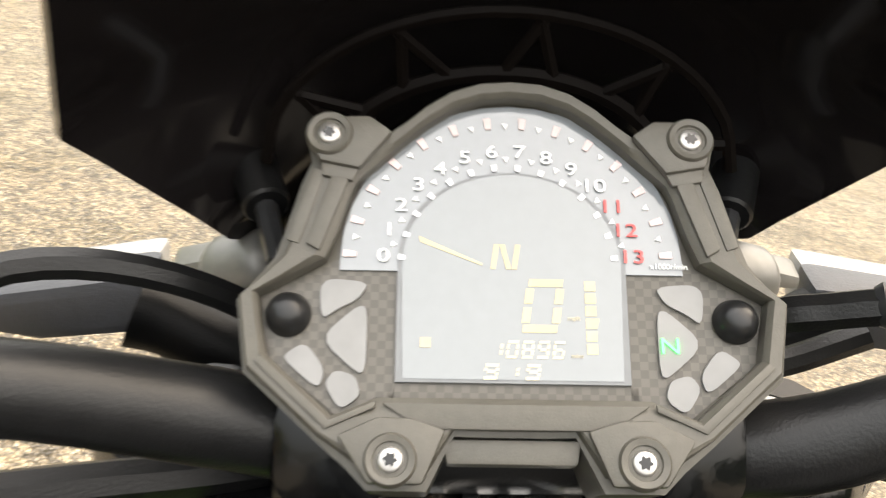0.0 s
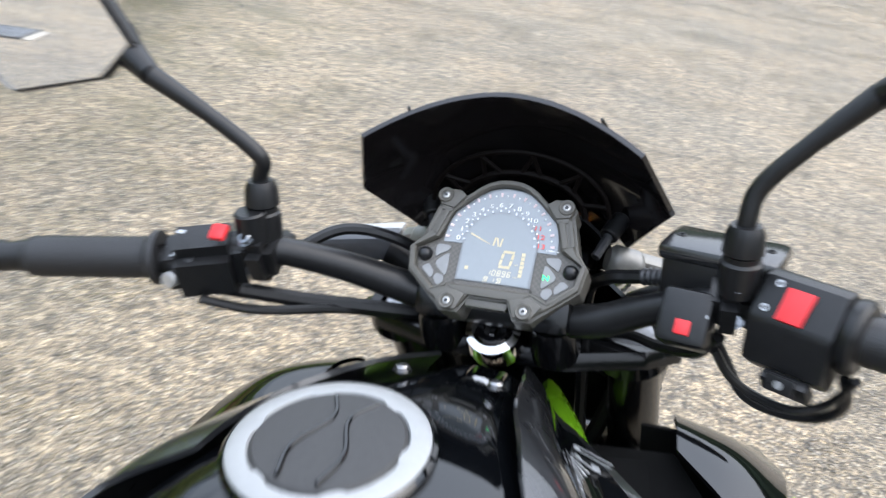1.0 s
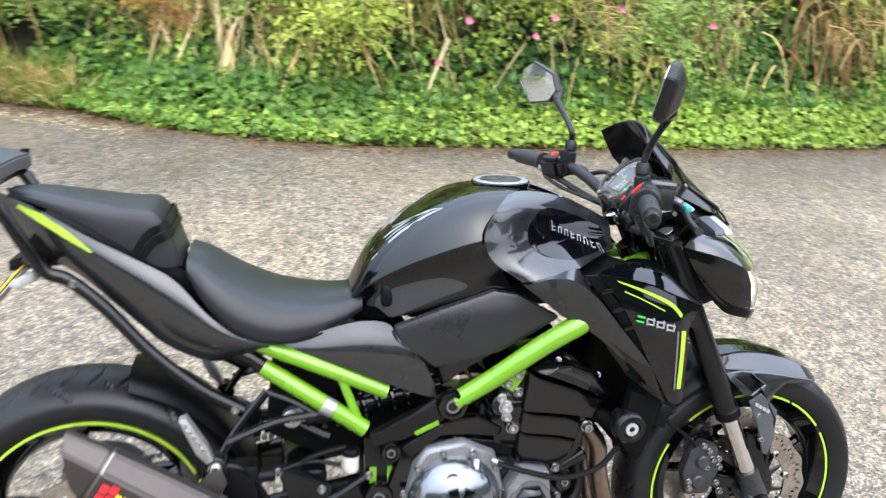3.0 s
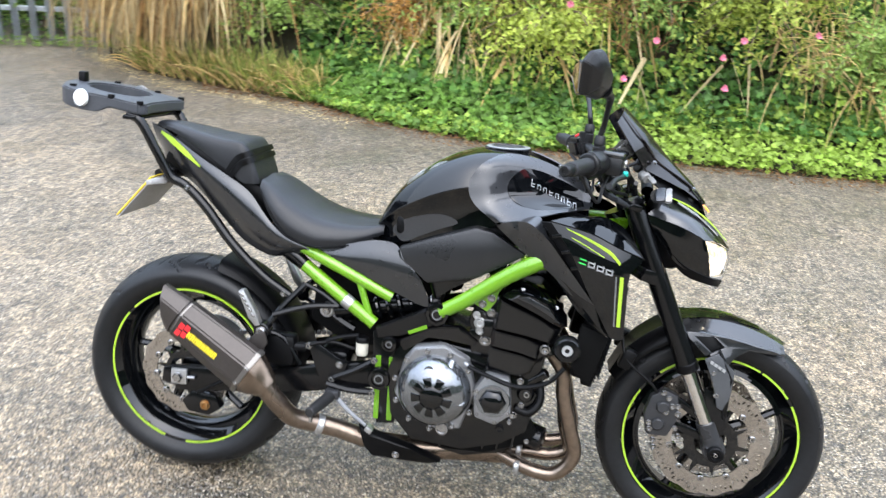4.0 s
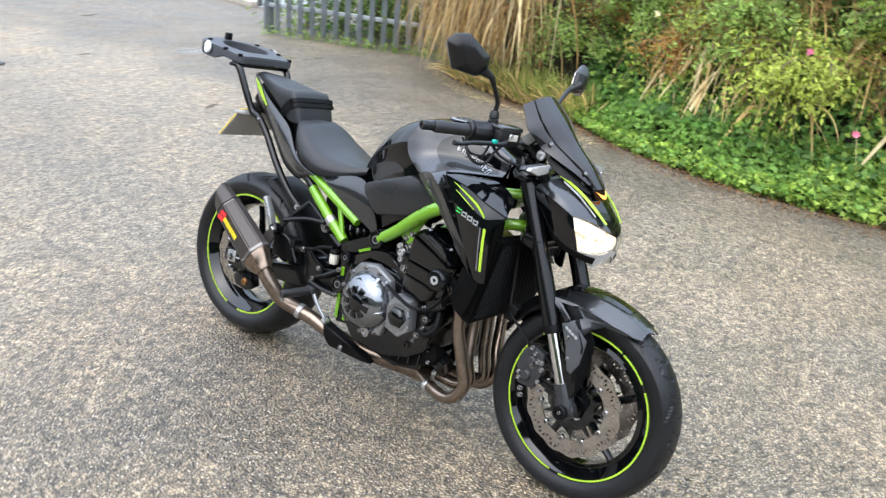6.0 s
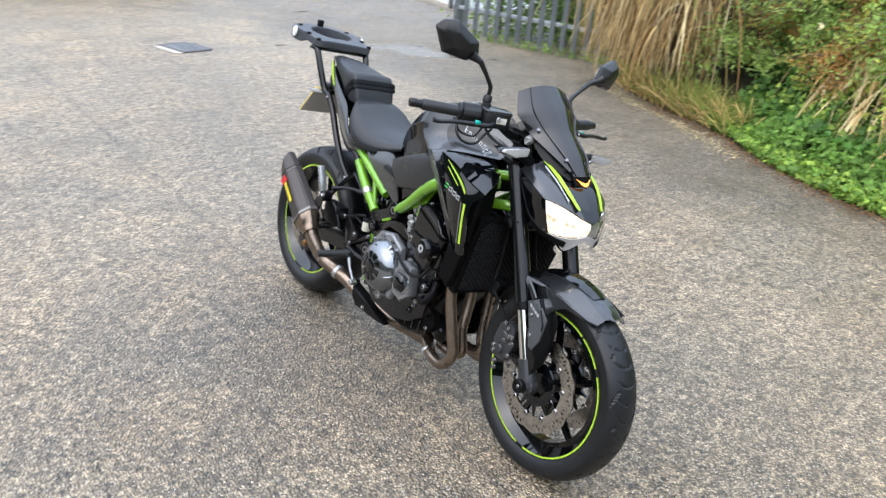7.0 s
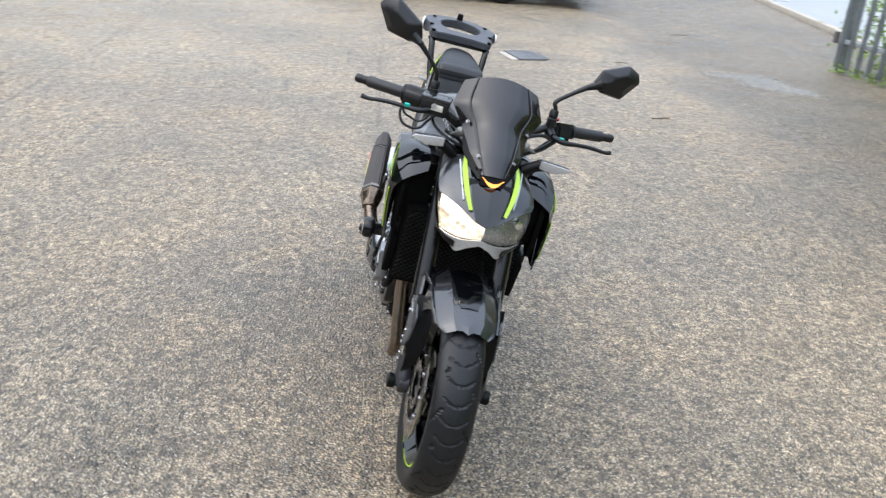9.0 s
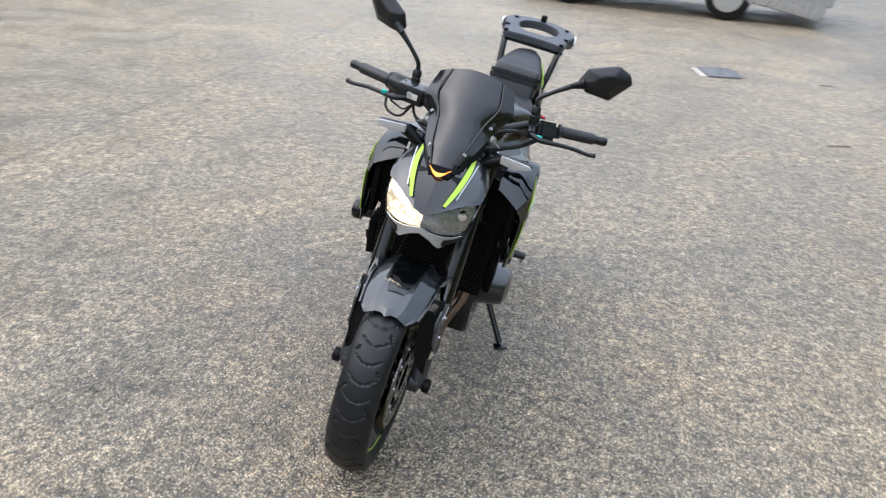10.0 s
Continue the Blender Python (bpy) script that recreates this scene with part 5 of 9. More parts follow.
for s in (1, -1):
    part("yoke_ring", lathe([(0.024, 0), (0.024, 0.014), (0.034, 0.014), (0.036, 0.0)], (0.108 * s, 1.157, 0.918), (0, -0.42, 0.9), 24), SATIN, top)
    part("riser", lathe([(0.0, 0), (0.022, 0), (0.021, 0.03), (0.019, 0.036), (0.0, 0.036)], (0.05 * s, 1.107, 0.932), (0, -0.3, 0.95), 20), SATIN, top)
    cl = part("bar_clamp", box((0.05 * s, 1.098, 0.972), (0.034, 0.05, 0.032), 0.008, (-25, 0, 0)), SATIN, top)
    part("clamp_bolt", lathe([(0.0, 0.001), (0.0045, 0.001), (0.0048, 0.007), (0.0085, 0.007), (0.0092, 0.0)], (0.053 * s, 1.0975, 0.986 if s < 0 else 0.984), (0, -0.62, 0.78), 18), GUNMETAL, cl, "socket-headed clamp bolt")
lock = part("ignition_lock", lathe([(0.0, 0.0), (0.024, 0.0), (0.026, 0.012), (0.024, 0.024), (0.018, 0.026), (0.012, 0.022), (0.0, 0.022)], (0, 1.100, 0.934), (0, -0.5, 0.87), 28), CHROME, bike, "bright ignition lock with a dark keyhole ring")
part("keyhole", box((0, 1.088, 0.9555), (0.004, 0.012, 0.002), 0, (30, 0, 0)), ENGINE, lock)
part("lock_ring", lathe([(0.0125, 0.0), (0.0125, 0.006), (0.008, 0.006), (0.008, 0)], (0, 1.0885, 0.9525), (0, -0.5, 0.87), 20, closed=True), ENGINE, lock)
head = part("steering_head", tube([(0, 1.135, 0.885), (0, 1.205, 0.735)], 0.036, 20, 2), ENGINE, bike, "black steering head tube")
for s in (1, -1):
    part("head_stay", tube([(0.03 * s, 1.155, 0.855), (0.065 * s, 1.10, 0.85), (0.10 * s, 1.03, 0.84)], 0.016, 10, 3), GREEN, head, "lime green frame stay")
    part("head_stay", tube([(0.03 * s, 1.19, 0.765), (0.075 * s, 1.14, 0.765), (0.12 * s, 1.05, 0.75)], 0.018, 10, 3), GREEN, head, "lime green frame stay")

# -- green frame --
def frame_side(s):
    main = part("frame_tube", tube([(0.085 * s, 1.095, 0.825), (0.15 * s, 1.045, 0.81), (0.205 * s, 0.96, 0.775), (0.20 * s, 0.88, 0.725), (0.178 * s, 0.78, 0.645), (0.168 * s, 0.715, 0.60)], [0.021, 0.022, 0.0215, 0.0205, 0.0195, 0.0185], 16, 6), GREEN, bike, "thick lime green main frame tube")
    part("engine_plate", side([(0.90, 0.735), (0.855, 0.70), (0.79, 0.645), (0.795, 0.635), (0.834, 0.615), (0.853, 0.645), (0.858, 0.67)], 0.162 * s, 0.172 * s, 0.002), GREEN, main)
    for y, z in ((0.82, 0.635), (0.841, 0.653), (0.843, 0.615)):
        part("frame_bolt", bolt((0.172 * s, y, z), (s, 0, 0), 0.0085, 0.007), STEEL, main)
    cover = part("frame_cover", facet([(0.545, 0.535), (0.676, 0.60), (0.70, 0.60), (0.702, 0.56), (0.618, 0.52), (0.552, 0.505)], 0.148 * s, 0.160 * s, 0.168 * s, 0.86), SATIN, bike, "black cover over the frame joint")
    part("cover_slot", side([(0.632, 0.537), (0.681, 0.561), (0.684, 0.551), (0.638, 0.529)], 0.166 * s, 0.1695 * s, 0.001), GREEN, cover)
    part("engine_strut", facet([(0.686, 0.553), (0.724, 0.563), (0.769, 0.566), (0.820, 0.535), (0.812, 0.518), (0.743, 0.527), (0.685, 0.527), (0.624, 0.480), (0.604, 0.507)], 0.150 * s, 0.163 * s, 0.170 * s, 0.9), ENGINE, cover)
    for (px, py, pz), pr in (((0.166, 0.707, 0.595), 0.033), ((0.158, 0.587, 0.496), 0.021), ((0.15, 0.565, 0.393), 0.031)):
        k = pr / 0.036
        cap_ = part("pivot_cap", lathe([(0, 0.0), (0.036 * k, 0), (0.036 * k, 0.012), (0.032 * k, 0.019), (0.023 * k, 0.02), (0.021 * k, 0.014), (0.011 * k, 0.014), (0.010 * k, 0.018), (0, 0.018)], (px * s, py, pz), (s, 0, 0), 8 if pr > 0.032 else 24), ENGINE, cover)
        part("cap_bolt", lathe([(0.0145 * k, 0.0), (0.0145 * k, 0.0195), (0.0115 * k, 0.0195), (0.0115 * k, 0.0)], (px * s, py, pz), (s, 0, 0), 24, closed=True), RIM_GREY, cover)
    part("rear_frame_tube", tube([(0.122 * s, 0.318, 0.722), (0.130 * s, 0.45, 0.668), (0.135 * s, 0.58, 0.612)], 0.0155, 12, 4), GREEN, bike, "lime green upper rear frame tube")
    tail_tube = part("rear_frame_tube", tube([(0.118 * s, 0.338, 0.668), (0.135 * s, 0.44, 0.603), (0.140 * s, 0.538, 0.536)], 0.0175, 12, 4), GREEN, bike, "lime green lower rear frame tube")
    part("tube_clip", rod((0.1365 * s, 0.452, 0.594), (0.1378 * s, 0.475, 0.579), 0.019, 14), ALU, tail_tube)
    part("subframe_strut", tube([(0.133 * s, 0.488, 0.65), (0.138 * s, 0.527, 0.548)], 0.0095, 10, 2), GREEN, tail_tube)
    part("subframe_stay", tube([(0.10 * s, 0.25, 0.70), (0.112 * s, 0.30, 0.695), (0.118 * s, 0.345, 0.664)], 0.0165, 12, 3), SATIN, tail_tube)
    plate = part("pivot_plate", side([(0.535, 0.515), (0.60, 0.54), (0.645, 0.52), (0.62, 0.45), (0.605, 0.36), (0.61, 0.262), (0.56, 0.255), (0.552, 0.36), (0.54, 0.44)], 0.115 * s, 0.138 * s, 0.004), SATIN, bike, "black swingarm pivot plate")
    for y0, y1 in ((0.552, 0.566), (0.588, 0.602)):
        part("frame_strip", side([(y0, 0.27), (y1, 0.27), (y1 - 0.003, 0.45), (y0 - 0.004, 0.45)], 0.136 * s, 0.142 * s, 0.002), GREEN, plate, "lime green frame edge")


both(frame_side)

# -- engine --
engine = part("crankcase", side([(0.60, 0.30), (0.585, 0.42), (0.61, 0.50), (0.72, 0.52), (0.86, 0.50), (0.955, 0.46), (0.985, 0.40), (0.965, 0.30), (0.90, 0.255), (0.80, 0.225), (0.66, 0.235)], -0.165, 0.165, 0.012), ENGINE, bike, "black engine crankcase")
part("sump", side([(0.64, 0.24), (0.66, 0.20), (0.80, 0.175), (0.91, 0.20), (0.95, 0.27), (0.80, 0.26)], -0.10, 0.10, 0.01), ENGINE, engine)
cyl = part("cylinder_block", side([(0.80, 0.495), (0.79, 0.56), (0.90, 0.60), (1.0, 0.555), (0.985, 0.46), (0.93, 0.43)], -0.165, 0.165, 0.008), ENGINE, bike, "black cylinder block")
hd = part("cylinder_head", side([(0.795, 0.56), (0.80, 0.625), (0.845, 0.66), (0.965, 0.655), (1.03, 0.60), (1.01, 0.552), (0.90, 0.59)], -0.17, 0.17, 0.01), ENGINE, bike)
for s in (1, -1):
    part("head_side", facet([(0.860, 0.663), (0.892, 0.651), (0.960, 0.627), (1.022, 0.598), (1.006, 0.556), (0.946, 0.568), (0.852, 0.580), (0.856, 0.62)], 0.165 * s, 0.188 * s, 0.2 * s, 0.84), ENGINE, hd)
    part("cylinder_side", facet([(0.853, 0.578), (0.944, 0.565), (0.978, 0.551), (0.972, 0.512), (0.93, 0.523), (0.849, 0.534)], 0.16 * s, 0.186 * s, 0.195 * s, 0.86), ENGINE, cyl)
    part("cylinder_side", facet([(0.849, 0.531), (0.93, 0.52), (0.971, 0.509), (0.958, 0.472), (0.929, 0.457), (0.844, 0.463)], 0.16 * s, 0.183 * s, 0.19 * s, 0.86), ENGINE, cyl)
    cam_ = part("cam_cover", facet([(0.866, 0.668), (0.896, 0.688), (0.93, 0.69), (0.999, 0.662), (1.037, 0.608), (1.013, 0.604), (0.960, 0.630), (0.892, 0.658)], 0.10 * s, 0.192 * s, 0.208 * s, 0.72, (0, 0.006)), BLACK_GLOSS, hd, "gloss black faceted cam cover")
    part("camcover_ridge", slab([(0.204 * s, 0.905, 0.672), (0.2045 * s, 0.935, 0.678), (0.2045 * s, 0.985, 0.655), (0.204 * s, 1.012, 0.622), (0.204 * s, 0.985, 0.638), (0.204 * s, 0.94, 0.660)], (0.006 * s, 0, 0), 0.002), GREY_GLOSS, cam_)
    for y, z in ((0.918, 0.688), (1.004, 0.652)):
        part("cover_bolt", bolt((0.186 * s, y, z), (s, 0, 0.3), 0.0045, 0.008), STEEL, cam_)
    part("head_bolt", bolt((0.19 * s, 0.988, 0.542), (s, 0, 0), 0.0105, 0.014), STEEL, hd)
    part("head_bolt", bolt((0.172 * s, 0.835, 0.540), (s, 0, 0), 0.012, 0.012), STEEL, hd)
    tb = part("throttle_body", merge(rod((0.12 * s, 0.815, 0.59), (0.178 * s, 0.815, 0.59), 0.026, 18), box((0.165 * s, 0.835, 0.575), (0.03, 0.04, 0.05), 0.006)), ENGINE, bike)
    for y, z, r in ((0.818, 0.586, 0.0125), (0.82, 0.566, 0.009), (0.808, 0.606, 0.008)):
        part("throttle_bolt", bolt((0.178 * s, y, z), (s, 0, 0), r, 0.01), ALU, tb)
    part("airbox_bracket", facet([(0.675, 0.668), (0.735, 0.690), (0.776, 0.702), (0.81, 0.70), (0.736, 0.657), (0.690, 0.622)], 0.12 * s, 0.14 * s, 0.15 * s, 0.8), ENGINE, bike)
    bob = part("crash_bobbin", lathe([(0.0, 0.0), (0.018, 0.0), (0.02, 0.03), (0.031, 0.034), (0.033, 0.04), (0.033, 0.058), (0.027, 0.066), (0.018, 0.067), (0.016, 0.064), (0.0, 0.064)], (0.228, 1.038, 0.580) if s > 0 else (-0.178, 0.99, 0.575), (s, 0.02, 0), 26), SATIN, bike, "black nylon crash bobbin")
    part("bobbin_badge", lathe([(0.006, 0), (0.013, 0), (0.013, 0.002), (0.006, 0.002)], (0.293, 1.039, 0.581) if s > 0 else (-0.243, 0.99, 0.575), (s, 0.02, 0), 20, closed=True), SILVER_MARK, bob)

# Right-hand covers.
CC = Vector((0.165, 0.717, 0.392))
clutch = part("clutch_cover", lathe([(0.0, 0.078), (0.022, 0.077), (0.036, 0.074), (0.066, 0.066), (0.085, 0.05), (0.093, 0.03), (0.096, 0.022), (0.097, 0.0)], CC, (1, 0, 0), 64, wobble=lambda t, r: 1.0), GUNMETAL, bike, "polished dark grey clutch cover")
part("cover_centre", lathe([(0, 0.080), (0.02, 0.079), (0.031, 0.0755), (0.034, 0.073)], CC, (1, 0, 0), 32), BLACK_GLOSS, clutch)
for k in range(9):
    t0, t1 = 2 * math.pi * k / 9 + 0.2, 2 * math.pi * (k + 0.74) / 9 + 0.2
    leg = [CC + Vector((h, math.cos(t) * r, math.sin(t) * r)) for r, h, t in ((0.031, 0.0745, t0), (0.054, 0.0695, t0 + 0.05), (0.054, 0.0695, t1 - 0.05), (0.031, 0.0745, t1))]
    part("cover_ridge", slab(leg, (0.0035, 0, 0), 0.001), BLACK_GLOSS, clutch)
part("cover_plate", facet([(0.610, 0.372), (0.632, 0.47), (0.658, 0.503), (0.733, 0.518), (0.80, 0.488), (0.826, 0.40), (0.808, 0.345), (0.792, 0.292), (0.735, 0.279), (0.640, 0.322)], 0.16, 0.176, 0.184, 0.95), RIM_GREY, clutch, "dull grey rim of the clutch cover")
part("cover_seam", tube([CC + V(0.0635, 0.058, -0.022), CC + V(0.0505, 0.082, -0.012), CC + V(0.026, 0.093, -0.006)], 0.003, 6, 3), GUNMETAL, clutch)
for k in range(11):
    t = 2 * math.pi * k / 11 + 0.1
    part("cover_bolt", bolt(CC + Vector((0, math.cos(t), math.sin(t))) * 0.107 + V(0.02, 0, 0), (1, 0, 0), 0.0062, 0.009), STEEL, clutch)
filler = CC + V(0.06, -0.012, 0.064)
part("oil_filler", lathe([(0, 0.01), (0.014, 0.01), (0.016, 0.006), (0.019, 0.0), (0.021, -0.02)], filler - V(0.006, 0, 0.003), (0.9, -0.1, 0.42), 20), ENGINE, clutch)
part("cover_spout", tube([CC + V(0.048, 0.033, 0.052), CC + V(0.026, 0.042, 0.088)], [0.013, 0.010], 14, 2), GUNMETAL, clutch)
part("oil_window", lathe([(0, 0.004), (0.011, 0.004), (0.012, 0.008), (0.016, 0.008), (0.017, 0.0)], CC + V(0.03, 0.03, -0.098), (1, 0, 0), 20), STEEL, clutch)
PC = Vector((0.165, 0.875, 0.405))
pulser = part("pulser_cover", slab([PC + Vector((0, y, z)) for y, z in ((-0.055, 0.012), (-0.025, 0.060), (0.034, 0.050), (0.046, -0.045), (0.008, -0.078), (-0.048, -0.062))], (0.045, 0, 0), 0.008), RIM_GREY, bike, "polished grey pulser cover")
part("pulser_boss", lathe([(0, 0.056), (0.018, 0.055), (0.03, 0.05), (0.036, 0.04), (0.038, 0.02)], PC + V(0.008, -0.004, -0.012), (1, 0, 0), 6), BLACK_GLOSS, pulser)
part("pulser_face", lathe([(0.0, 0.0), (0.043, 0.0), (0.046, -0.006)], PC + V(0.047, -0.004, -0.012), (1, 0, 0), 24), GUNMETAL, pulser)
for y, z in ((-0.047, 0.010), (-0.022, 0.050), (0.027, 0.042), (0.037, -0.040), (0.006, -0.068), (-0.041, -0.053)):
    part("cover_bolt", bolt(PC + Vector((0.04, y, z)), (1, 0, 0), 0.0052, 0.006), STEEL, pulser)
part("breather_hose", tube([(0.2, 0.80, 0.475), (0.215, 0.86, 0.43 + 0.03), (0.225, 0.93, 0.447), (0.235, 1.0, 0.47), (0.235, 1.04, 0.515)], 0.006, 8), MATTE, engine)
part("hose_end", rod((0.19, 0.79, 0.478), (0.2, 0.812, 0.469), 0.008, 10), RIM_GREY, engine)
part("water_pump", merge(lathe([(0, 0.03), (0.016, 0.03), (0.022, 0.02), (0.026, 0.0)], (0.15, 0.952, 0.408), (1, 0, 0), 18), rod((0.15, 0.95, 0.43), (0.16, 1.0, 0.47), 0.014, 12)), ENGINE, engine)
part("pump_bolt", bolt((0.175, 0.955, 0.41), (1, 0, 0), 0.009, 0.007), STEEL, engine)
part("case_bolt", bolt((0.165, 0.895, 0.30), (1, 0, 0), 0.011, 0.01), ENGINE, engine)
part("stator_cover", lathe([(0, 0.098), (0.04, 0.095), (0.062, 0.085), (0.072, 0.06), (0.078, 0.03), (0.088, 0)], (-0.165, 0.83, 0.375), (-1, 0, 0), 32), GREY_GLOSS, engine, "dark grey generator cover")
part("sprocket_cover", side([(0.60, 0.34), (0.60, 0.46), (0.70, 0.49), (0.75, 0.42), (0.72, 0.33)], -0.165, -0.205, 0.01), SATIN, engine)
belly = part("belly_guard", slab([(0.155, 0.515, 0.252), (0.165, 0.55, 0.235), (0.16, 0.66, 0.205), (0.14, 0.745, 0.165), (0.14, 0.70, 0.158), (0.155, 0.56, 0.165), (0.162, 0.535, 0.195)], (-0.03, 0, 0.004), 0.006), MATTE, bike, "matt black exhaust guard under the engine")
part("guard_bolt", bolt((0.166, 0.625, 0.185), (1, 0, 0), 0.008, 0.006), STEEL, belly)
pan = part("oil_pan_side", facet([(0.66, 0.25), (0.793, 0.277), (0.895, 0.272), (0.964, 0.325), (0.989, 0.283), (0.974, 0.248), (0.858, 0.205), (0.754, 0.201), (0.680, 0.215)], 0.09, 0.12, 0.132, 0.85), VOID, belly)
for k in range(6):
    y = 0.735 + 0.038 * k
    part("pan_rib", side([(y, 0.212 + 0.004 * k), (y + 0.006, 0.212 + 0.004 * k), (y + 0.012, 0.262 + 0.003 * k), (y + 0.006, 0.262 + 0.003 * k)], 0.128, 0.138, 0.001), ENGINE, pan)
for y, z in ((0.70, 0.243), (0.79, 0.262), (0.885, 0.262), (0.955, 0.300), (0.968, 0.262)):
    part("pan_bolt", bolt((0.136, y, z), (1, 0, 0), 0.0058, 0.006), STEEL, pan)
part("oil_filter", lathe([(0.0, 0.062), (0.024, 0.062), (0.033, 0.055), (0.034, 0.0), (0.0, 0.0)], (0.07, 0.955, 0.262), (0.25, 0.9, -0.2), 24), SATIN, engine, "black oil filter canister")
part("oil_hose", tube([(0.168, 0.93, 0.365), (0.175, 0.965, 0.36), (0.165, 0.99, 0.39), (0.15, 0.985, 0.44)], 0.011, 10, 4), MATTE, engine)
for y, z, r in ((0.925, 0.345, 0.008), (0.944, 0.375, 0.0065), (0.935, 0.44, 0.0075), (0.918, 0.325, 0.0055)):
    part("case_bolt", bolt((0.168, y, z), (1, 0, 0), r, 0.008), STEEL, engine)
part("lower_fairing", facet([(0.66, 0.25), (0.793, 0.33), (0.90, 0.36), (0.985, 0.39), (1.0, 0.30), (0.975, 0.23), (0.90, 0.185), (0.754, 0.185), (0.680, 0.205)], -0.09, -0.15, -0.165, 0.9), ENGINE, belly)

# -- exhaust --
exhaust = part("collector", tube([(0.03, 0.905, 0.185), (0.05, 0.80, 0.178), (0.085, 0.68, 0.178), (0.125, 0.55, 0.20), (0.145, 0.46, 0.228)], [0.045, 0.036, 0.03, 0.026, 0.025], 18, 6), HEADER, bike, "heat-tinted exhaust collector pipe")
for k, (xt, xb, zb, yb) in enumerate(((0.13, 0.105, 0.163, 1.085), (0.045, 0.055, 0.195, 1.07), (-0.045, -0.03, 0.2, 1.07), (-0.13, -0.085, 0.17, 1.08))):
    pipe = part("header_pipe", tube([(xt, 1.0, 0.525), (xt, 1.04, 0.47), (xt * 0.98, 1.05, 0.40), (xb * 1.1, yb - 0.005, 0.30), (xb, yb + 0.012, 0.225), (xb * 0.98, yb - 0.03, zb + 0.003), (xb * 0.9, 0.985, zb), (xb * 0.55, 0.89, 0.185)], 0.0195, 14, 7), HEADER, bike, "bronze-coloured exhaust header pipe")
    part("pipe_clamp", rod((xb * 0.86, 0.96, zb), (xb * 0.82, 0.945, zb), 0.022, 14), ALU, pipe)
    part("pipe_flange", rod((xt, 0.995, 0.535), (xt, 1.01, 0.515), 0.028, 12), ENGINE, pipe)
link = part("link_pipe", tube([(0.14, 0.475, 0.224), (0.165, 0.40, 0.245), (0.195, 0.345, 0.268), (0.222, 0.305, 0.32), (0.236, 0.275, 0.365)], [0.025, 0.025, 0.0255, 0.0265, 0.027], 18, 6), HEADER, bike, "bare metal link pipe to the silencer")
part("link_clamp", rod((0.158, 0.42, 0.238), (0.164, 0.402, 0.244), 0.0285, 18), ALU, link)
A0, A1 = Vector((0.237, 0.262, 0.378)), Vector((0.225, 0.02, 0.535))
MX = (A1 - A0).normalized()
MU = Vector((1, 0, 0)) - MX * MX.x
MU.normalize()
MV = MX.cross(MU)


def can_ring(at, w, h, cut=0.45):
    out = []
    for a, b in ((1, -cut), (1, cut), (cut * 0.8, 1), (-cut * 0.8, 1), (-1, cut), (-1, -cut), (-cut * 0.8, -1), (cut * 0.8, -1)):
        out.append(at + MU * (w * a) + MV * (h * b))
    return out


def can(stations, bevel=0.004):
    verts, faces = [], []
    for at, w, h in stations:
        verts += can_ring(at, w, h)
    k = 8
    for i in range(len(stations) - 1):
        faces += [(i * k + j, i * k + (j + 1) % k, (i + 1) * k + (j + 1) % k, (i + 1) * k + j) for j in range(k)]
    faces += [tuple(range(k)), tuple(len(verts) - k + j for j in range(k))]
    bm = bm_from(verts, faces)
    if bevel:
        bmesh.ops.bevel(bm, geom=bm.edges, offset=bevel, segments=2, affect="EDGES", clamp_overlap=True)
    return bm


ML = (A1 - A0).length
muffler = part("silencer", can([(A0 + MX * 0.035, 0.044, 0.064), (A0 + MX * ML * 0.5, 0.0425, 0.0605), (A0 + MX * ML * 0.9, 0.0385, 0.0535)]), TITAN, bike, "hexagonal brown-grey titanium silencer")
part("inlet_cone", can([(A0 - MX * 0.035, 0.027, 0.028), (A0 - MX * 0.005, 0.035, 0.045), (A0 + MX * 0.03, 0.0435, 0.061)], 0.002), HEADER, muffler)
part("inlet_band", can([(A0 + MX * 0.03, 0.0455, 0.066), (A0 + MX * 0.045, 0.0455, 0.066)], 0.002), BAND, muffler)
part("outlet_band", can([(A0 + MX * (ML * 0.865), 0.0402, 0.0555), (A0 + MX * (ML * 0.89), 0.0398, 0.055)], 0.002), BAND, muffler, "pale riveted band")
cap_bm = can([(A0 + MX * (ML * 0.90), 0.0385, 0.0535), (A0 + MX * (ML * 0.93), 0.0375, 0.0525), (A0 + MX * (ML * 1.09), 0.031, 0.044)], 0)
# The end is cut off at a slant, its upper edge drawn out to a point.
for v in cap_bm.verts:
    along_ = (v.co - A0).dot(MX)
    if along_ > ML * 1.0:
        v.co += MX * (0.036 * (v.co - A0).dot(MV) / 0.052)
bmesh.ops.bevel(cap_bm, geom=cap_bm.edges, offset=0.003, segments=2, affect="EDGES", clamp_overlap=True)
part("end_cap", cap_bm, TITAN, muffler, "slant-cut end cap")
part("outlet", rod(A1 + MX * 0.005, A1 + MX * 0.024, 0.024, 20), ENGINE, muffler)
for t in (0.0375,):
    for b in (-0.5, 0.5):
        part("rivet", rod(A0 + MX * t + MV * 0.062 * b * 0.8 + MU * 0.042, A0 + MX * t + MV * 0.062 * b * 0.8 + MU * 0.0475, 0.004, 8), STEEL, muffler)
up_out = MU * 0.0445
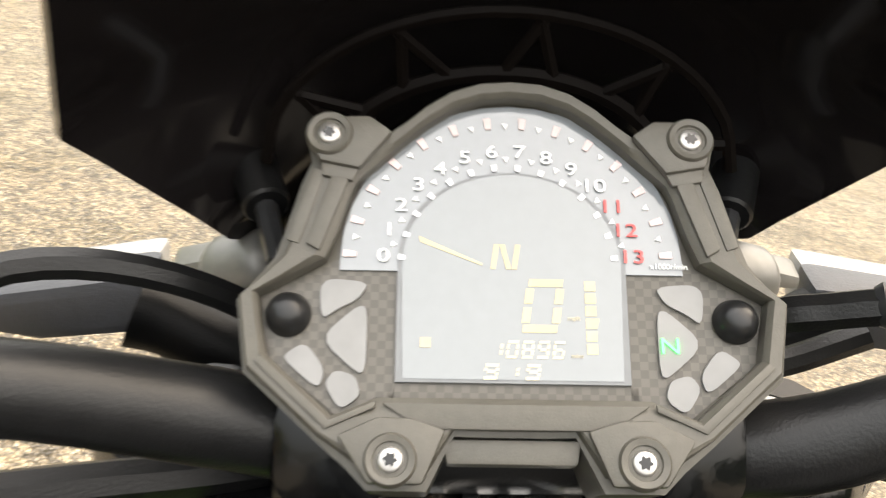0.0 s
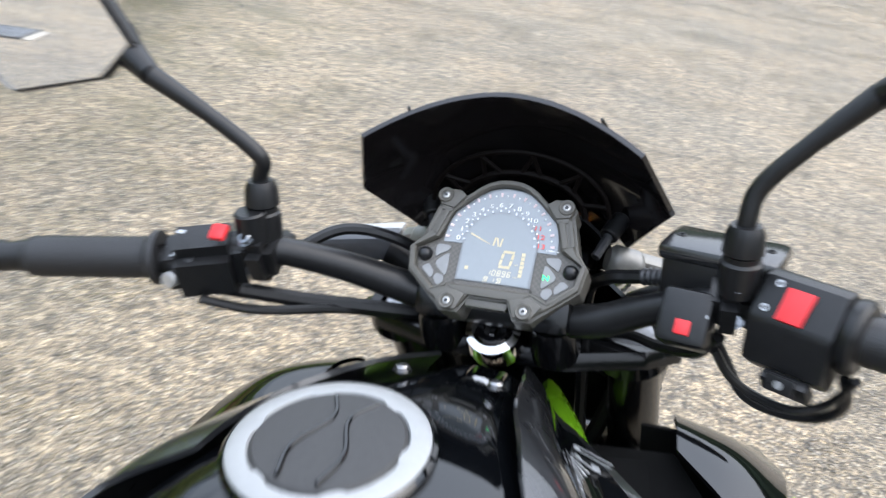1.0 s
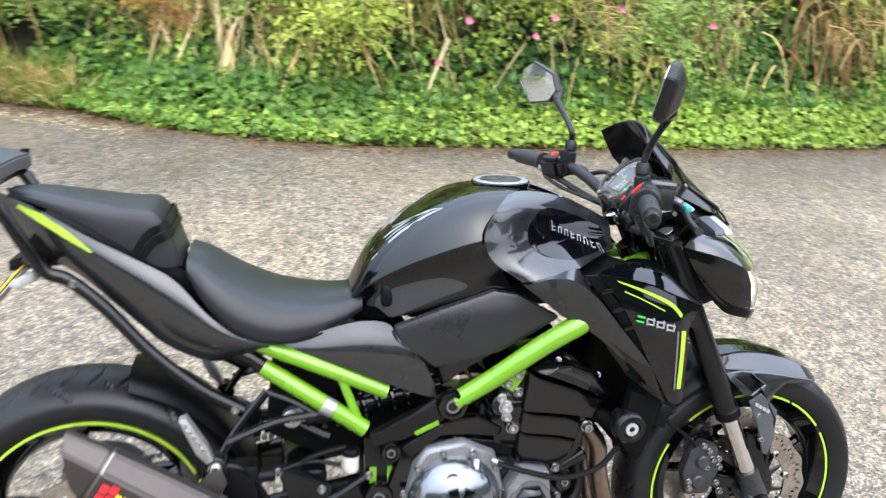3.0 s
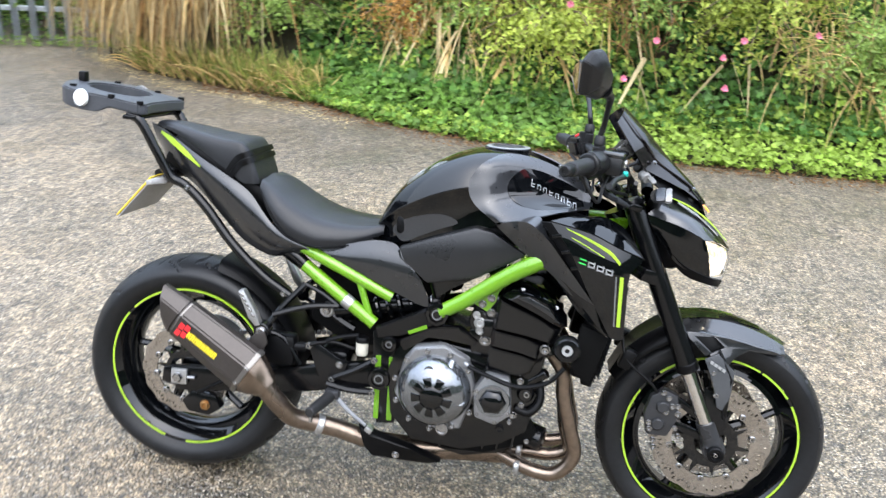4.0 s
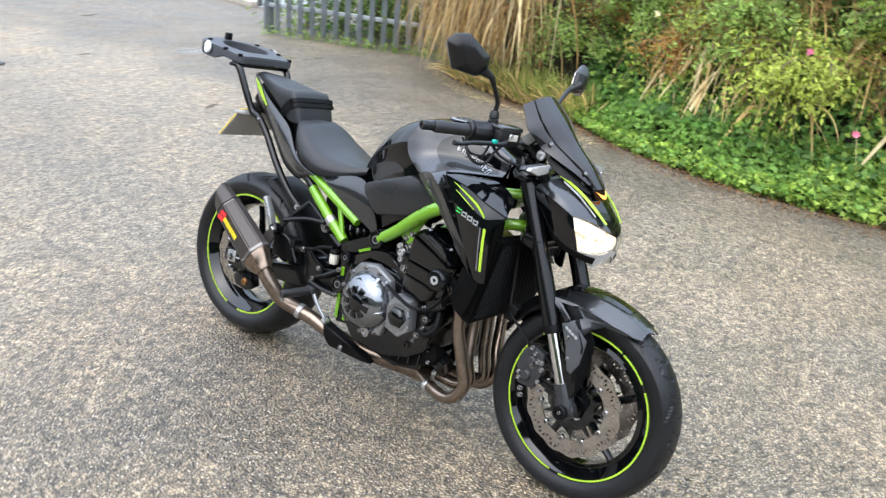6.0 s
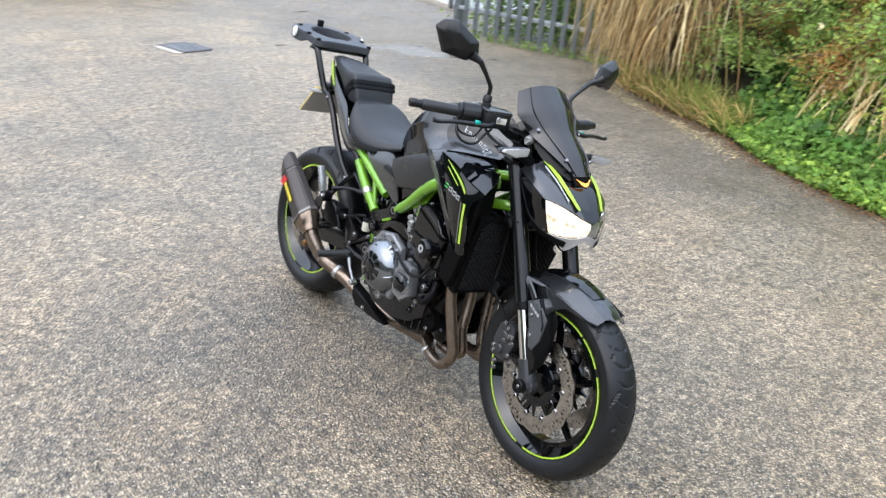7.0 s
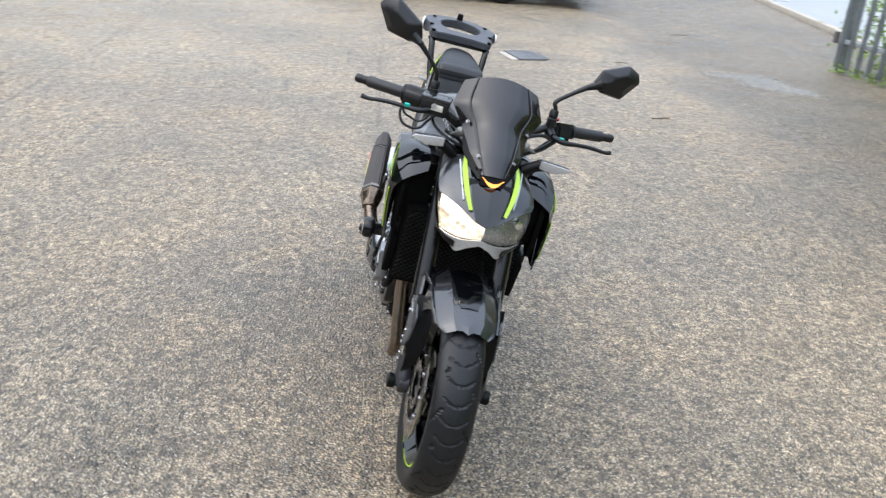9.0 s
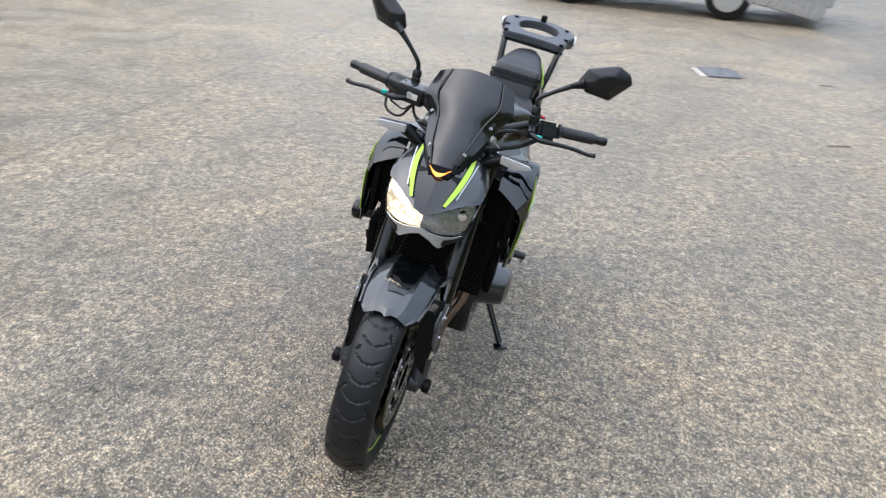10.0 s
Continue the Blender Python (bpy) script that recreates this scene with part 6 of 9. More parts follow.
for k in range(8):
    q = A0 + MX * (0.206 - 0.0118 * k) + up_out - MV * 0.003
    part("maker_mark", merge(slab([q + MX * 0.005 - MV * 0.0095, q + MX * 0.005 + MV * 0.0085, q + MX * 0.0015 + MV * 0.0095, q + MX * 0.0015 - MV * 0.0085], MU * 0.001, 0), slab([q - MX * 0.001 - MV * 0.008, q - MX * 0.001 + MV * 0.0095, q - MX * 0.0045 + MV * 0.0085, q - MX * 0.0045 - MV * 0.009], MU * 0.001, 0), slab([q + MX * 0.0015 + MV * (0.001 + 0.003 * (k % 2)), q + MX * 0.0015 + MV * (0.005 + 0.003 * (k % 2)), q - MX * 0.001 + MV * (0.005 + 0.003 * (k % 2)), q - MX * 0.001 + MV * (0.001 + 0.003 * (k % 2))], MU * 0.001, 0)), YELLOW, muffler, "yellow maker's mark drawn as plain bars")
for dx, dv in ((0.0, 0.009), (0.0, -0.012), (0.016, 0.004), (0.016, -0.017)):
    q = A0 + MX * (0.219 + dx) + up_out + MV * dv
    part("maker_mark", slab([q + MX * 0.007 - MV * 0.008, q + MX * 0.007 + MV * 0.008, q - MX * 0.007 + MV * 0.008, q - MX * 0.007 - MV * 0.008], MU * 0.001, 0), RED, muffler, "red emblem drawn as plain squares")
hang = part("silencer_hanger", slab([(0.2, 0.20, 0.445), (0.2, 0.235, 0.49), (0.2, 0.262, 0.50), (0.2, 0.272, 0.47), (0.2, 0.24, 0.41)], (0.008, 0, 0), 0.003), TITAN, muffler)

# -- swingarm, shock and rear brake --
def arm(s):
    a = part("swingarm", side([(-0.055, 0.29), (-0.05, 0.335), (0.03, 0.345), (0.20, 0.355), (0.40, 0.40), (0.55, 0.43), (0.59, 0.40), (0.55, 0.355), (0.36, 0.315), (0.20, 0.292), (0.02, 0.27)], 0.108 * s, 0.135 * s, 0.009), SATIN, bike, "satin black swingarm")
    part("axle_block", side([(-0.022, 0.292), (-0.022, 0.336), (0.024, 0.338), (0.024, 0.294)], 0.134 * s, 0.146 * s, 0.004), ALU, a, "silver chain adjuster block")
    part("axle_nut", lathe([(0, 0.014), (0.012, 0.014), (0.0145, 0.01), (0.0145, 0)], (0.145 * s, 0, 0.315), (s, 0, 0), 6), STEEL, a)
    part("adjuster_bolt", rod((0.14 * s, 0.02, 0.315), (0.14 * s, 0.046, 0.316), 0.005, 8), STEEL, a)


both(arm)
# Plain dark mass added in place of the black parts behind the engine.
part("dark_infill", side([(0.345, 0.50), (0.36, 0.66), (0.54, 0.69), (0.66, 0.66), (0.70, 0.58), (0.64, 0.46), (0.46, 0.44)], -0.068, 0.068, 0.012), VOID, bike, "dark mass filling in for the black parts behind the engine")
part("swingarm_bridge", box((0, 0.42, 0.40), (0.22, 0.09, 0.07), 0.015), SATIN, bike)
cal = part("rear_caliper", side([(0.02, 0.205), (0.0, 0.235), (0.03, 0.27), (0.10, 0.262), (0.115, 0.225), (0.08, 0.20)], 0.085, 0.125, 0.008), SATIN, bike, "black rear brake caliper")
part("caliper_pin", bolt((0.125, 0.07, 0.232), (1, 0, 0), 0.012, 0.008), COPPER, cal)
part("rear_brake_hose", tube([(0.13, 0.05, 0.27), (0.15, 0.2, 0.36), (0.15, 0.33, 0.44), (0.14, 0.42, 0.47), (0.14, 0.49, 0.46)], 0.005, 8), MATTE, cal)
shock = part("shock_absorber", rod((0.09, 0.42, 0.545), (0.075, 0.70, 0.60), 0.022, 16), SATIN, bike, "black rear shock absorber")
spring_pts = []
S0, S1 = Vector((0.088, 0.455, 0.553)), Vector((0.077, 0.65, 0.592))
SD = (S1 - S0).normalized()
su = SD.cross(V(1, 0, 0)).normalized()
sv = SD.cross(su)
for i in range(90):
    t = i / 89
    spring_pts.append(tuple(S0 + (S1 - S0) * t + (su * math.cos(t * 2 * math.pi * 6.5) + sv * math.sin(t * 2 * math.pi * 6.5)) * 0.033))
part("spring", tube(spring_pts, 0.0065, 7, 1), BLACK_GLOSS, shock)
part("shock_eye", merge(rod((0.09, 0.395, 0.54), (0.03, 0.395, 0.54), 0.02, 18), side([(0.385, 0.525), (0.40, 0.56), (0.45, 0.575), (0.45, 0.535)], 0.04, 0.085, 0.005)), ALU, shock, "bare aluminium shock mount")
part("shock_bolt", bolt((0.09, 0.395, 0.54), (1, 0, 0), 0.01, 0.008), STEEL, shock)
for z in (0.0, 0.012):
    part("shock_ring", lathe([(0.024, 0), (0.024, 0.004), (0.019, 0.004)], S1 + SD * (0.015 + z), SD, 18), STEEL, shock)
part("shock_link", tube([(0.07, 0.40, 0.53), (0.07, 0.44, 0.505), (0.07, 0.47, 0.49)], 0.013, 8, 3), SATIN, shock)
hug = []
for deg, hw in ((96, 0.085), (80, 0.088), (62, 0.09), (44, 0.088), (30, 0.085)):
    t = radians(deg - 0)
    r = 0.338
    hug.append([(x, math.sin(radians(90) - (t - radians(60))) * 0 + math.cos(t - radians(20)) * r, 0.315 + math.sin(t - radians(20)) * r - dz) for x, dz in ((-hw, 0.03), (-hw * 0.7, 0.006), (0, 0), (hw * 0.7, 0.006), (hw, 0.03))])
part("rear_hugger", skin(hug, 5, 4, 0.004), MATTE, bike, "matt black rear wheel hugger")

# -- pegs, levers, brackets --
def footrest(s):
    br = part("heel_plate", slab([(0.135 * s, 0.36, 0.462), (0.137 * s, 0.385, 0.468), (0.14 * s, 0.44, 0.435), (0.14 * s, 0.475, 0.42), (0.14 * s, 0.47, 0.40), (0.145 * s, 0.43, 0.355), (0.145 * s, 0.405, 0.36), (0.14 * s, 0.385, 0.40)], (0.008 * s, 0, 0), 0.003), SATIN, bike, "black heel plate")
    part("bracket_arm", tube([(0.145 * s, 0.44, 0.375), (0.145 * s, 0.49, 0.40), (0.142 * s, 0.545, 0.435)], 0.0095, 8, 3), SATIN, br)
    part("bracket_arm", tube([(0.145 * s, 0.42, 0.355), (0.145 * s, 0.48, 0.345), (0.142 * s, 0.545, 0.345)], 0.0105, 8, 3), SATIN, br)
    for y, z in ((0.366, 0.455), (0.452, 0.412), (0.433, 0.37), (0.546, 0.437), (0.545, 0.345)):
        part("bracket_bolt", bolt((0.148 * s, y, z), (s, 0, 0), 0.0075, 0.007), STEEL, br)
    part("hose_guard", rod((0.14 * s, 0.315, 0.445), (0.142 * s, 0.36, 0.448), 0.014, 12), MATTE, br)
    peg = part("footpeg", rod((0.16 * s, 0.435, 0.325), (0.265 * s, 0.41, 0.318), 0.0165, 12, 0.014), GRIP, bike, "black rubber rider footpeg")
    part("peg_mount", box((0.152 * s, 0.44, 0.33), (0.03, 0.04, 0.026), 0.006), CASTING, peg)
    part("peg_pin", rod((0.256 * s, 0.412, 0.318), (0.257 * s, 0.411, 0.29), 0.0055, 8), STEEL, peg)
    pb = part("pillion_bracket", merge(tube([(0.165 * s, 0.255, 0.50), (0.15 * s, 0.29, 0.555), (0.13 * s, 0.345, 0.62)], 0.0085, 8, 3), tube([(0.165 * s, 0.27, 0.535), (0.15 * s, 0.36, 0.565), (0.14 * s, 0.44, 0.573)], 0.0085, 8, 3), tube([(0.13 * s, 0.345, 0.62), (0.135 * s, 0.395, 0.60), (0.14 * s, 0.44, 0.573)], 0.0075, 8, 3), tube([(0.165 * s, 0.245, 0.49), (0.155 * s, 0.30, 0.47), (0.15 * s, 0.345, 0.40)], 0.007, 8, 3), rod((0.16 * s, 0.25, 0.497), (0.198 * s, 0.25, 0.497), 0.021, 16)), SATIN, bike, "black pillion footrest bracket")
    part("bracket_boss", bolt((0.197 * s, 0.25, 0.495), (s, 0, 0), 0.012, 0.008), STEEL, pb)
    pp = part("pillion_peg", slab([(0.178 * s, 0.185, 0.60), (0.178 * s, 0.20, 0.605), (0.178 * s, 0.236, 0.545), (0.178 * s, 0.248, 0.515), (0.178 * s, 0.235, 0.508), (0.178 * s, 0.215, 0.53)], (0.024 * s, 0, 0), 0.004), ALU, bike, "folded silver pillion footpeg")
    for k in range(5):
        part("peg_tooth", box((0.203 * s, 0.196 + 0.008 * k, 0.592 - 0.013 * k), (0.004, 0.014, 0.004), 0.001, (-32, 0, 0)), STEEL, pp)
    part("tank_box", box((0.135 * s, 0.275, 0.435), (0.05, 0.11, 0.085), 0.012), MATTE, pb)


both(footrest)
pedal = part("brake_pedal", tube([(0.15, 0.445, 0.325), (0.165, 0.49, 0.292), (0.175, 0.54, 0.262)], [0.008, 0.006, 0.005], 8, 4), RIM_GREY, bike, "silver rear brake pedal")
part("pedal_tip", box((0.182, 0.552, 0.258), (0.028, 0.02, 0.016), 0.003, (-30, 0, 0)), ALU, pedal)
res = part("fluid_reservoir", lathe([(0, 0), (0.014, 0), (0.0165, 0.006), (0.0165, 0.036), (0.0, 0.036)], (0.142, 0.51, 0.447), (0, 0, 1), 20), CREAM, bike, "milky brake fluid reservoir")
part("reservoir_cap", lathe([(0, 0.014), (0.016, 0.014), (0.018, 0.01), (0.018, 0.0), (0, 0)], (0.142, 0.51, 0.483), (0, 0, 1), 20), MATTE, res)
part("reservoir_hose", tube([(0.142, 0.50, 0.50), (0.14, 0.46, 0.49), (0.14, 0.42, 0.475), (0.135, 0.38, 0.44)], 0.006, 8), MATTE, res)
stand = part("side_stand", tube([(-0.13, 0.60, 0.27), (-0.20, 0.635, 0.18), (-0.283, 0.69, 0.068)], [0.013, 0.0115, 0.011], 12, 4), SATIN, bike, "black side stand")
part("stand_foot", box((-0.290, 0.695, 0.058), (0.05, 0.035, 0.008), 0.003, (0, 10.6, 20)), SATIN, stand)
part("stand_tang", tube([(-0.17, 0.615, 0.22), (-0.215, 0.66, 0.215)], 0.006, 8, 2), SATIN, stand)
chain = []
for k in range(40):
    t = k / 39
    chain.append(box((-0.115, 0.03 + 0.60 * t, 0.365 + 0.075 * t), (0.012, 0.012, 0.014), 0.002))
part("chain", merge(*chain), RIM_GREY, bike)
part("rear_sprocket", lathe([(0.055, -0.003), (0.098, -0.003), (0.098, 0.003), (0.055, 0.003)], (-0.115, 0, 0.315), (1, 0, 0), 44, closed=True, wobble=lambda t, r: 1 + (0.03 * math.cos(t * 44) if r > 0.09 else 0)), RIM_GREY, bike)

# -- radiator --
rad = part("radiator", slab([(-0.185, 1.085, 0.46), (0.185, 1.085, 0.46), (0.185, 1.135, 0.73), (-0.185, 1.135, 0.73)], (0, 0.028, -0.006), 0.004), VOID, bike, "black radiator behind the fork")
for k in range(26):
    t = (k + 0.5) / 26
    part("fin", box((0, 1.118 + 0.05 * t, 0.462 + 0.262 * t), (0.35, 0.004, 0.0035), 0, (12, 0, 0)), VOID, rad)
for s in (1, -1):
    part("radiator_tank", box((0.178 * s, 1.092, 0.585), (0.034, 0.04, 0.22), 0.012, (-10, 0, 0)), VOID, rad)
bars = []
for k in range(-16, 34):
    for q in (1, -1):
        # One slanting wire of the stone guard, cut off at the radiator's edges.
        pts = [(x, (x * q + 0.18) / 0.36 * 1.2 + (k - 8) * 0.062) for x in np.linspace(-0.18, 0.18, 25)]
        pts = [(x, t) for x, t in pts if 0.02 < t < 0.98]
        if len(pts) > 1:
            bars.append(tube([(x, 1.126 + 0.05 * t, 0.462 + 0.262 * t) for x, t in (pts[0], pts[-1])], 0.0011, 4, 1))
tagged(part("stone_guard", merge(*bars), MATTE, rad), "fine black wire mesh guard", kind="stuff")
part("radiator_hose", tube([(0.16, 1.08, 0.50), (0.165, 1.045, 0.54), (0.15, 1.0, 0.56)], 0.017, 12, 4), VOID, rad)
part("radiator_guard", side([(1.046, 0.526), (1.072, 0.49), (1.103, 0.472), (1.122, 0.534), (1.14, 0.60), (1.07, 0.625), (1.06, 0.56)], 0.188, 0.212, 0.005), VOID, rad)
part("radiator_guard", side([(1.046, 0.526), (1.072, 0.49), (1.103, 0.472), (1.122, 0.534), (1.14, 0.60), (1.07, 0.625), (1.06, 0.56)], -0.212, -0.188, 0.005), VOID, rad)

# -- tank --
from mathutils.bvhtree import BVHTree

TANK = [  # y, top, half-width, height of the widest line, bottom, half-width at the bottom
    (0.515, 0.800, 0.064, 0.785, 0.748, 0.05), (0.55, 0.868, 0.087, 0.824, 0.748, 0.076), (0.60, 0.922, 0.117, 0.860, 0.757, 0.102), (0.67, 0.972, 0.149, 0.898, 0.78, 0.126),
    (0.75, 1.005, 0.163, 0.926, 0.805, 0.140), (0.83, 1.012, 0.142, 0.928, 0.83, 0.136), (0.90, 1.0, 0.108, 0.915, 0.84, 0.10), (0.97, 0.976, 0.075, 0.90, 0.84, 0.072), (1.06, 0.935, 0.045, 0.885, 0.83, 0.05)]
tank_y = np.array([r[0] for r in TANK])


def tank_row(y):
    """The tank's section at y, from the top middle down its right side."""
    zt, w, zw, zb, wb = [np.interp(y, tank_y, [r[i] for r in TANK]) for i in range(1, 6)]
    d = zt - zw
    h = zw - zb
    return [(0, y, zt), (w * 0.36, y, zt - d * 0.03), (w * 0.62, y, zt - d * 0.13), (w * 0.80, y, zt - d * 0.36), (w * 0.92, y, zt - d * 0.68), (w * 0.985, y, zt - d * 0.93), (w, y, zw - h * 0.01), (w * 0.97 + wb * 0.02, y, zw - h * 0.06), (w * 0.74 + wb * 0.22, y, zw - h * 0.22), (w * 0.30 + wb * 0.66, y, zw - h * 0.48), (wb, y, zb)]


rows = []
for y in tank_y:
    r = tank_row(y)
    rows.append([(-x, b, c) for x, b, c in r[:0:-1]] + r)
tank = part("fuel_tank", skin(rows, 5, 4, 0.003), BLACK_GLOSS, bike, "gloss black fuel tank with a sculpted back", sharp=60)
part("tank_floor", box((0, 0.80, 0.80), (0.2, 0.46, 0.05), 0.01), MATTE, tank)


tank_tree = BVHTree.FromPolygons([v.co[:] for v in tank.data.vertices], [tuple(q.vertices) for q in tank.data.polygons])


def on_tank(s, y, z, lift):
    """A point on the tank's flank."""
    hit = tank_tree.ray_cast(Vector((0.4 * s, y, z)), Vector((-s, 0, 0)))[0]
    return (hit.x + lift * s if hit else 0.1 * s, y, z)


for s in (1, -1):
    edge = [(0.560, 0.777, 0.789), (0.572, 0.768, 0.803), (0.593, 0.757, 0.817), (0.634, 0.779, 0.834), (0.676, 0.801, 0.845), (0.706, 0.815, 0.844), (0.726, 0.823, 0.838), (0.734, 0.828, 0.832)]
    grid = [[on_tank(s, y, a + (b - a) * t, 0.0016) for t in (0, 0.25, 0.5, 0.75, 1)] for y, a, b in edge]
    part("knee_pad", skin(grid, 3, 2, 0.003), PAD, tank, "grey matt rubber knee pad", sharp=60)

RIM_PALE = mat("pale_grey_ring_paint", (0.25, 0.255, 0.255), 0.35, 0.2, 0.08, 60)
# Filler cap: pale ring, dark leaf-shaped lid.
CAP, CAX = Vector((-0.02, 0.834, 1.012)), Vector((0, -0.02, 1)).normalized()
cap = part("filler_cap", lathe([(0.062, -0.006), (0.062, 0.003), (0.0595, 0.0052), (0.058, 0.003)], CAP, CAX, 48), BLACK_GLOSS, tank, "fuel filler cap with a pale ring")
part("cap_ring", lathe([(0.0585, 0.0), (0.0585, 0.005), (0.0555, 0.0066), (0.0465, 0.0066), (0.045, 0.004)], CAP, CAX, 56, wobble=lambda t, r: 1 - (0.10 * max(0, math.sin(t * 6)) ** 6 if r < 0.05 else 0)), RIM_PALE, cap, "pale grey filler ring")
part("cap_lid", lathe([(0, 0.0095), (0.026, 0.009), (0.043, 0.0075), (0.0465, 0.004)], CAP, CAX, 40), PAD, cap)
for s in (1, -1):
    part("cap_groove", tube([CAP + V(0.012 * s, -0.038, 0.0082), CAP + V(0.016 * s, -0.013, 0.0095), CAP + V(0.005 * s, 0.016, 0.0095), CAP + V(0.014 * s, 0.038, 0.0082)], 0.0016, 6, 5), ENGINE, cap)
for s in (1, -1):
    part("tank_bolt", bolt((0.036 * s, 0.976, 0.9755), (0, 0.3, 0.95), 0.006, 0.004), STEEL, tank)


def ribbon(pts, width, lift, n=6, taper=None):
    """A thin strip along a smooth line; width is a vector across it, lift its thickness."""
    path = [Vector(p) for p in spline(pts, n)]
    w, l = Vector(width), Vector(lift)
    verts, faces = [], []
    for i, p in enumerate(path):
        k = 1 if taper is None else float(np.interp(i / (len(path) - 1), np.linspace(0, 1, len(taper)), taper))
        verts += [p - w * k, p + w * k, p + w * k + l, p - w * k + l]
    for i in range(len(path) - 1):
        faces += [(i * 4 + j, i * 4 + (j + 1) % 4, (i + 1) * 4 + (j + 1) % 4, (i + 1) * 4 + j) for j in range(4)]
    faces += [(0, 1, 2, 3), tuple(len(verts) - 4 + j for j in range(4))]
    return bm_from(verts, faces)


DECAL = mat("silver_tank_decal", (0.42, 0.43, 0.44), 0.28, 0.7, 0.1, 60)
# Silver flash on the back of the tank: two long slashes inside a thin pointed outline.
FLASH = (([(0.084, 0.692), (0.018, 0.600)], 0.0020), ([(0.084, 0.690), (0.060, 0.554)], 0.0034), ([(0.056, 0.655), (0.024, 0.556)], 0.0022), ([(0.070, 0.668), (0.044, 0.560)], 0.0014), ([(0.018, 0.600), (0.050, 0.640)], 0.0012))
for s in (1, -1):
    for line, wide in FLASH:
        pts = []
        for x, y in [tuple(np.array(line[0]) * (1 - t) + np.array(line[1]) * t) for t in (0, 0.2, 0.4, 0.6, 0.8, 1)]:
            sec = np.array([(p[0], p[2]) for p in spline(tank_row(y), 6)])
            pts.append((x * s, y, float(np.interp(x, sec[:, 0], sec[:, 1])) + 0.0008))
        part("tank_decal", ribbon(pts, (wide * s, 0, -wide * 0.35), (0, -0.0008, 0.001), 2, (0.25, 1, 1, 0.3)), DECAL, tank, "silver flash on the tank")

# -- side panels, shrouds --
def panels(s):
    cov = part("tank_cover", skin([[(q[0] * s, q[2] if len(q) > 2 else y, q[1]) for q in r] for y, r in (
        (0.0, ((0.100, 1.0065, 0.818), (0.154, 0.985, 0.782), (0.171, 0.940, 0.757), (0.178, 0.893, 0.772), (0.191, 0.850, 0.832))),
        (0.0, ((0.090, 1.012, 0.845), (0.140, 0.990, 0.818), (0.161, 0.945, 0.806), (0.173, 0.898, 0.815), (0.201, 0.857, 0.853))),
        (0.0, ((0.078, 1.009, 0.885), (0.118, 0.988, 0.866), (0.134, 0.945, 0.860), (0.151, 0.903, 0.868), (0.200, 0.868, 0.895))),
        (0.0, ((0.064, 0.999, 0.930), (0.093, 0.978, 0.920), (0.108, 0.945, 0.918), (0.127, 0.909, 0.922), (0.198, 0.8785, 0.938))),
        (0.0, ((0.053, 0.976, 0.990), (0.073, 0.956, 0.985), (0.083, 0.930, 0.985), (0.097, 0.906, 0.985), (0.150, 0.886, 0.990))),
        (1.06, ((0.038, 0.943), (0.050, 0.928), (0.057, 0.914), (0.063, 0.902), (0.078, 0.890))))], 5, 5, 0.004), GREY_GLOSS, bike, "dark grey metallic tank shroud cover", sharp=60)
    tree = BVHTree.FromPolygons([v.co[:] for v in cov.data.vertices], [tuple(p.vertices) for p in cov.data.polygons])

    def on_cover(y, z, lift):
        """A point on the cover's outer face."""
        hit = tree.ray_cast(Vector((0.4 * s, y, z)), Vector((-s, 0, 0)))[0]
        return V((hit.x if hit else 0.1 * s) + lift * s, y, z)

    hole = [[(0.862, 0.962), (0.853, 0.948), (0.851, 0.932), (0.856, 0.916), (0.868, 0.904)], [(0.889, 0.980), (0.886, 0.958), (0.885, 0.935), (0.889, 0.912), (0.897, 0.893)], [(0.932, 0.974), (0.932, 0.950), (0.932, 0.928), (0.934, 0.908), (0.938, 0.890)], [(0.985, 0.954), (0.986, 0.936), (0.987, 0.918), (0.989, 0.903), (0.992, 0.892)], [(1.036, 0.931), (1.038, 0.921), (1.04, 0.912), (1.042, 0.903), (1.045, 0.896)]]
    part("recess", skin([[on_cover(y, z, 0.0012) for y, z in r] for r in hole], 4, 4, 0.0015), BLACK_GLOSS, cov, "gloss black recess behind the maker's name")
    for k in range(8):
        y, z = 0.908 + 0.0155 * k, 0.949 - 0.0066 * k
        h = 0.008 if k == 0 else 0.002
        strokes = [(0.0, 0.0016, z + h, z - 0.010), (0.0016, 0.0072, z + 0.001, z - 0.001), (0.0072, 0.0088, z - 0.001, z - 0.0125)] if k % 3 else [(0.0, 0.0016, z + h, z - 0.010), (0.0016, 0.0086, z - 0.003, z - 0.005), (0.0016, 0.0086, z - 0.0095, z - 0.0115)]
        bars = []
        for ya, yb, zt, zb in strokes:
            bars.append(slab([on_cover(y + ya, zt, 0.0032), on_cover(y + ya, zb, 0.0032), on_cover(y + yb, zb - 0.001, 0.0032), on_cover(y + yb, zt - 0.001, 0.0032)], (0.0014 * s, 0, 0.0004), 0))
        part("maker_name", merge(*bars), SILVER_MARK, cov, "silver maker's name drawn as plain bars")
    part("under_cover", slab(mirrored([(0.150, 0.588, 0.752), (0.160, 0.68, 0.79), (0.165, 0.785, 0.828), (0.175, 0.83, 0.822), (0.188, 0.918, 0.776), (0.178, 0.87, 0.742), (0.172, 0.80, 0.700), (0.166, 0.672, 0.668), (0.158, 0.606, 0.718)], s), (-0.024 * s, 0, 0), 0.011), UNDER, bike, "matt black side cover under the tank")
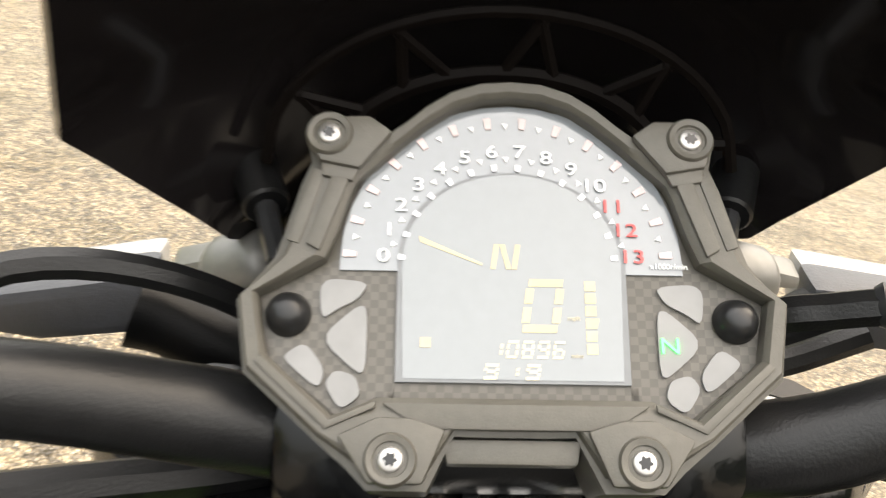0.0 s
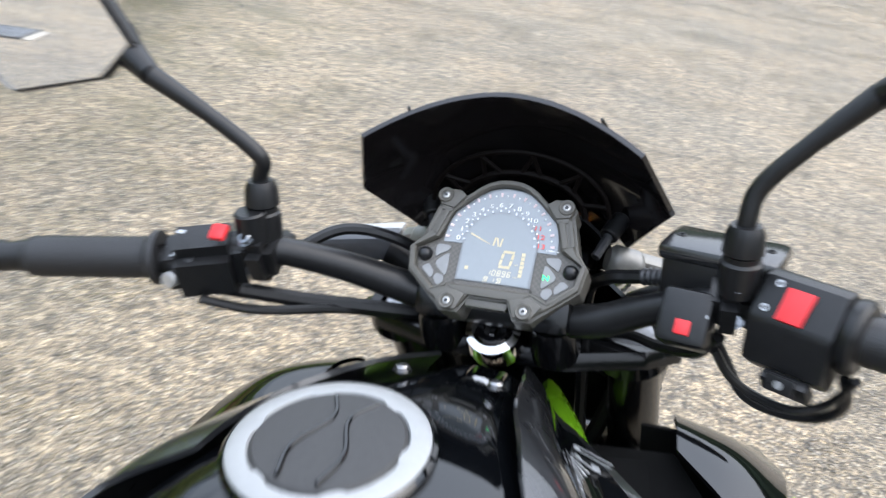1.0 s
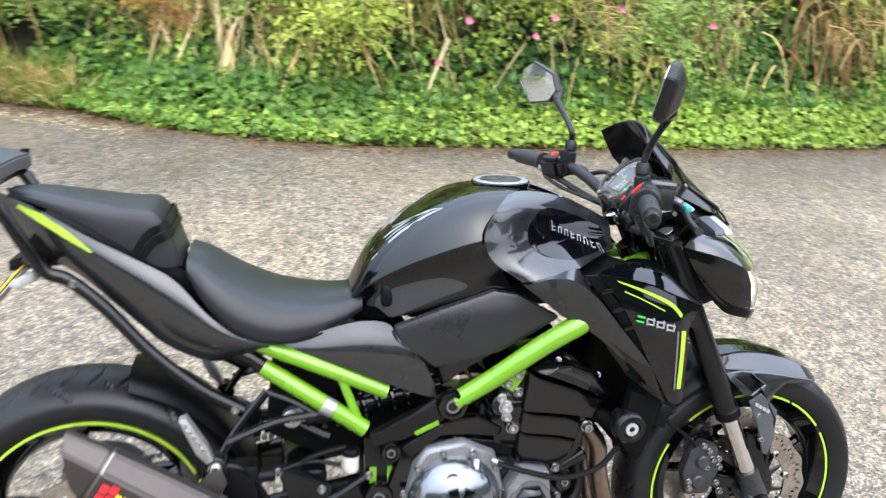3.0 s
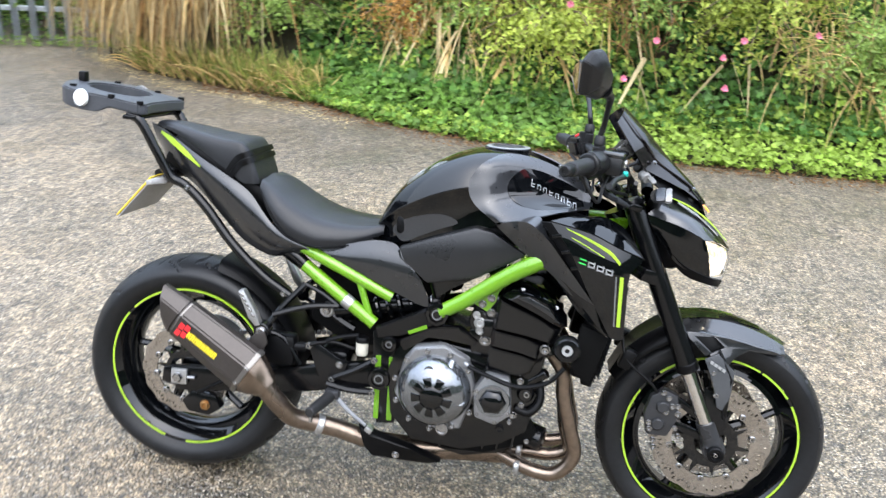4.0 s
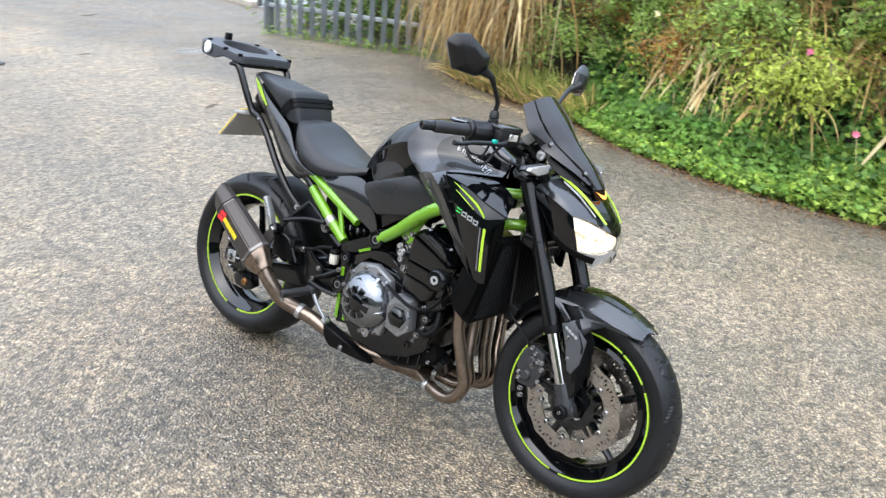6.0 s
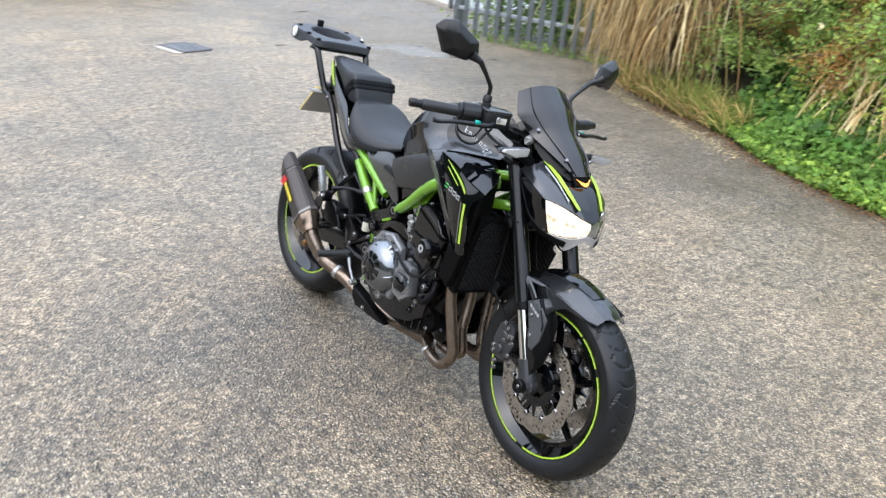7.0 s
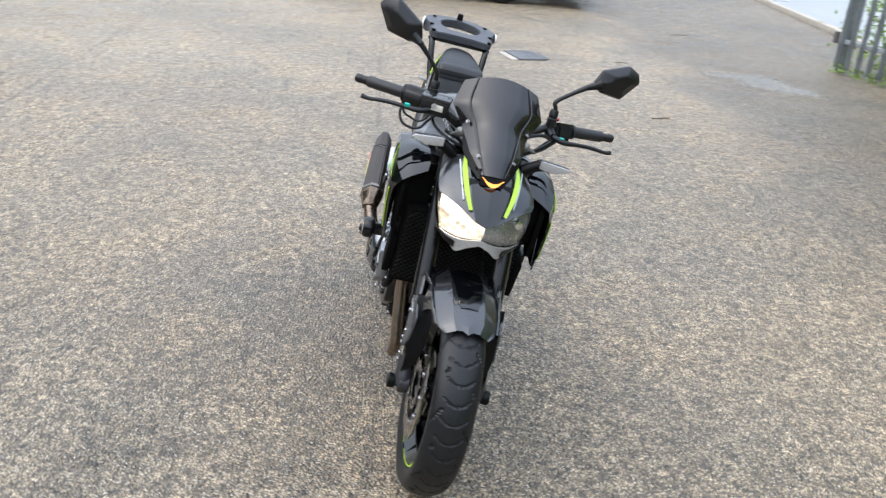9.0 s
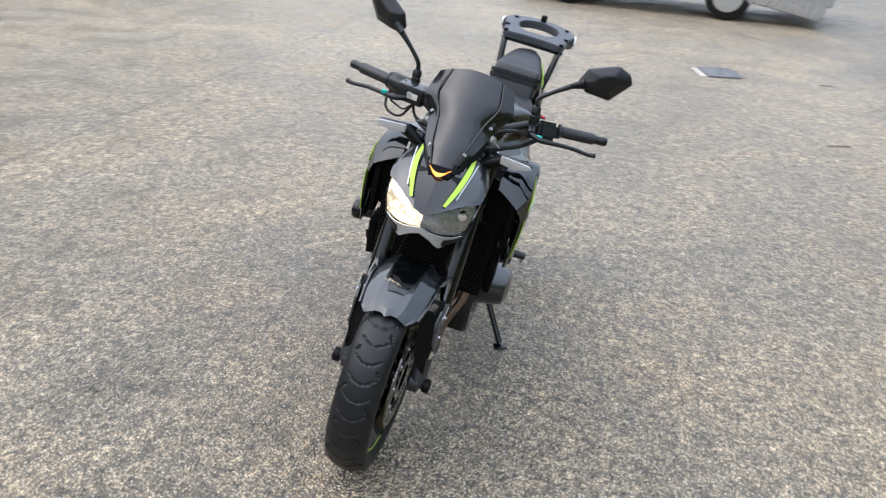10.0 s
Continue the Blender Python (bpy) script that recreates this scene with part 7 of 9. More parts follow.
    sub = part("seat_side_cover", skin([mirrored(r, s) for r in (
        [(0.118, 0.345, 0.712), (0.12, 0.352, 0.705), (0.12, 0.36, 0.70)],
        [(0.122, 0.43, 0.733), (0.134, 0.44, 0.705), (0.134, 0.46, 0.68)],
        [(0.124, 0.52, 0.757), (0.144, 0.53, 0.71), (0.142, 0.55, 0.645)],
        [(0.132, 0.58, 0.754), (0.151, 0.618, 0.695), (0.148, 0.668, 0.602)],
        [(0.142, 0.60, 0.722), (0.152, 0.645, 0.685), (0.15, 0.675, 0.63)])], 5, 4, 0.004), GREY_GLOSS, bike, "dark grey metallic panel below the seat")
    wing = part("shroud_top", skin([mirrored(r, s) for r in (
        [(0.160, 1.062, 0.888), (0.156, 1.10, 0.886), (0.152, 1.14, 0.868), (0.155, 1.165, 0.845)],
        [(0.200, 1.012, 0.887), (0.206, 1.07, 0.884), (0.205, 1.13, 0.859), (0.199, 1.182, 0.825)],
        [(0.236, 0.966, 0.879), (0.2445, 1.06, 0.863), (0.2455, 1.125, 0.837), (0.226, 1.194, 0.810)])], 4, 4, 0.004), BLACK_GLOSS, bike, "gloss black radiator shroud wing")
    blade = part("shroud_blade", skin([mirrored(r, s) for r in (
        [(0.2365, 0.967, 0.876), (0.249, 1.022, 0.808), (0.250, 1.075, 0.713), (0.242, 1.136, 0.612)],
        [(0.245, 1.06, 0.860), (0.2575, 1.082, 0.79), (0.253, 1.112, 0.70), (0.241, 1.149, 0.607)],
        [(0.246, 1.125, 0.834), (0.2565, 1.132, 0.785), (0.251, 1.144, 0.70), (0.239, 1.159, 0.605)],
        [(0.227, 1.193, 0.806), (0.243, 1.163, 0.765), (0.243, 1.166, 0.70), (0.234, 1.17, 0.608)])], 4, 5, 0.004), BLACK_GLOSS, wing, "gloss black shroud blade")
    part("stripe", ribbon(mirrored([(0.238, 1.0, 0.866), (0.2485, 1.055, 0.847), (0.2555, 1.11, 0.822), (0.2545, 1.138, 0.796)], s), (0, 0.001, 0.0032), (0.002 * s, 0, 0.0008), 6, (0.3, 0.8, 1.2, 1.1)), LIME, wing, "lime green stripe")
    part("stripe", ribbon(mirrored([(0.2535, 1.146, 0.765), (0.2515, 1.149, 0.71), (0.2445, 1.153, 0.64)], s), (0, 0.0042, 0), (0.002 * s, 0, 0), 5), LIME, wing, "lime green stripe")
    part("pinstripe", ribbon(mirrored([(0.2565, 1.133, 0.765), (0.253, 1.137, 0.71), (0.2465, 1.143, 0.64)], s), (0, 0.0016, 0), (0.002 * s, 0, 0), 5), RIM_GREY, wing)
    part("pinstripe", ribbon(mirrored([(0.2385, 1.0, 0.853), (0.2505, 1.05, 0.833), (0.257, 1.10, 0.809)], s), (0, 0.0006, 0.001), (0.002 * s, 0, 0), 5), LIME, wing)
    for k in range(4):
        c = Vector((0.2585 * s, 1.05 + 0.0215 * k, 0.796 - 0.0065 * k))
        m = GREEN_MARK if k == 0 else SILVER_MARK
        h, w = 0.0062, 0.0082
        bars = [slab([c + V(0, -w + 0.002, h), c + V(0, w + 0.002, h - 0.004), c + V(0, w + 0.002, h - 0.007), c + V(0, -w + 0.002, h - 0.003)], (0.0016 * s, 0, 0), 0), slab([c + V(0, -w, -h + 0.003), c + V(0, w, -h - 0.001), c + V(0, w, -h - 0.004), c + V(0, -w, -h)], (0.0016 * s, 0, 0), 0)]
        if k:
            bars += [slab([c + V(0, q * w, h), c + V(0, q * w + 0.003, h - 0.001), c + V(0, q * w + 0.003, -h - 0.002), c + V(0, q * w, -h - 0.002)], (0.0016 * s, 0, 0), 0) for q in (-1, 0.7)]
        part("model_mark", merge(*bars), m, wing, "model mark drawn as plain bars")
    grey = part("shroud_side", skin([mirrored(r, s) for r in (
        [(0.203, 0.850, 0.856), (0.203, 0.849, 0.854), (0.199, 0.843, 0.848), (0.190, 0.832, 0.846)],
        [(0.200, 0.894, 0.868), (0.222, 0.886, 0.866), (0.226, 0.892, 0.845), (0.203, 0.872, 0.817)],
        [(0.198, 0.938, 0.879), (0.240, 0.920, 0.866), (0.238, 0.931, 0.829), (0.208, 0.914, 0.785)],
        [(0.222, 0.958, 0.846), (0.248, 0.967, 0.831), (0.240, 0.969, 0.792), (0.222, 0.954, 0.765)],
        [(0.228, 1.005, 0.784), (0.250, 1.011, 0.781), (0.243, 1.006, 0.751), (0.230, 0.988, 0.742)],
        [(0.230, 1.052, 0.730), (0.250, 1.057, 0.728), (0.244, 1.051, 0.709), (0.236, 1.033, 0.704)],
        [(0.237, 1.091, 0.684), (0.247, 1.095, 0.682), (0.244, 1.091, 0.674), (0.240, 1.083, 0.672)])], 5, 1, 0.004), GREY_GLOSS, bike, "dark grey metallic shroud side", sharp=22)
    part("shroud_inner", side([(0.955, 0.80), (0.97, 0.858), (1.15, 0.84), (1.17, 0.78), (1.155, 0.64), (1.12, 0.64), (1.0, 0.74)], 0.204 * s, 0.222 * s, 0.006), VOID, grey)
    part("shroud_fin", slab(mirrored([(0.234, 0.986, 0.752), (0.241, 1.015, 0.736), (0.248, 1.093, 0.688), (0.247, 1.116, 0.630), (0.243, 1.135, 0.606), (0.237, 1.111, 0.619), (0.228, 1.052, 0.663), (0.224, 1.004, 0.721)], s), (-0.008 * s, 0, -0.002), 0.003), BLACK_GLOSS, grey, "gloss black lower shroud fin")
    # Black plate added to hide the green tube from the front.
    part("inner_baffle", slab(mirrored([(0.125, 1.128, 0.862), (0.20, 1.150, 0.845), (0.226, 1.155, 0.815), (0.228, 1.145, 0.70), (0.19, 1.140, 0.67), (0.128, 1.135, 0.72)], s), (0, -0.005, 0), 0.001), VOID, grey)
    # Black sheet put in as the darkness of the open gap beside the cover.
    part("dark_gap_sheet", slab(mirrored([(0.070, 1.02, 0.880), (0.090, 1.075, 0.868), (0.158, 1.078, 0.872), (0.205, 1.0, 0.866), (0.222, 0.958, 0.852), (0.190, 0.945, 0.858)], s), (0, 0, -0.004), 0.001), VOID, grey)
    part("scoop", slab(mirrored([(0.224, 0.945, 0.872), (0.232, 0.968, 0.874), (0.244, 1.024, 0.806), (0.246, 1.07, 0.720), (0.238, 1.058, 0.722), (0.236, 1.01, 0.79)], s), (-0.006 * s, 0, 0), 0.001), MATTE, grey, "black ribbed air slot")
    for k in range(3):
        y, z = 0.972 + 0.026 * k, 0.846 - 0.036 * k
        part("slot_rib", slab(mirrored([(0.236 + 0.003 * k, y, z), (0.238 + 0.003 * k, y + 0.022, z + 0.006), (0.238 + 0.003 * k, y + 0.024, z - 0.002), (0.236 + 0.003 * k, y + 0.002, z - 0.008)], s), (0.006 * s, 0, 0), 0.001), SATIN, grey)


both(panels)

# -- seats, tail, plate --
seat_rows = []
for y, zt, w, zb in ((0.20, 0.884, 0.10, 0.85), (0.235, 0.872, 0.128, 0.80), (0.29, 0.838, 0.146, 0.752), (0.36, 0.806, 0.145, 0.728), (0.43, 0.792, 0.128, 0.732), (0.49, 0.790, 0.104, 0.748), (0.535, 0.796, 0.078, 0.765)):
    seat_rows.append([(-w, y, zb), (-w * 1.01, y, zb + (zt - zb) * 0.35), (-w * 0.86, y, zb + (zt - zb) * 0.78), (-w * 0.5, y, zt - 0.005), (0, y, zt), (w * 0.5, y, zt - 0.005), (w * 0.86, y, zb + (zt - zb) * 0.78), (w * 1.01, y, zb + (zt - zb) * 0.35), (w, y, zb)])
seat = part("seat", skin(seat_rows, 5, 4, 0.004), VINYL, bike, "black vinyl rider seat", sharp=60)
part("seat_base", box((0, 0.37, 0.735), (0.19, 0.30, 0.04), 0.01), MATTE, seat)
part("seat_piping", tube([(0.105, 0.205, 0.848), (0.132, 0.24, 0.798), (0.149, 0.29, 0.75), (0.148, 0.36, 0.726), (0.131, 0.43, 0.73), (0.107, 0.49, 0.746)], 0.0025, 6, 5), MATTE, seat)
pil = []
for y, zt, w, zb in ((-0.118, 0.999, 0.034, 0.988), (-0.06, 0.998, 0.062, 0.976), (0.02, 0.985, 0.083, 0.944), (0.08, 0.976, 0.093, 0.910), (0.12, 0.974, 0.096, 0.885), (0.140, 0.970, 0.096, 0.870)):
    pil.append([(-w, y, zb), (-w * 0.99, y, zb + (zt - zb) * 0.45), (-w * 0.93, y, zt - 0.009), (-w * 0.80, y, zt - 0.002), (-w * 0.4, y, zt), (0, y, zt + 0.001), (w * 0.4, y, zt), (w * 0.80, y, zt - 0.002), (w * 0.93, y, zt - 0.009), (w * 0.99, y, zb + (zt - zb) * 0.45), (w, y, zb)])
# The front of the pad falls steeply to the rider's seat.
for k, w, zt, dy in ((0.75, 0.094, 0.952, 0.016), (0.4, 0.090, 0.912, 0.036), (0.0, 0.080, 0.868, 0.052)):
    pil.append([(x * w, 0.140 + dy, 0.864 + (zt - 0.864) * u) for x, u in ((-1, 0), (-0.99, 0.4), (-0.95, 0.85), (-0.82, 1), (-0.4, 1), (0, 1), (0.4, 1), (0.82, 1), (0.95, 0.85), (0.99, 0.4), (1, 0))])
pillion = part("pillion_seat", skin(pil, 4, 2, 0.004), VINYL, bike, "black vinyl pillion seat pad", sharp=50)
for dy, dz in ((0.0, 0.0), (0.007, -0.017)):
    part("strap", ribbon([(-0.1015, 0.105 + dy, 0.888 + dz), (-0.0995, 0.132 + dy, 0.928 + dz), (-0.091, 0.163 + dy, 0.944 + dz), (0, 0.166 + dy, 0.946 + dz), (0.091, 0.163 + dy, 0.944 + dz), (0.0995, 0.132 + dy, 0.928 + dz), (0.1015, 0.105 + dy, 0.888 + dz)], (0, 0.003, -0.0065), (0, 0.0025, 0.001), 5), MATTE, pillion, "black seat strap")



def tail(s):
    t = part("tail_panel", skin([mirrored(r, s) for r in (
        [(0.026, -0.139, 0.994), (0.030, -0.132, 0.975), (0.028, -0.122, 0.950), (0.024, -0.112, 0.928)],
        [(0.066, -0.066, 0.972), (0.074, -0.060, 0.948), (0.066, -0.066, 0.92), (0.048, -0.076, 0.892)],
        [(0.095, 0.026, 0.925), (0.104, 0.032, 0.898), (0.095, 0.022, 0.868), (0.075, 0.012, 0.840)],
        [(0.110, 0.111, 0.884), (0.123, 0.118, 0.848), (0.114, 0.110, 0.806), (0.090, 0.090, 0.772)],
        [(0.118, 0.178, 0.846), (0.134, 0.190, 0.800), (0.126, 0.180, 0.752), (0.102, 0.160, 0.712)],
        [(0.136, 0.235, 0.786), (0.146, 0.252, 0.752), (0.136, 0.245, 0.718), (0.112, 0.235, 0.682)],
        [(0.146, 0.290, 0.744), (0.147, 0.300, 0.728), (0.138, 0.295, 0.708), (0.118, 0.285, 0.688)],
        [(0.140, 0.352, 0.719), (0.140, 0.352, 0.715), (0.133, 0.352, 0.711), (0.124, 0.352, 0.707)])], 4, 4, 0.004), GREY_GLOSS, bike, "dark grey metallic tail panel", sharp=60)
    part("stripe", ribbon(mirrored([(0.052, -0.098, 0.973), (0.072, -0.058, 0.955), (0.092, -0.01, 0.928), (0.106, 0.036, 0.897)], s), (0, 0.003, 0.007), (0.004 * s, 0, 0.001), 5, (0.4, 1, 0.9, 0.2)), LIME, t, "lime green tail stripe")


both(tail)
part("tail_core", box((0, 0.08, 0.86), (0.14, 0.34, 0.10), 0.02, (-28, 0, 0)), MATTE, bike)
part("tail_lamp", box((0, -0.055, 0.925), (0.07, 0.03, 0.03), 0.008, (-25, 0, 0)), RED, bike, "red tail lamp")
hanger = part("plate_hanger", slab([(-0.045, 0.0, 0.86), (0.045, 0.0, 0.86), (0.04, -0.10, 0.855), (0.03, -0.13, 0.84), (-0.03, -0.13, 0.84), (-0.04, -0.10, 0.855)], (0, 0, 0.022), 0.005), MATTE, bike)
NP = [(-0.112, -0.098, 0.856), (0.112, -0.098, 0.856), (0.112, -0.196, 0.742), (-0.112, -0.196, 0.742)]
plate = part("number_plate", slab(NP, (0, -0.003, 0.0025), 0.001), PLATE_YELLOW, bike, "yellow rear number plate with plain bars")
part("plate_back", slab([tuple(Vector(p) + V(0, 0.002, -0.0018)) for p in NP], (0, 0.0018, -0.0015), 0.0005), PLATE_BACK, plate)
for r in range(2):
    for k in range(4 if r == 0 else 3):
        t = 0.28 + 0.45 * r
        c = Vector((-0.07 + 0.047 * k, -0.098 - 0.098 * t - 0.004, 0.856 - 0.114 * t + 0.0032))
        part("plate_bar", slab([c + V(-0.014, 0.015, 0.017), c + V(0.014, 0.015, 0.017), c + V(0.014, -0.015, -0.017), c + V(-0.014, -0.015, -0.017)], (0, -0.001, 0.0008), 0), ENGINE, plate)
for s in (1, -1):
    ind = part("rear_indicator", rod((0.04 * s, -0.07, 0.848), (0.085 * s, -0.075, 0.846), 0.009, 10), MATTE, bike, "rear turn indicator on a black stalk")
    part("indicator_lens", slab([(0.086 * s, -0.06, 0.84), (0.14 * s, -0.08, 0.842), (0.14 * s, -0.082, 0.856), (0.086 * s, -0.064, 0.86)], (0, -0.02, -0.003), 0.006), SMOKE_LENS, ind, "pale clear indicator lens")

part("plate_lamp", box((0.05, -0.075, 0.874), (0.05, 0.035, 0.02), 0.004, (-20, 0, 0)), CASTING, hanger, "grey plate lamp")

# -- luggage rack --
outer = [(0.112, -0.098), (0.132, -0.112), (0.138, -0.14), (0.138, -0.19), (0.148, -0.222), (0.160, -0.25), (0.157, -0.288), (0.135, -0.322), (0.09, -0.345), (0.045, -0.362), (0, -0.367)]
ring_o = [(x, y) for x, y in outer] + [(-x, y) for x, y in outer[-2::-1]]
ring_o += [(-0.06, -0.108), (0.06, -0.108)]
N = len(ring_o)
ring_i = []
for x, y in ring_o:
    a = math.atan2((y + 0.225), x)
    ring_i.append((0.088 * math.cos(a), -0.232 + 0.078 * math.sin(a)))
zr = lambda y: 1.035 - (y + 0.1) * 0.15
verts = []
for k, ringp in ((0, ring_o), (1, ring_i)):
    for dz in (-0.016, 0.012 if k == 0 else 0.016):
        verts += [(x, y - 0.012, zr(y) + dz - (0.02 if dz < 0 and k == 0 and y < -0.2 else 0)) for x, y in ringp]
fs = []
for i in range(N):
    j = (i + 1) % N
    fs += [(i, j, N + j, N + i), (N + i, N + j, 3 * N + j, 3 * N + i), (3 * N + i, 3 * N + j, 2 * N + j, 2 * N + i), (2 * N + i, 2 * N + j, j, i)]
rb = bm_from(verts, fs)
bmesh.ops.recalc_face_normals(rb, faces=rb.faces)
bmesh.ops.bevel(rb, geom=[e for e in rb.edges], offset=0.004, segments=2, affect="EDGES", clamp_overlap=True)
RACK_GREY = mat("grey_rack_plastic", (0.040, 0.043, 0.050), 0.4, 0.0, 0.2, 40, 0.15, 900)
rack = part("luggage_rack", rb, RACK_GREY, bike, "dark grey plastic top-case rack with an oval opening")
part("catch", box((0, -0.352, 1.092), (0.026, 0.02, 0.04), 0.005), MATTE, rack)
for s in (1, -1):
    part("reflector", lathe([(0, 0.004), (0.0205, 0.004), (0.022, 0.001), (0.022, -0.004)], (0.160 * s, -0.268, 1.054), (s, -0.25, 0.0), 24), WHITE, rack, "round white reflector")
    for x, y in ((0.122, -0.125), (0.130, -0.20), (0.115, -0.315)):
        part("rack_peg", rod((x * s, y, zr(y) + 0.006), (x * s, y, zr(y) + 0.017), 0.009, 10), MATTE, rack)
    arm_ = part("rack_arm", tube([(0.117 * s, -0.16, 1.020), (0.117 * s, -0.125, 1.002), (0.108 * s, -0.085, 0.927), (0.096 * s, -0.05, 0.861), (0.094 * s, -0.01, 0.842), (0.098 * s, 0.05, 0.79), (0.106 * s, 0.13, 0.70), (0.116 * s, 0.22, 0.625), (0.12 * s, 0.30, 0.578)], 0.0132, 14, 5), SATIN, bike, "black steel rack arm")
    part("arm_bolt", bolt((0.107 * s, 0.0, 0.838), (s, 0, 0), 0.007, 0.006), STEEL, arm_)
    part("arm_bolt", bolt((0.132 * s, 0.285, 0.585), (s, 0, 0), 0.007, 0.006), STEEL, arm_)
part("rack_crossbar", box((0, -0.15, 1.012), (0.27, 0.035, 0.012), 0.003), SATIN, rack)

# -- headlamp cowl --
def cowl(s):
    c0 = [(0.0, 1.285, 0.935), (0.0, 1.345, 0.902), (0.0, 1.392, 0.858), (0.0, 1.432, 0.808)]
    c1 = [(0.062, 1.255, 0.94), (0.058, 1.325, 0.908), (0.05, 1.378, 0.868), (0.03, 1.425, 0.818)]
    c2 = [(0.108, 1.22, 0.92), (0.118, 1.285, 0.9), (0.112, 1.335, 0.873), (0.085, 1.385, 0.842)]
    c3 = [(0.118, 1.2, 0.90), (0.136, 1.275, 0.882), (0.137, 1.325, 0.862), (0.132, 1.343, 0.852)]
    m = lambda cols: [mirrored(c, s) for c in cols]
    nose = part("nose_panel", skin(m([c0, c1]), 4, 5, 0.004), BLACK_GLOSS, bike, "gloss black nose panel")
    top = part("cowl_top", skin(m([c1, c2, c3]), 4, 5, 0.004), GREY_GLOSS, bike, "dark grey metallic headlamp cowl")
    part("stripe", ribbon([tuple(Vector(p) + V(0.004 * s, 0, 0.003)) for p in mirrored([(0.072, 1.245, 0.941), (0.072, 1.31, 0.916), (0.062, 1.365, 0.879), (0.044, 1.41, 0.838)], s)], (0.0065 * s, 0, -0.001), (0, 0.0006, 0.0015), 6, (0.5, 1.1, 1.1, 0.7)), LIME, top, "lime green cowl stripe")
    part("pinstripe", ribbon([tuple(Vector(p) + V(0.016 * s, -0.003, 0.001)) for p in mirrored([(0.075, 1.275, 0.929), (0.068, 1.33, 0.899), (0.055, 1.385, 0.855)], s)], (0.0014 * s, 0, -0.0006), (0, 0.0006, 0.0035), 6), SILVER_MARK, top)
    sd = part("cowl_side", skin(m([
        [(0.118, 1.2, 0.898), (0.136, 1.275, 0.88), (0.137, 1.325, 0.86), (0.131, 1.345, 0.85)],
        [(0.122, 1.215, 0.87), (0.134, 1.275, 0.835), (0.134, 1.325, 0.815), (0.127, 1.362, 0.80)],
        [(0.118, 1.25, 0.82), (0.124, 1.285, 0.785), (0.122, 1.33, 0.765), (0.115, 1.372, 0.758)]]), 4, 4, 0.004), BLACK_GLOSS, bike, "black side of the headlamp cowl")
    part("lower_cowl", skin(m([
        [(0.124, 1.245, 0.835), (0.128, 1.30, 0.785), (0.118, 1.368, 0.756), (0.07, 1.412, 0.742)],
        [(0.115, 1.262, 0.80), (0.115, 1.31, 0.755), (0.10, 1.37, 0.735), (0.068, 1.405, 0.724)]]), 3, 4, 0.004), MATTE, sd, "matt black lower cowl")
    rows_ = [
        [(0.0, 1.430, 0.804), (0.045, 1.418, 0.82), (0.09, 1.382, 0.84), (0.131, 1.345, 0.85)],
        [(0.0, 1.434, 0.785), (0.05, 1.424, 0.79), (0.095, 1.396, 0.80), (0.129, 1.36, 0.81)],
        [(0.0, 1.428, 0.768), (0.05, 1.42, 0.758), (0.09, 1.398, 0.757), (0.118, 1.368, 0.762)]]
    lamp = part("headlamp", skin([[tuple(Vector(p) - V(0, 0.018, 0)) for p in r] for r in m(rows_)], 4, 4, 0.003), ENGINE, bike, "lit right headlamp" if s > 0 else "unlit left headlamp with clear lens")
    deep = [[tuple(Vector(p) - V(0, d, 0)) for p, d in zip(r, (0.006, 0.011, 0.015, 0.008))] for r in m(rows_)]
    if s > 0:
        part("lit_bowl", skin(deep, 5, 5, 0.001), BOWL, lamp, "lit reflector bowl")
        part("bulb", lathe([(0.0, 0.010), (0.008, 0.008), (0.013, 0.002), (0.014, -0.004)], (0.080, 1.385, 0.792), (0.35, 0.92, 0.0), 20), BEAM, lamp, "glowing headlamp bulb")
    else:
        part("reflector_bowl", skin(deep, 5, 5, 0.001), GREY_BOWL, lamp, "grey unlit lamp bowl")
        for k in range(4):
            x = (0.046 + 0.017 * k) * s
            part("reflector_fin", slab([(x, 1.408 - 0.011 * k, 0.772), (x + 0.007 * s, 1.404 - 0.010 * k, 0.772), (x + 0.009 * s, 1.390 - 0.011 * k, 0.803 + 0.004 * k), (x, 1.392 - 0.010 * k, 0.80 + 0.004 * k)], (0, 0.006, 0.004), 0.002), REFLECTOR, lamp, "silver reflector fin")
        part("bulb", lathe([(0.0, 0.010), (0.012, 0.006), (0.016, -0.004)], (0.098 * s, 1.372, 0.815), (0.35 * s, 0.92, 0.0), 20), REFLECTOR, lamp)
    lens = part("lens", skin(m(rows_), 5, 5, 0.002), LENS, lamp, "clear headlamp lens")
    lens.visible_shadow = False
    part("chin", skin(m([
        [(0.0, 1.426, 0.766), (0.05, 1.418, 0.755), (0.09, 1.396, 0.754), (0.116, 1.368, 0.758)],
        [(0.0, 1.424, 0.750), (0.03, 1.419, 0.736), (0.06, 1.402, 0.714), (0.086, 1.386, 0.738)]]), 3, 4, 0.003), SMOKE_LENS, bike, "pale clear chin below the headlamp")


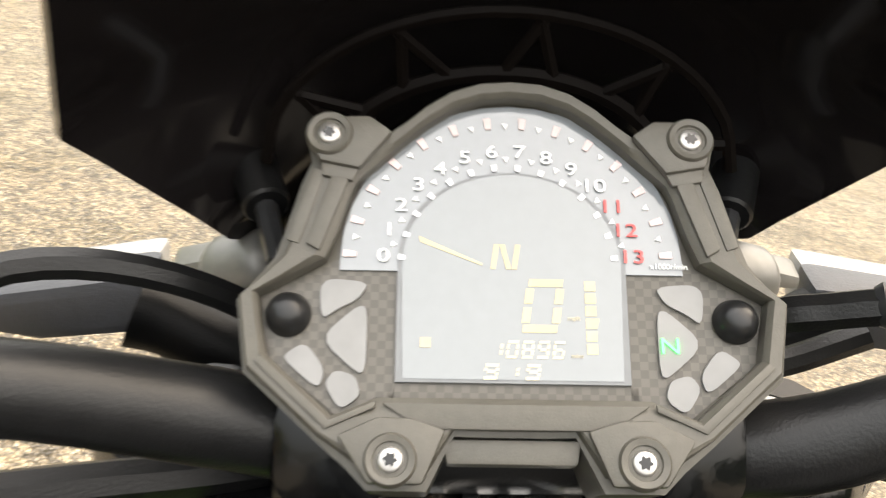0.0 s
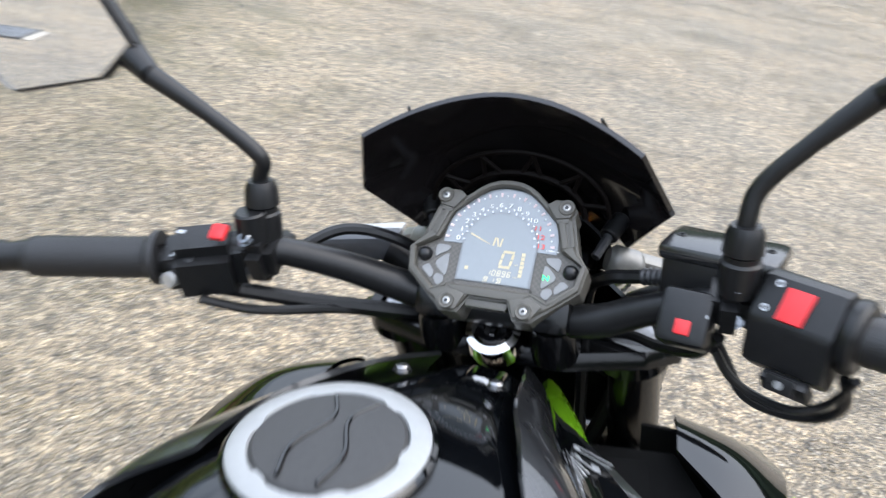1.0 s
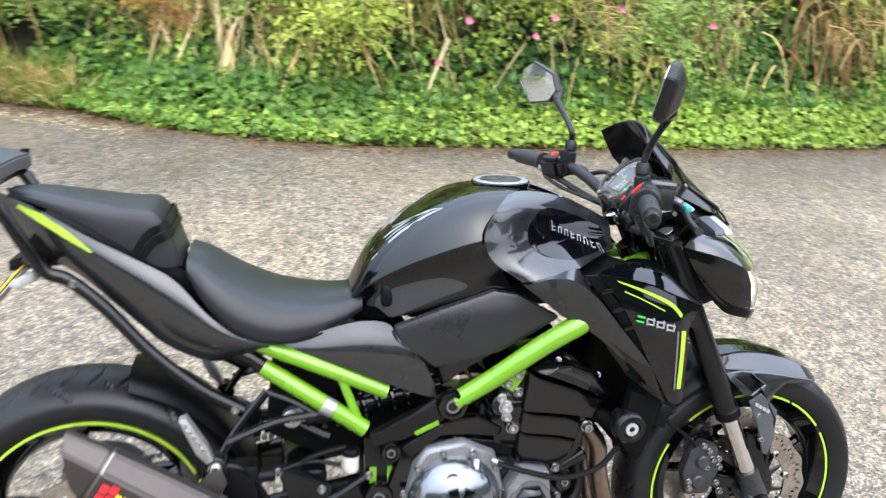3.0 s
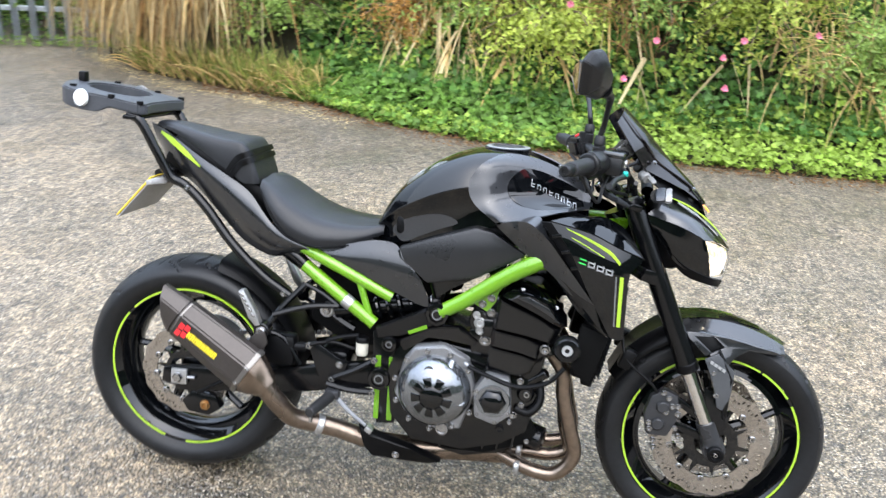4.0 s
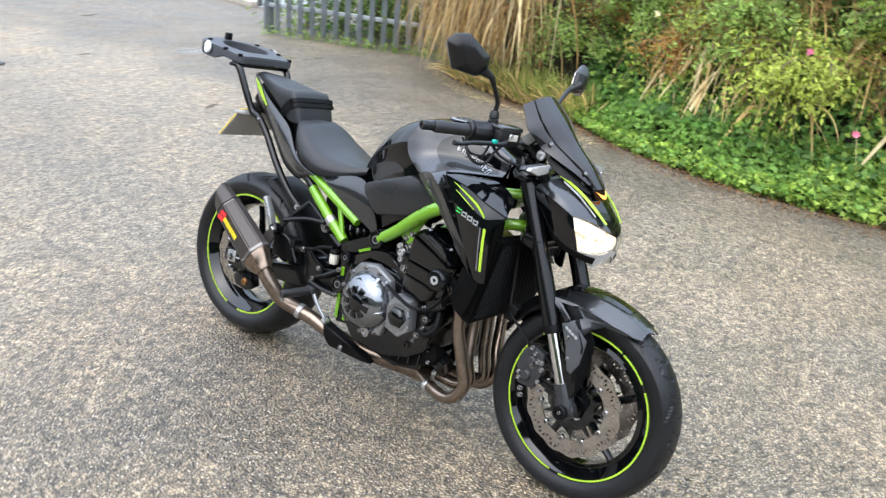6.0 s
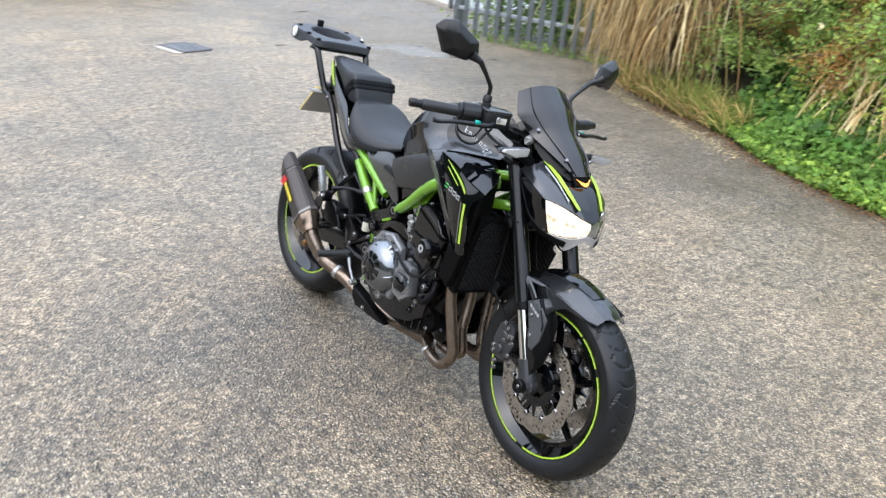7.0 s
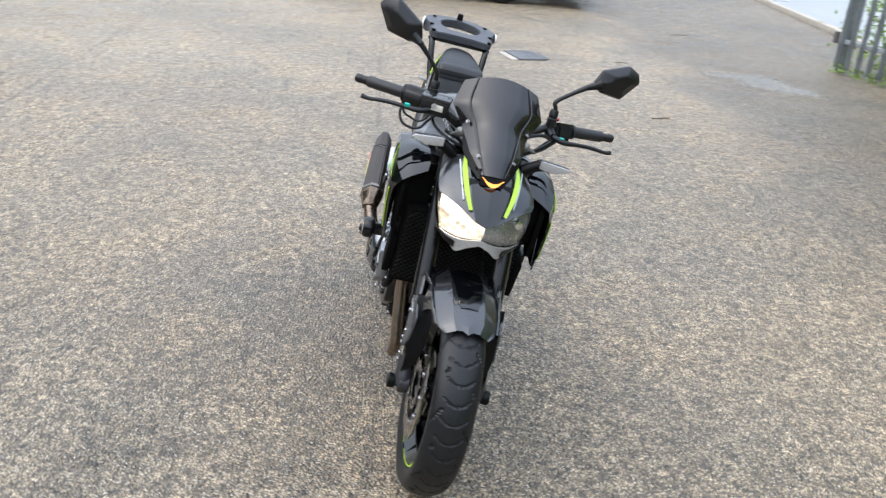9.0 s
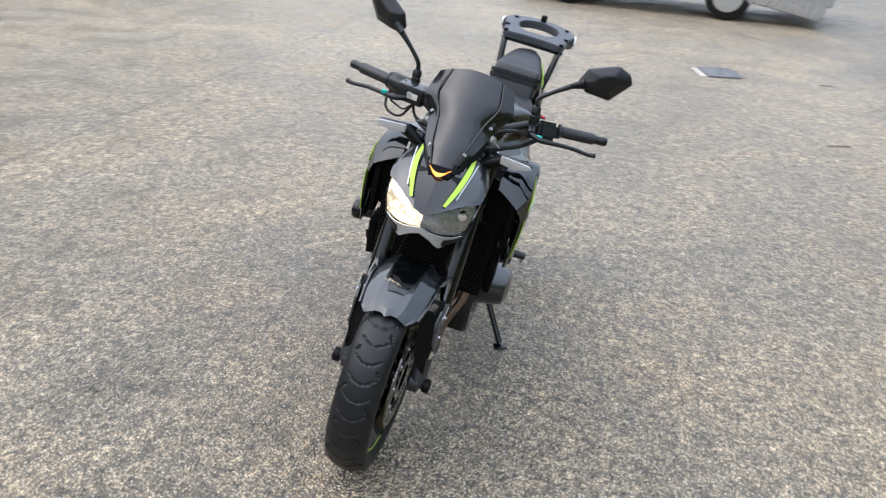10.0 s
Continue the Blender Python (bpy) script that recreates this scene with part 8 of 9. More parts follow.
BOWL = facets("bright_reflector_bowl", (1.0, 0.78, 0.50), 0.3, 0.9, 90)
both(cowl)
part("cowl_core", box((0, 1.30, 0.83), (0.18, 0.14, 0.13), 0.03, (20, 0, 0)), MATTE, bike)
# Unseen box added to hide the lamps' glow from the rider's side.
part("cowl_core", box((0, 1.285, 0.925), (0.10, 0.06, 0.05), 0.012, (-25, 0, 0)), MATTE, bike)
orange = part("running_lamp", skin([[(-0.032, 1.348, 0.920), (-0.016, 1.358, 0.914), (0, 1.361, 0.911), (0.016, 1.358, 0.914), (0.032, 1.348, 0.920)], [(-0.024, 1.353, 0.914), (-0.014, 1.363, 0.906), (0, 1.367, 0.902), (0.014, 1.363, 0.906), (0.024, 1.353, 0.914)]], 3, 4, 0.003), AMBER, bike, "glowing amber running lamp under the screen")

# Unseen plate added to keep the amber glow off the screen's inner face.
part("glow_blocker", slab([(-0.044, 1.334, 0.938), (0.044, 1.334, 0.938), (0.030, 1.353, 0.898), (-0.030, 1.353, 0.898)], (0, -0.004, -0.001), 0.001), MATTE, orange)

# -- screen --
def screen_row(w, y, z, bow, swell):
    """One line across the screen: a smooth arch with slightly flatter wings."""
    out = []
    for k in (-1, -0.86, -0.68, -0.48, -0.25, 0, 0.25, 0.48, 0.68, 0.86, 1):
        up_ = (1 - abs(k) ** 1.9) if abs(k) < 0.99 else 0.0
        out.append((w * k, y + bow * up_, z + swell * up_))
    return out


SCR = [screen_row(0.1125, 1.094, 1.116, 0.026, 0.034), screen_row(0.135, 1.138, 1.054, 0.050, 0.036), screen_row(0.099, 1.176, 1.006, 0.062, 0.032), screen_row(0.072, 1.282, 0.962, 0.028, 0.014), screen_row(0.034, 1.342, 0.924, 0.010, 0.004)]
SCR = [[(x, y + 0.05 * x, z) for x, y, z in r] for r in SCR]
screen = part("windscreen", skin(SCR, 5, 3, 0.004, straight=True), SCREEN, bike, "dark smoked short windscreen", sharp=60)
for s in (1, -1):
    for c in ((0.088, 1.203, 1.022), (0.05, 1.311, 0.962)):
        part("screen_bolt", bolt((c[0] * s, c[1], c[2] + 0.002), (0.4 * s, 0.5, 0.75), 0.0044, 0.004), STEEL, screen)
    post = part("screen_post", rod((0.088 * s, 1.182, 1.030), (0.080 * s, 1.162, 1.020), 0.0085, 14), SWITCH, screen)
    part("post_pin", rod((0.081 * s, 1.164, 1.021), (0.073 * s, 1.142, 1.008), 0.0042, 8), CASTING, screen)
# Moulded creases run down beside the raised middle of the screen.
for s in (1, -1):
    line = [Vector(SCR[r][5 + s * c]) for r, c in ((0, 3), (1, 3), (2, 3), (3, 3), (4, 4))]
    part("screen_crease", tube([p + V(0.1 * s, 0.6, 0.79) * 0.003 for p in line], [0.0014, 0.003, 0.0036, 0.0034, 0.0014], 8, 5), SCREEN, screen)
ribs = []
for k in range(9):
    a = radians(20 + 17.5 * k)
    p0 = (0.058 * math.cos(a), 1.172, 1.03 + 0.036 * math.sin(a))
    b = a + (0.16 if k % 2 else -0.16)
    p1 = (0.078 * math.cos(b), 1.166, 1.035 + 0.05 * math.sin(b))
    ribs.append(tube([p0, p1], 0.0022, 6, 1))
arch = [(0.058 * math.cos(radians(t)), 1.172, 1.03 + 0.036 * math.sin(radians(t))) for t in range(0, 181, 20)]
arch2 = [(0.08 * math.cos(radians(t)), 1.166, 1.035 + 0.052 * math.sin(radians(t))) for t in range(0, 181, 20)]
brace = part("screen_brace", merge(tube(arch, 0.003, 6, 3), tube(arch2, 0.0022, 6, 3)), LATTICE, bike, "black lattice brace behind the screen")
for rib in ribs:
    part("brace_rib", rib, LATTICE, brace)
part("dash_shroud", skin([[(-0.09, 1.20, 0.98), (-0.05, 1.22, 1.01), (0, 1.225, 1.02), (0.05, 1.22, 1.01), (0.09, 1.20, 0.98)], [(-0.085, 1.24, 0.950), (-0.05, 1.262, 0.978), (0, 1.27, 0.986), (0.05, 1.262, 0.978), (0.085, 1.24, 0.950)], [(-0.066, 1.29, 0.928), (-0.035, 1.304, 0.950), (0, 1.31, 0.955), (0.035, 1.304, 0.950), (0.066, 1.29, 0.928)], [(-0.040, 1.334, 0.908), (-0.02, 1.342, 0.915), (0, 1.344, 0.917), (0.02, 1.342, 0.915), (0.040, 1.334, 0.908)]], 3, 3, 0.003), MATTE, screen)
for s in (1, -1):
    ind = part("front_indicator", tube([(0.10 * s, 1.215, 0.925), (0.135 * s, 1.215, 0.945), (0.15 * s, 1.214, 0.952)], [0.017, 0.016, 0.018], 10, 3), MATTE, bike, "front turn indicator on a black stalk")
    part("indicator_body", slab([(0.14 * s, 1.205, 0.945), (0.19 * s, 1.205, 0.940), (0.236 * s, 1.20, 0.951), (0.228 * s, 1.20, 0.961), (0.14 * s, 1.21, 0.970)], (0, 0.022, 0.004), 0.005), RACK_GREY, ind)
    part("indicator_lens", slab([(0.142 * s, 1.228, 0.946), (0.19 * s, 1.228, 0.940), (0.235 * s, 1.222, 0.952), (0.227 * s, 1.222, 0.962), (0.142 * s, 1.232, 0.972)], (0, 0.016, 0.002), 0.005), SMOKE_LENS, ind, "pale clear indicator lens")

# -- handlebar and its fittings --
bar = part("handlebar", tube([(-0.40, 0.968, 1.019), (-0.26, 1.008, 1.019), (-0.19, 1.037, 1.026), (-0.135, 1.066, 1.008), (-0.085, 1.089, 0.984), (-0.04, 1.097, 0.97), (0.04, 1.097, 0.97), (0.085, 1.089, 0.977), (0.135, 1.08, 1.002), (0.19, 1.066, 1.022), (0.26, 1.040, 1.021), (0.40, 0.986, 1.020)], [0.011, 0.011, 0.0115, 0.0125, 0.0142, 0.0142, 0.0142, 0.0142, 0.0125, 0.0115, 0.011, 0.011], 16, 5), SWITCH, bike, "satin black tapered handlebar")


def bar_at(x):
    p = spline([(-0.40, 0.968, 1.019), (-0.26, 1.008, 1.019), (-0.19, 1.037, 1.022), (0.19, 1.066, 1.022), (0.26, 1.040, 1.021), (0.40, 0.986, 1.020)], 8)
    return Vector((x, float(np.interp(x, p[:, 0], p[:, 1])), float(np.interp(x, p[:, 0], p[:, 2]))))


for s in (1, -1):
    a, b = bar_at(0.262 * s) + V(0, 0, 0.002), bar_at((0.378 if s > 0 else 0.372) * s) + V(0, 0, 0.002)
    d = (b - a).normalized()
    L = (b - a).length
    prof = [(0.011, 0.0), (0.0225, 0.0), (0.0225, 0.006), (0.018, 0.009)] + [(0.0168 + (0.0009 if k % 2 else 0), 0.012 + k * (L - 0.018) / 26) for k in range(27)] + [(0.017, L - 0.004), (0.0145, L), (0.0, L)]
    g = part("grip", lathe(prof, a, d, 28), GRIP, bike, "black ribbed rubber grip")
    part("bar_end", lathe([(0.0, 0), (0.0125, 0), (0.0135, 0.006), (0.0115, 0.016), (0.0135, 0.022), (0.0135, 0.036), (0.011, 0.04), (0.006, 0.04), (0.005, 0.036), (0, 0.036)], b - d * 0.001, d, 24), SWITCH, g, "black bar-end weight")

# Left switch block, clutch lever.
LA, LB = bar_at(-0.258), bar_at(-0.200)
ld = (LB - LA).normalized()
up = Vector((0, -0.35, 0.94))
bk = ld.cross(up).normalized()


def block(a, b, hgt, dep, bevel, lift=0.0, back=0.0):
    c = (a + b) / 2 + up * lift + bk * back
    d = (b - a).normalized()
    m = Matrix((d, d.cross(up).normalized() * -1, d.cross(d.cross(up)).normalized() * -1)).transposed().to_4x4()
    bm = bmesh.new()
    bmesh.ops.create_cube(bm, size=1)
    bmesh.ops.scale(bm, vec=((b - a).length, dep, hgt), verts=bm.verts)
    bmesh.ops.bevel(bm, geom=bm.edges, offset=bevel, segments=2, affect="EDGES", clamp_overlap=True)
    m.translation = c
    bmesh.ops.transform(bm, matrix=m, verts=bm.verts)
    return bm


FACE = Vector((0, -0.80, 0.60)).normalized()
sw = part("left_switchgear", block(LA, LB, 0.054, 0.048, 0.010, -0.005), SWITCH, bike, "black left switch block")
q = bar_at(-0.207) + FACE * 0.024 + V(0, -0.002, 0.012)
part("red_button", box(q, (0.014, 0.006, 0.014), 0.002, (-52, 0, 0)), RED, sw)
for dx, dz in ((-0.025, 0.012), (-0.03, -0.006), (-0.018, -0.004), (-0.028, -0.018)):
    c = bar_at(-0.212 + dx) + FACE * 0.0255 + V(0, 0, dz)
    part("switch_mark", box(c, (0.007, 0.001, 0.003), 0, (-52, 0, 0)), SILVER_MARK, sw)
part("indicator_switch", box(bar_at(-0.235) + FACE * 0.025 + V(0, -0.004, -0.014), (0.018, 0.012, 0.009), 0.003, (-52, 0, 0)), SWITCH, sw)
part("horn_button", rod(bar_at(-0.246) + FACE * 0.018 + V(0, 0, -0.022), bar_at(-0.246) + FACE * 0.028 + V(0, -0.003, -0.026), 0.007, 12), ALU, sw)
RD = (bar_at(0.262) - bar_at(0.205)).normalized()
RN = (FACE - RD * FACE.dot(RD)).normalized()
RM = RD.cross(RN)
RC = V(0.2345, 1.0500, 1.0245)


def on_block(a, n, m):
    """A point of the right switch block: along the bar, out of its sloping face, up that face."""
    return RC + RD * a + RN * n + RM * (m if RM.z > 0 else -m)


face_ring = [(0.0245, 0.018), (0.0245, -0.0145), (0.006, -0.041), (-0.020, -0.040), (-0.028, -0.012), (-0.027, 0.014), (-0.012, 0.0265), (0.013, 0.0265)]
rs = part("right_switchgear", slab([on_block(-0.030, n, m) for n, m in face_ring], RD * 0.058, 0.0045), SWITCH, bike, "black right switch block with a red kill switch")
part("throttle_collar", lathe([(0.012, -0.001), (0.0245, 0.0), (0.0265, 0.003), (0.0265, 0.009), (0.0235, 0.012), (0.012, 0.013)], RC + RD * 0.028, RD, 28), SWITCH, rs)
part("kill_switch", slab([on_block(a, 0.0235, m) for a, m in ((-0.0105, 0.012), (0.0085, 0.012), (0.0065, -0.012), (-0.0115, -0.012))], RN * 0.0045, 0.0012), RED, rs, "red kill switch")
for a, m in ((-0.0175, 0.013), (-0.021, -0.006)):
    part("switch_mark", lathe([(0.0016, 0.0), (0.0016, 0.0005), (0.0027, 0.0005), (0.0027, 0.0)], on_block(a, 0.0245, m), RN, 16), SILVER_MARK, rs)
st = part("starter_housing", slab([on_block(a, n, m) for a, n, m in ((-0.012, 0.004, -0.040), (0.021, 0.004, -0.040), (0.023, -0.012, -0.046), (-0.012, -0.012, -0.046))], (RN * 0.6 - RM * (1 if RM.z > 0 else -1)).normalized() * 0.010, 0.003), SWITCH, rs)
sd_ = (RN * 0.85 - RM * (0.5 if RM.z > 0 else -0.5)).normalized()
part("starter_button", slab([on_block(a, n, m) for a, n, m in ((-0.006, 0.0105, -0.043), (0.014, 0.0105, -0.043), (0.014, 0.0045, -0.0535), (-0.006, 0.0045, -0.0535))], sd_ * 0.004, 0.0015), KNOB, st)
part("switch_mark", lathe([(0.0, 0.0006), (0.0018, 0.0006), (0.003, 0.0006), (0.003, 0.0)], on_block(0.004, 0.0075, -0.048) + sd_ * 0.0045, sd_, 14), SILVER_MARK, st)
haz = part("hazard_switch", box((0.1565, 1.0565, 1.008), (0.037, 0.032, 0.041), 0.005, (-36, 0, -10)), SWITCH, bike, "small black switch box with a red button")
part("red_button", box((0.1545, 1.0405, 1.0095), (0.011, 0.008, 0.011), 0.001, (-36, 0, -10)), RED, haz)
for dx in (-0.010, 0.010):
    part("switch_mark", box((0.1555 + dx * 1.2, 1.0478 - dx * 0.21, 1.0178), (0.007, 0.005, 0.0025), 0, (-36, 0, -10)), SILVER_MARK, haz)


def lever(s):
    base = bar_at(0.188 * s)
    cl = part("lever_perch", block(bar_at(0.170 * s), bar_at(0.198 * s), 0.04, 0.04, 0.008) if s > 0 else block(bar_at(-0.198), bar_at(-0.170), 0.04, 0.04, 0.008), SWITCH, bike, "black lever clamp")
    part("clamp_bolt", bolt(base + FACE * 0.02 + V(0, 0, 0.008), FACE, 0.0055, 0.004), GUNMETAL, cl)
    part("clamp_bolt", bolt(base + FACE * 0.018 + V(0, 0.004, -0.020), FACE, 0.0055, 0.004), GUNMETAL, cl)
    part("mirror_boss", rod(base + V(0, -0.004, 0.012), base + V(0, -0.006, 0.040), 0.0135, 18), SWITCH, cl)
    piv = base + V(0.004 * s, 0.05, -0.012)
    part("perch_arm", tube([base + V(0, 0.012, -0.006), piv], [0.015, 0.012], 10, 2), SWITCH, cl)
    lv = part("lever", tube([piv, piv + V(0.035 * s, 0.012, -0.006), piv + V(0.085 * s, -0.004, -0.007), piv + V(0.13 * s, -0.02, -0.010), piv + V(0.178 * s, -0.030, -0.016), piv + V(0.198 * s, -0.036, -0.014)], [0.009, 0.008, 0.0065, 0.0062, 0.006, 0.0075], 10, 5), SWITCH, cl, "black hand lever")
    part("lever_adjuster", box(piv + V((0.066 if s > 0 else -0.026), 0.006, 0.0), (0.018, 0.012, 0.012), 0.003), TEAL, cl, "teal lever adjuster")


both(lever)
mc = part("brake_master_cylinder", box((0.176, 1.1, 1.020), (0.083, 0.048, 0.046), 0.007, (-4, 0, -12)), SWITCH, bike, "black front brake fluid reservoir")
part("reservoir_lid", box((0.176, 1.1, 1.046), (0.088, 0.053, 0.014), 0.0055, (-4, 0, -12)), LID, mc, "glossy black reservoir lid")
for dx in (-0.032, 0.032):
    part("lid_screw", bolt((0.176 + dx, 1.1 - dx * 0.2, 1.0518), (0, 0, 1), 0.0036, 0.002), MATTE, mc)
part("sight_glass", lathe([(0, 0.003), (0.007, 0.003), (0.0085, 0.0)], (0.182, 1.125, 1.025), (0.15, 1, 0), 16), ALU, mc)
part("sticker", box((0.172, 1.1265, 1.022), (0.034, 0.0016, 0.018), 0.0004, (-4, 0, -12)), CREAM, mc, "small pale yellow sticker")
part("hose_cuff", lathe([(0.0, 0.0)] + [(0.0062 + 0.0013 * (k % 2), 0.0025 * k) for k in range(11)] + [(0.0, 0.026)], (0.138, 1.112, 1.0135), (-0.9, 0.35, -0.28), 14), CASTING, mc, "ribbed grey hose end")


# -- mirrors --
def mirror(s, centre, up_turn, yaw, pitch, joint, bend, base):
    m = part("mirror_stem", tube([base, Vector(base) + V(0, 0.001, 0.03), bend, Vector(bend).lerp(Vector(joint), 0.45) + V(0, 0, 0.003), joint], [0.0075, 0.0068, 0.0068, 0.0065, 0.0085], 12, 5), SWITCH, bike, "black mirror stem")
    part("stem_boot", lathe([(0.0, -0.012), (0.0135, -0.012), (0.0145, 0.0), (0.0145, 0.012), (0.0125, 0.014), (0.0125, 0.018), (0.0145, 0.02), (0.0135, 0.034), (0.0105, 0.04), (0.0, 0.04)], Vector(base) - V(0, 0, 0.012), (0, 0, 1), 18), SWITCH, m)
    shape = [(-0.078, -0.004), (-0.054, 0.034), (0.035, 0.052), (0.072, 0.03), (0.082, 0.002), (0.022, -0.052), (-0.052, -0.034)]
    M = Matrix.Translation(centre) @ pose(0, 0, 0, pitch, 0, yaw) @ pose(0, 0, 0, 0, up_turn, 0)
    L = lambda a, b, h: M @ Vector((a * s, h, b))
    verts, faces = [], []
    k = len(shape)
    for scale, h in ((0.965, -0.001), (1.0, 0.004), (1.0, 0.012), (0.88, 0.022), (0.45, 0.036)):
        verts += [L(a * scale, b * scale + (0.006 if scale < 0.5 else 0), h) for a, b in shape]
    for r in range(4):
        faces += [(r * k + i, r * k + (i + 1) % k, (r + 1) * k + (i + 1) % k, (r + 1) * k + i) for i in range(k)]
    faces += [tuple(range(k)), tuple(4 * k + i for i in range(k))]
    hb = bm_from(verts, faces)
    bmesh.ops.recalc_face_normals(hb, faces=hb.faces)
    bmesh.ops.bevel(hb, geom=hb.edges, offset=0.0018, segments=2, affect="EDGES", clamp_overlap=True)
    housing = part("mirror_housing", hb, SWITCH, m, "faceted black mirror housing", sharp=25)
    gl = [L(a * 0.91, b * 0.91, -0.0022) for a, b in shape]
    part("mirror_glass", slab(gl, M.to_3x3() @ V(0, 0.0008, 0), 0), MIRROR, m, "mirror glass")
    e0, e1 = L(0.078, -0.004, -0.0024), L(0.024, -0.0485, -0.0024)
    w = (L(0, 0, 0) - (e0 + e1) / 2).normalized() * 0.0035
    part("glass_edge", slab([e0, e1, e1 + w, e0 + w], M.to_3x3() @ V(0, 0.0006, 0), 0), SILVER_MARK, m)
    part("mirror_joint", tube([joint, Vector(joint).lerp(L(-0.055, -0.006, 0.02), 0.6), L(-0.055, -0.006, 0.02)], [0.0088, 0.0125, 0.0175], 14, 4), SWITCH, m)


mirror(1, (0.319, 1.018, 1.223), -22, -27, -14, (0.256, 1.068, 1.178), (0.194, 1.064, 1.112), (0.188, 1.058, 1.058))
mirror(-1, (-0.345, 1.008, 1.202), 6, 19, 0, (-0.262, 1.03, 1.168), (-0.18, 1.042, 1.106), (-0.184, 1.045, 1.056))

for s in (1, -1):
    lb = part("lamp_bracket", tube(mirrored([(0.078, 1.178, 0.992), (0.084, 1.180, 0.990), (0.102, 1.186, 0.985), (0.107, 1.188, 0.984)], s), [0.010, 0.0145, 0.0135, 0.010], 16, 4), BRACKET, bike, "grey lamp bracket beside the dash")
    part("bracket_arm", slab(mirrored([(0.102, 1.187, 0.990), (0.128, 1.198, 0.980), (0.128, 1.198, 0.974), (0.102, 1.187, 0.980)], s), (0, 0.012, 0.004), 0.003), BRACKET, lb)

# -- cables --
for pts, r in ((((-0.19, 1.085, 1.0), (-0.15, 1.12, 1.015), (-0.10, 1.14, 1.0), (-0.07, 1.16, 0.96), (-0.05, 1.16, 0.88)), 0.0055),
               (((-0.23, 1.02, 0.995), (-0.17, 1.075, 0.962), (-0.11, 1.11, 0.945), (-0.05, 1.14, 0.925), (0.0, 1.16, 0.86)), 0.0075),
               (((-0.225, 1.0, 0.992), (-0.19, 1.03, 0.972), (-0.14, 1.09, 0.95), (-0.09, 1.125, 0.932)), 0.0045),
               (((0.122, 1.118, 1.0085), (0.104, 1.124, 1.003), (0.086, 1.131, 0.996), (0.066, 1.16, 0.965), (0.06, 1.185, 0.88), (0.06, 1.19, 0.76)), 0.0062),
               (((0.18, 1.06, 0.995), (0.165, 1.085, 0.965), (0.135, 1.115, 0.948), (0.10, 1.14, 0.94), (0.04, 1.15, 0.92), (0.02, 1.15, 0.86)), 0.0045),
               (((0.268, 1.02, 1.0), (0.256, 1.038, 0.968), (0.234, 1.04, 0.957), (0.208, 1.055, 0.955), (0.19, 1.055, 0.968), (0.178, 1.055, 0.987)), 0.0034),
               (((0.138, 1.16, 0.975), (0.115, 1.16, 0.965), (0.09, 1.16, 0.955), (0.06, 1.17, 0.92)), 0.0055)):
    part("cable", tube(pts, r, 8, 6), SWITCH, bike, "black control cable")
for s in (1, -1):
    part("wiring_loom", tube([(0.06 * s, 1.16, 0.90), (0.09 * s, 1.2, 0.86), (0.08 * s, 1.22, 0.80), (0.05 * s, 1.21, 0.73)], 0.009, 8, 4), SWITCH, bike)

# -- instrument panel --
DO = Vector((0, 1.0955, 1.0205))
DU = Vector((0, 0.0625, 0.067)).normalized()
DN = Vector((0, -DU.z, DU.y))


def dp(a, b, h=0.0):
    """A point on the panel: millimetres right, up and out of its face."""
    return DO + Vector((1, 0, 0)) * (a / 1000) + DU * (b / 1000) + DN * (h / 1000)


def dplate(pts, h0, h1, bevel=0.0):
    return slab([dp(a, b, h0) for a, b in pts], DN * ((h1 - h0) / 1000), bevel)


def mirror2(right):
    return right + [(-a, b) for a, b in right[::-1] if abs(a) > 1e-6]


def rounded(pts, times=2):
    """An outline with its corners cut softer."""
    for _ in range(times):
        out = []
        for (a, b), (c, d) in zip(pts, pts[1:] + pts[:1]):
            out += [(a * 0.8 + c * 0.2, b * 0.8 + d * 0.2), (a * 0.2 + c * 0.8, b * 0.2 + d * 0.8)]
        pts = out
    return pts


OUT = mirror2([(0, 67.5), (9, 66.8), (17.5, 63.8), (25, 58.8), (31, 53.2), (36, 49.5), (41, 53.5), (54, 53), (59.5, 46), (58, 40), (60.5, 33), (64.5, 17), (66.5, 10.5), (72.5, 2.5), (76, -2), (72.5, -22), (52.5, -39.5), (44, -46.5), (38.5, -52), (23, -52), (16, -38), (8, -38.2)])
INN = mirror2([(0, 61.5), (9, 60.6), (17, 57.8), (24, 52.8), (30, 47.6), (34, 43.8), (36, 41.8), (40, 38), (43, 35.2), (44.5, 33.6), (46, 30), (49.5, 17.5), (52.3, 10.2), (62, 4.6), (70.3, -0.2), (66.6, -17.2), (48, -33.4), (42, -30.9), (36, -28.4), (24, -28.4), (16, -28.4), (8, -28.4)])
dash = part("instrument_panel", dplate(OUT, -30, -5, 0.0015), DASH, bike, "grey-brown plastic instrument panel")
n = len(OUT)


def between(k):
    return [(a + (c - a) * k, b + (d - b) * k) for (a, b), (c, d) in zip(OUT, INN)]


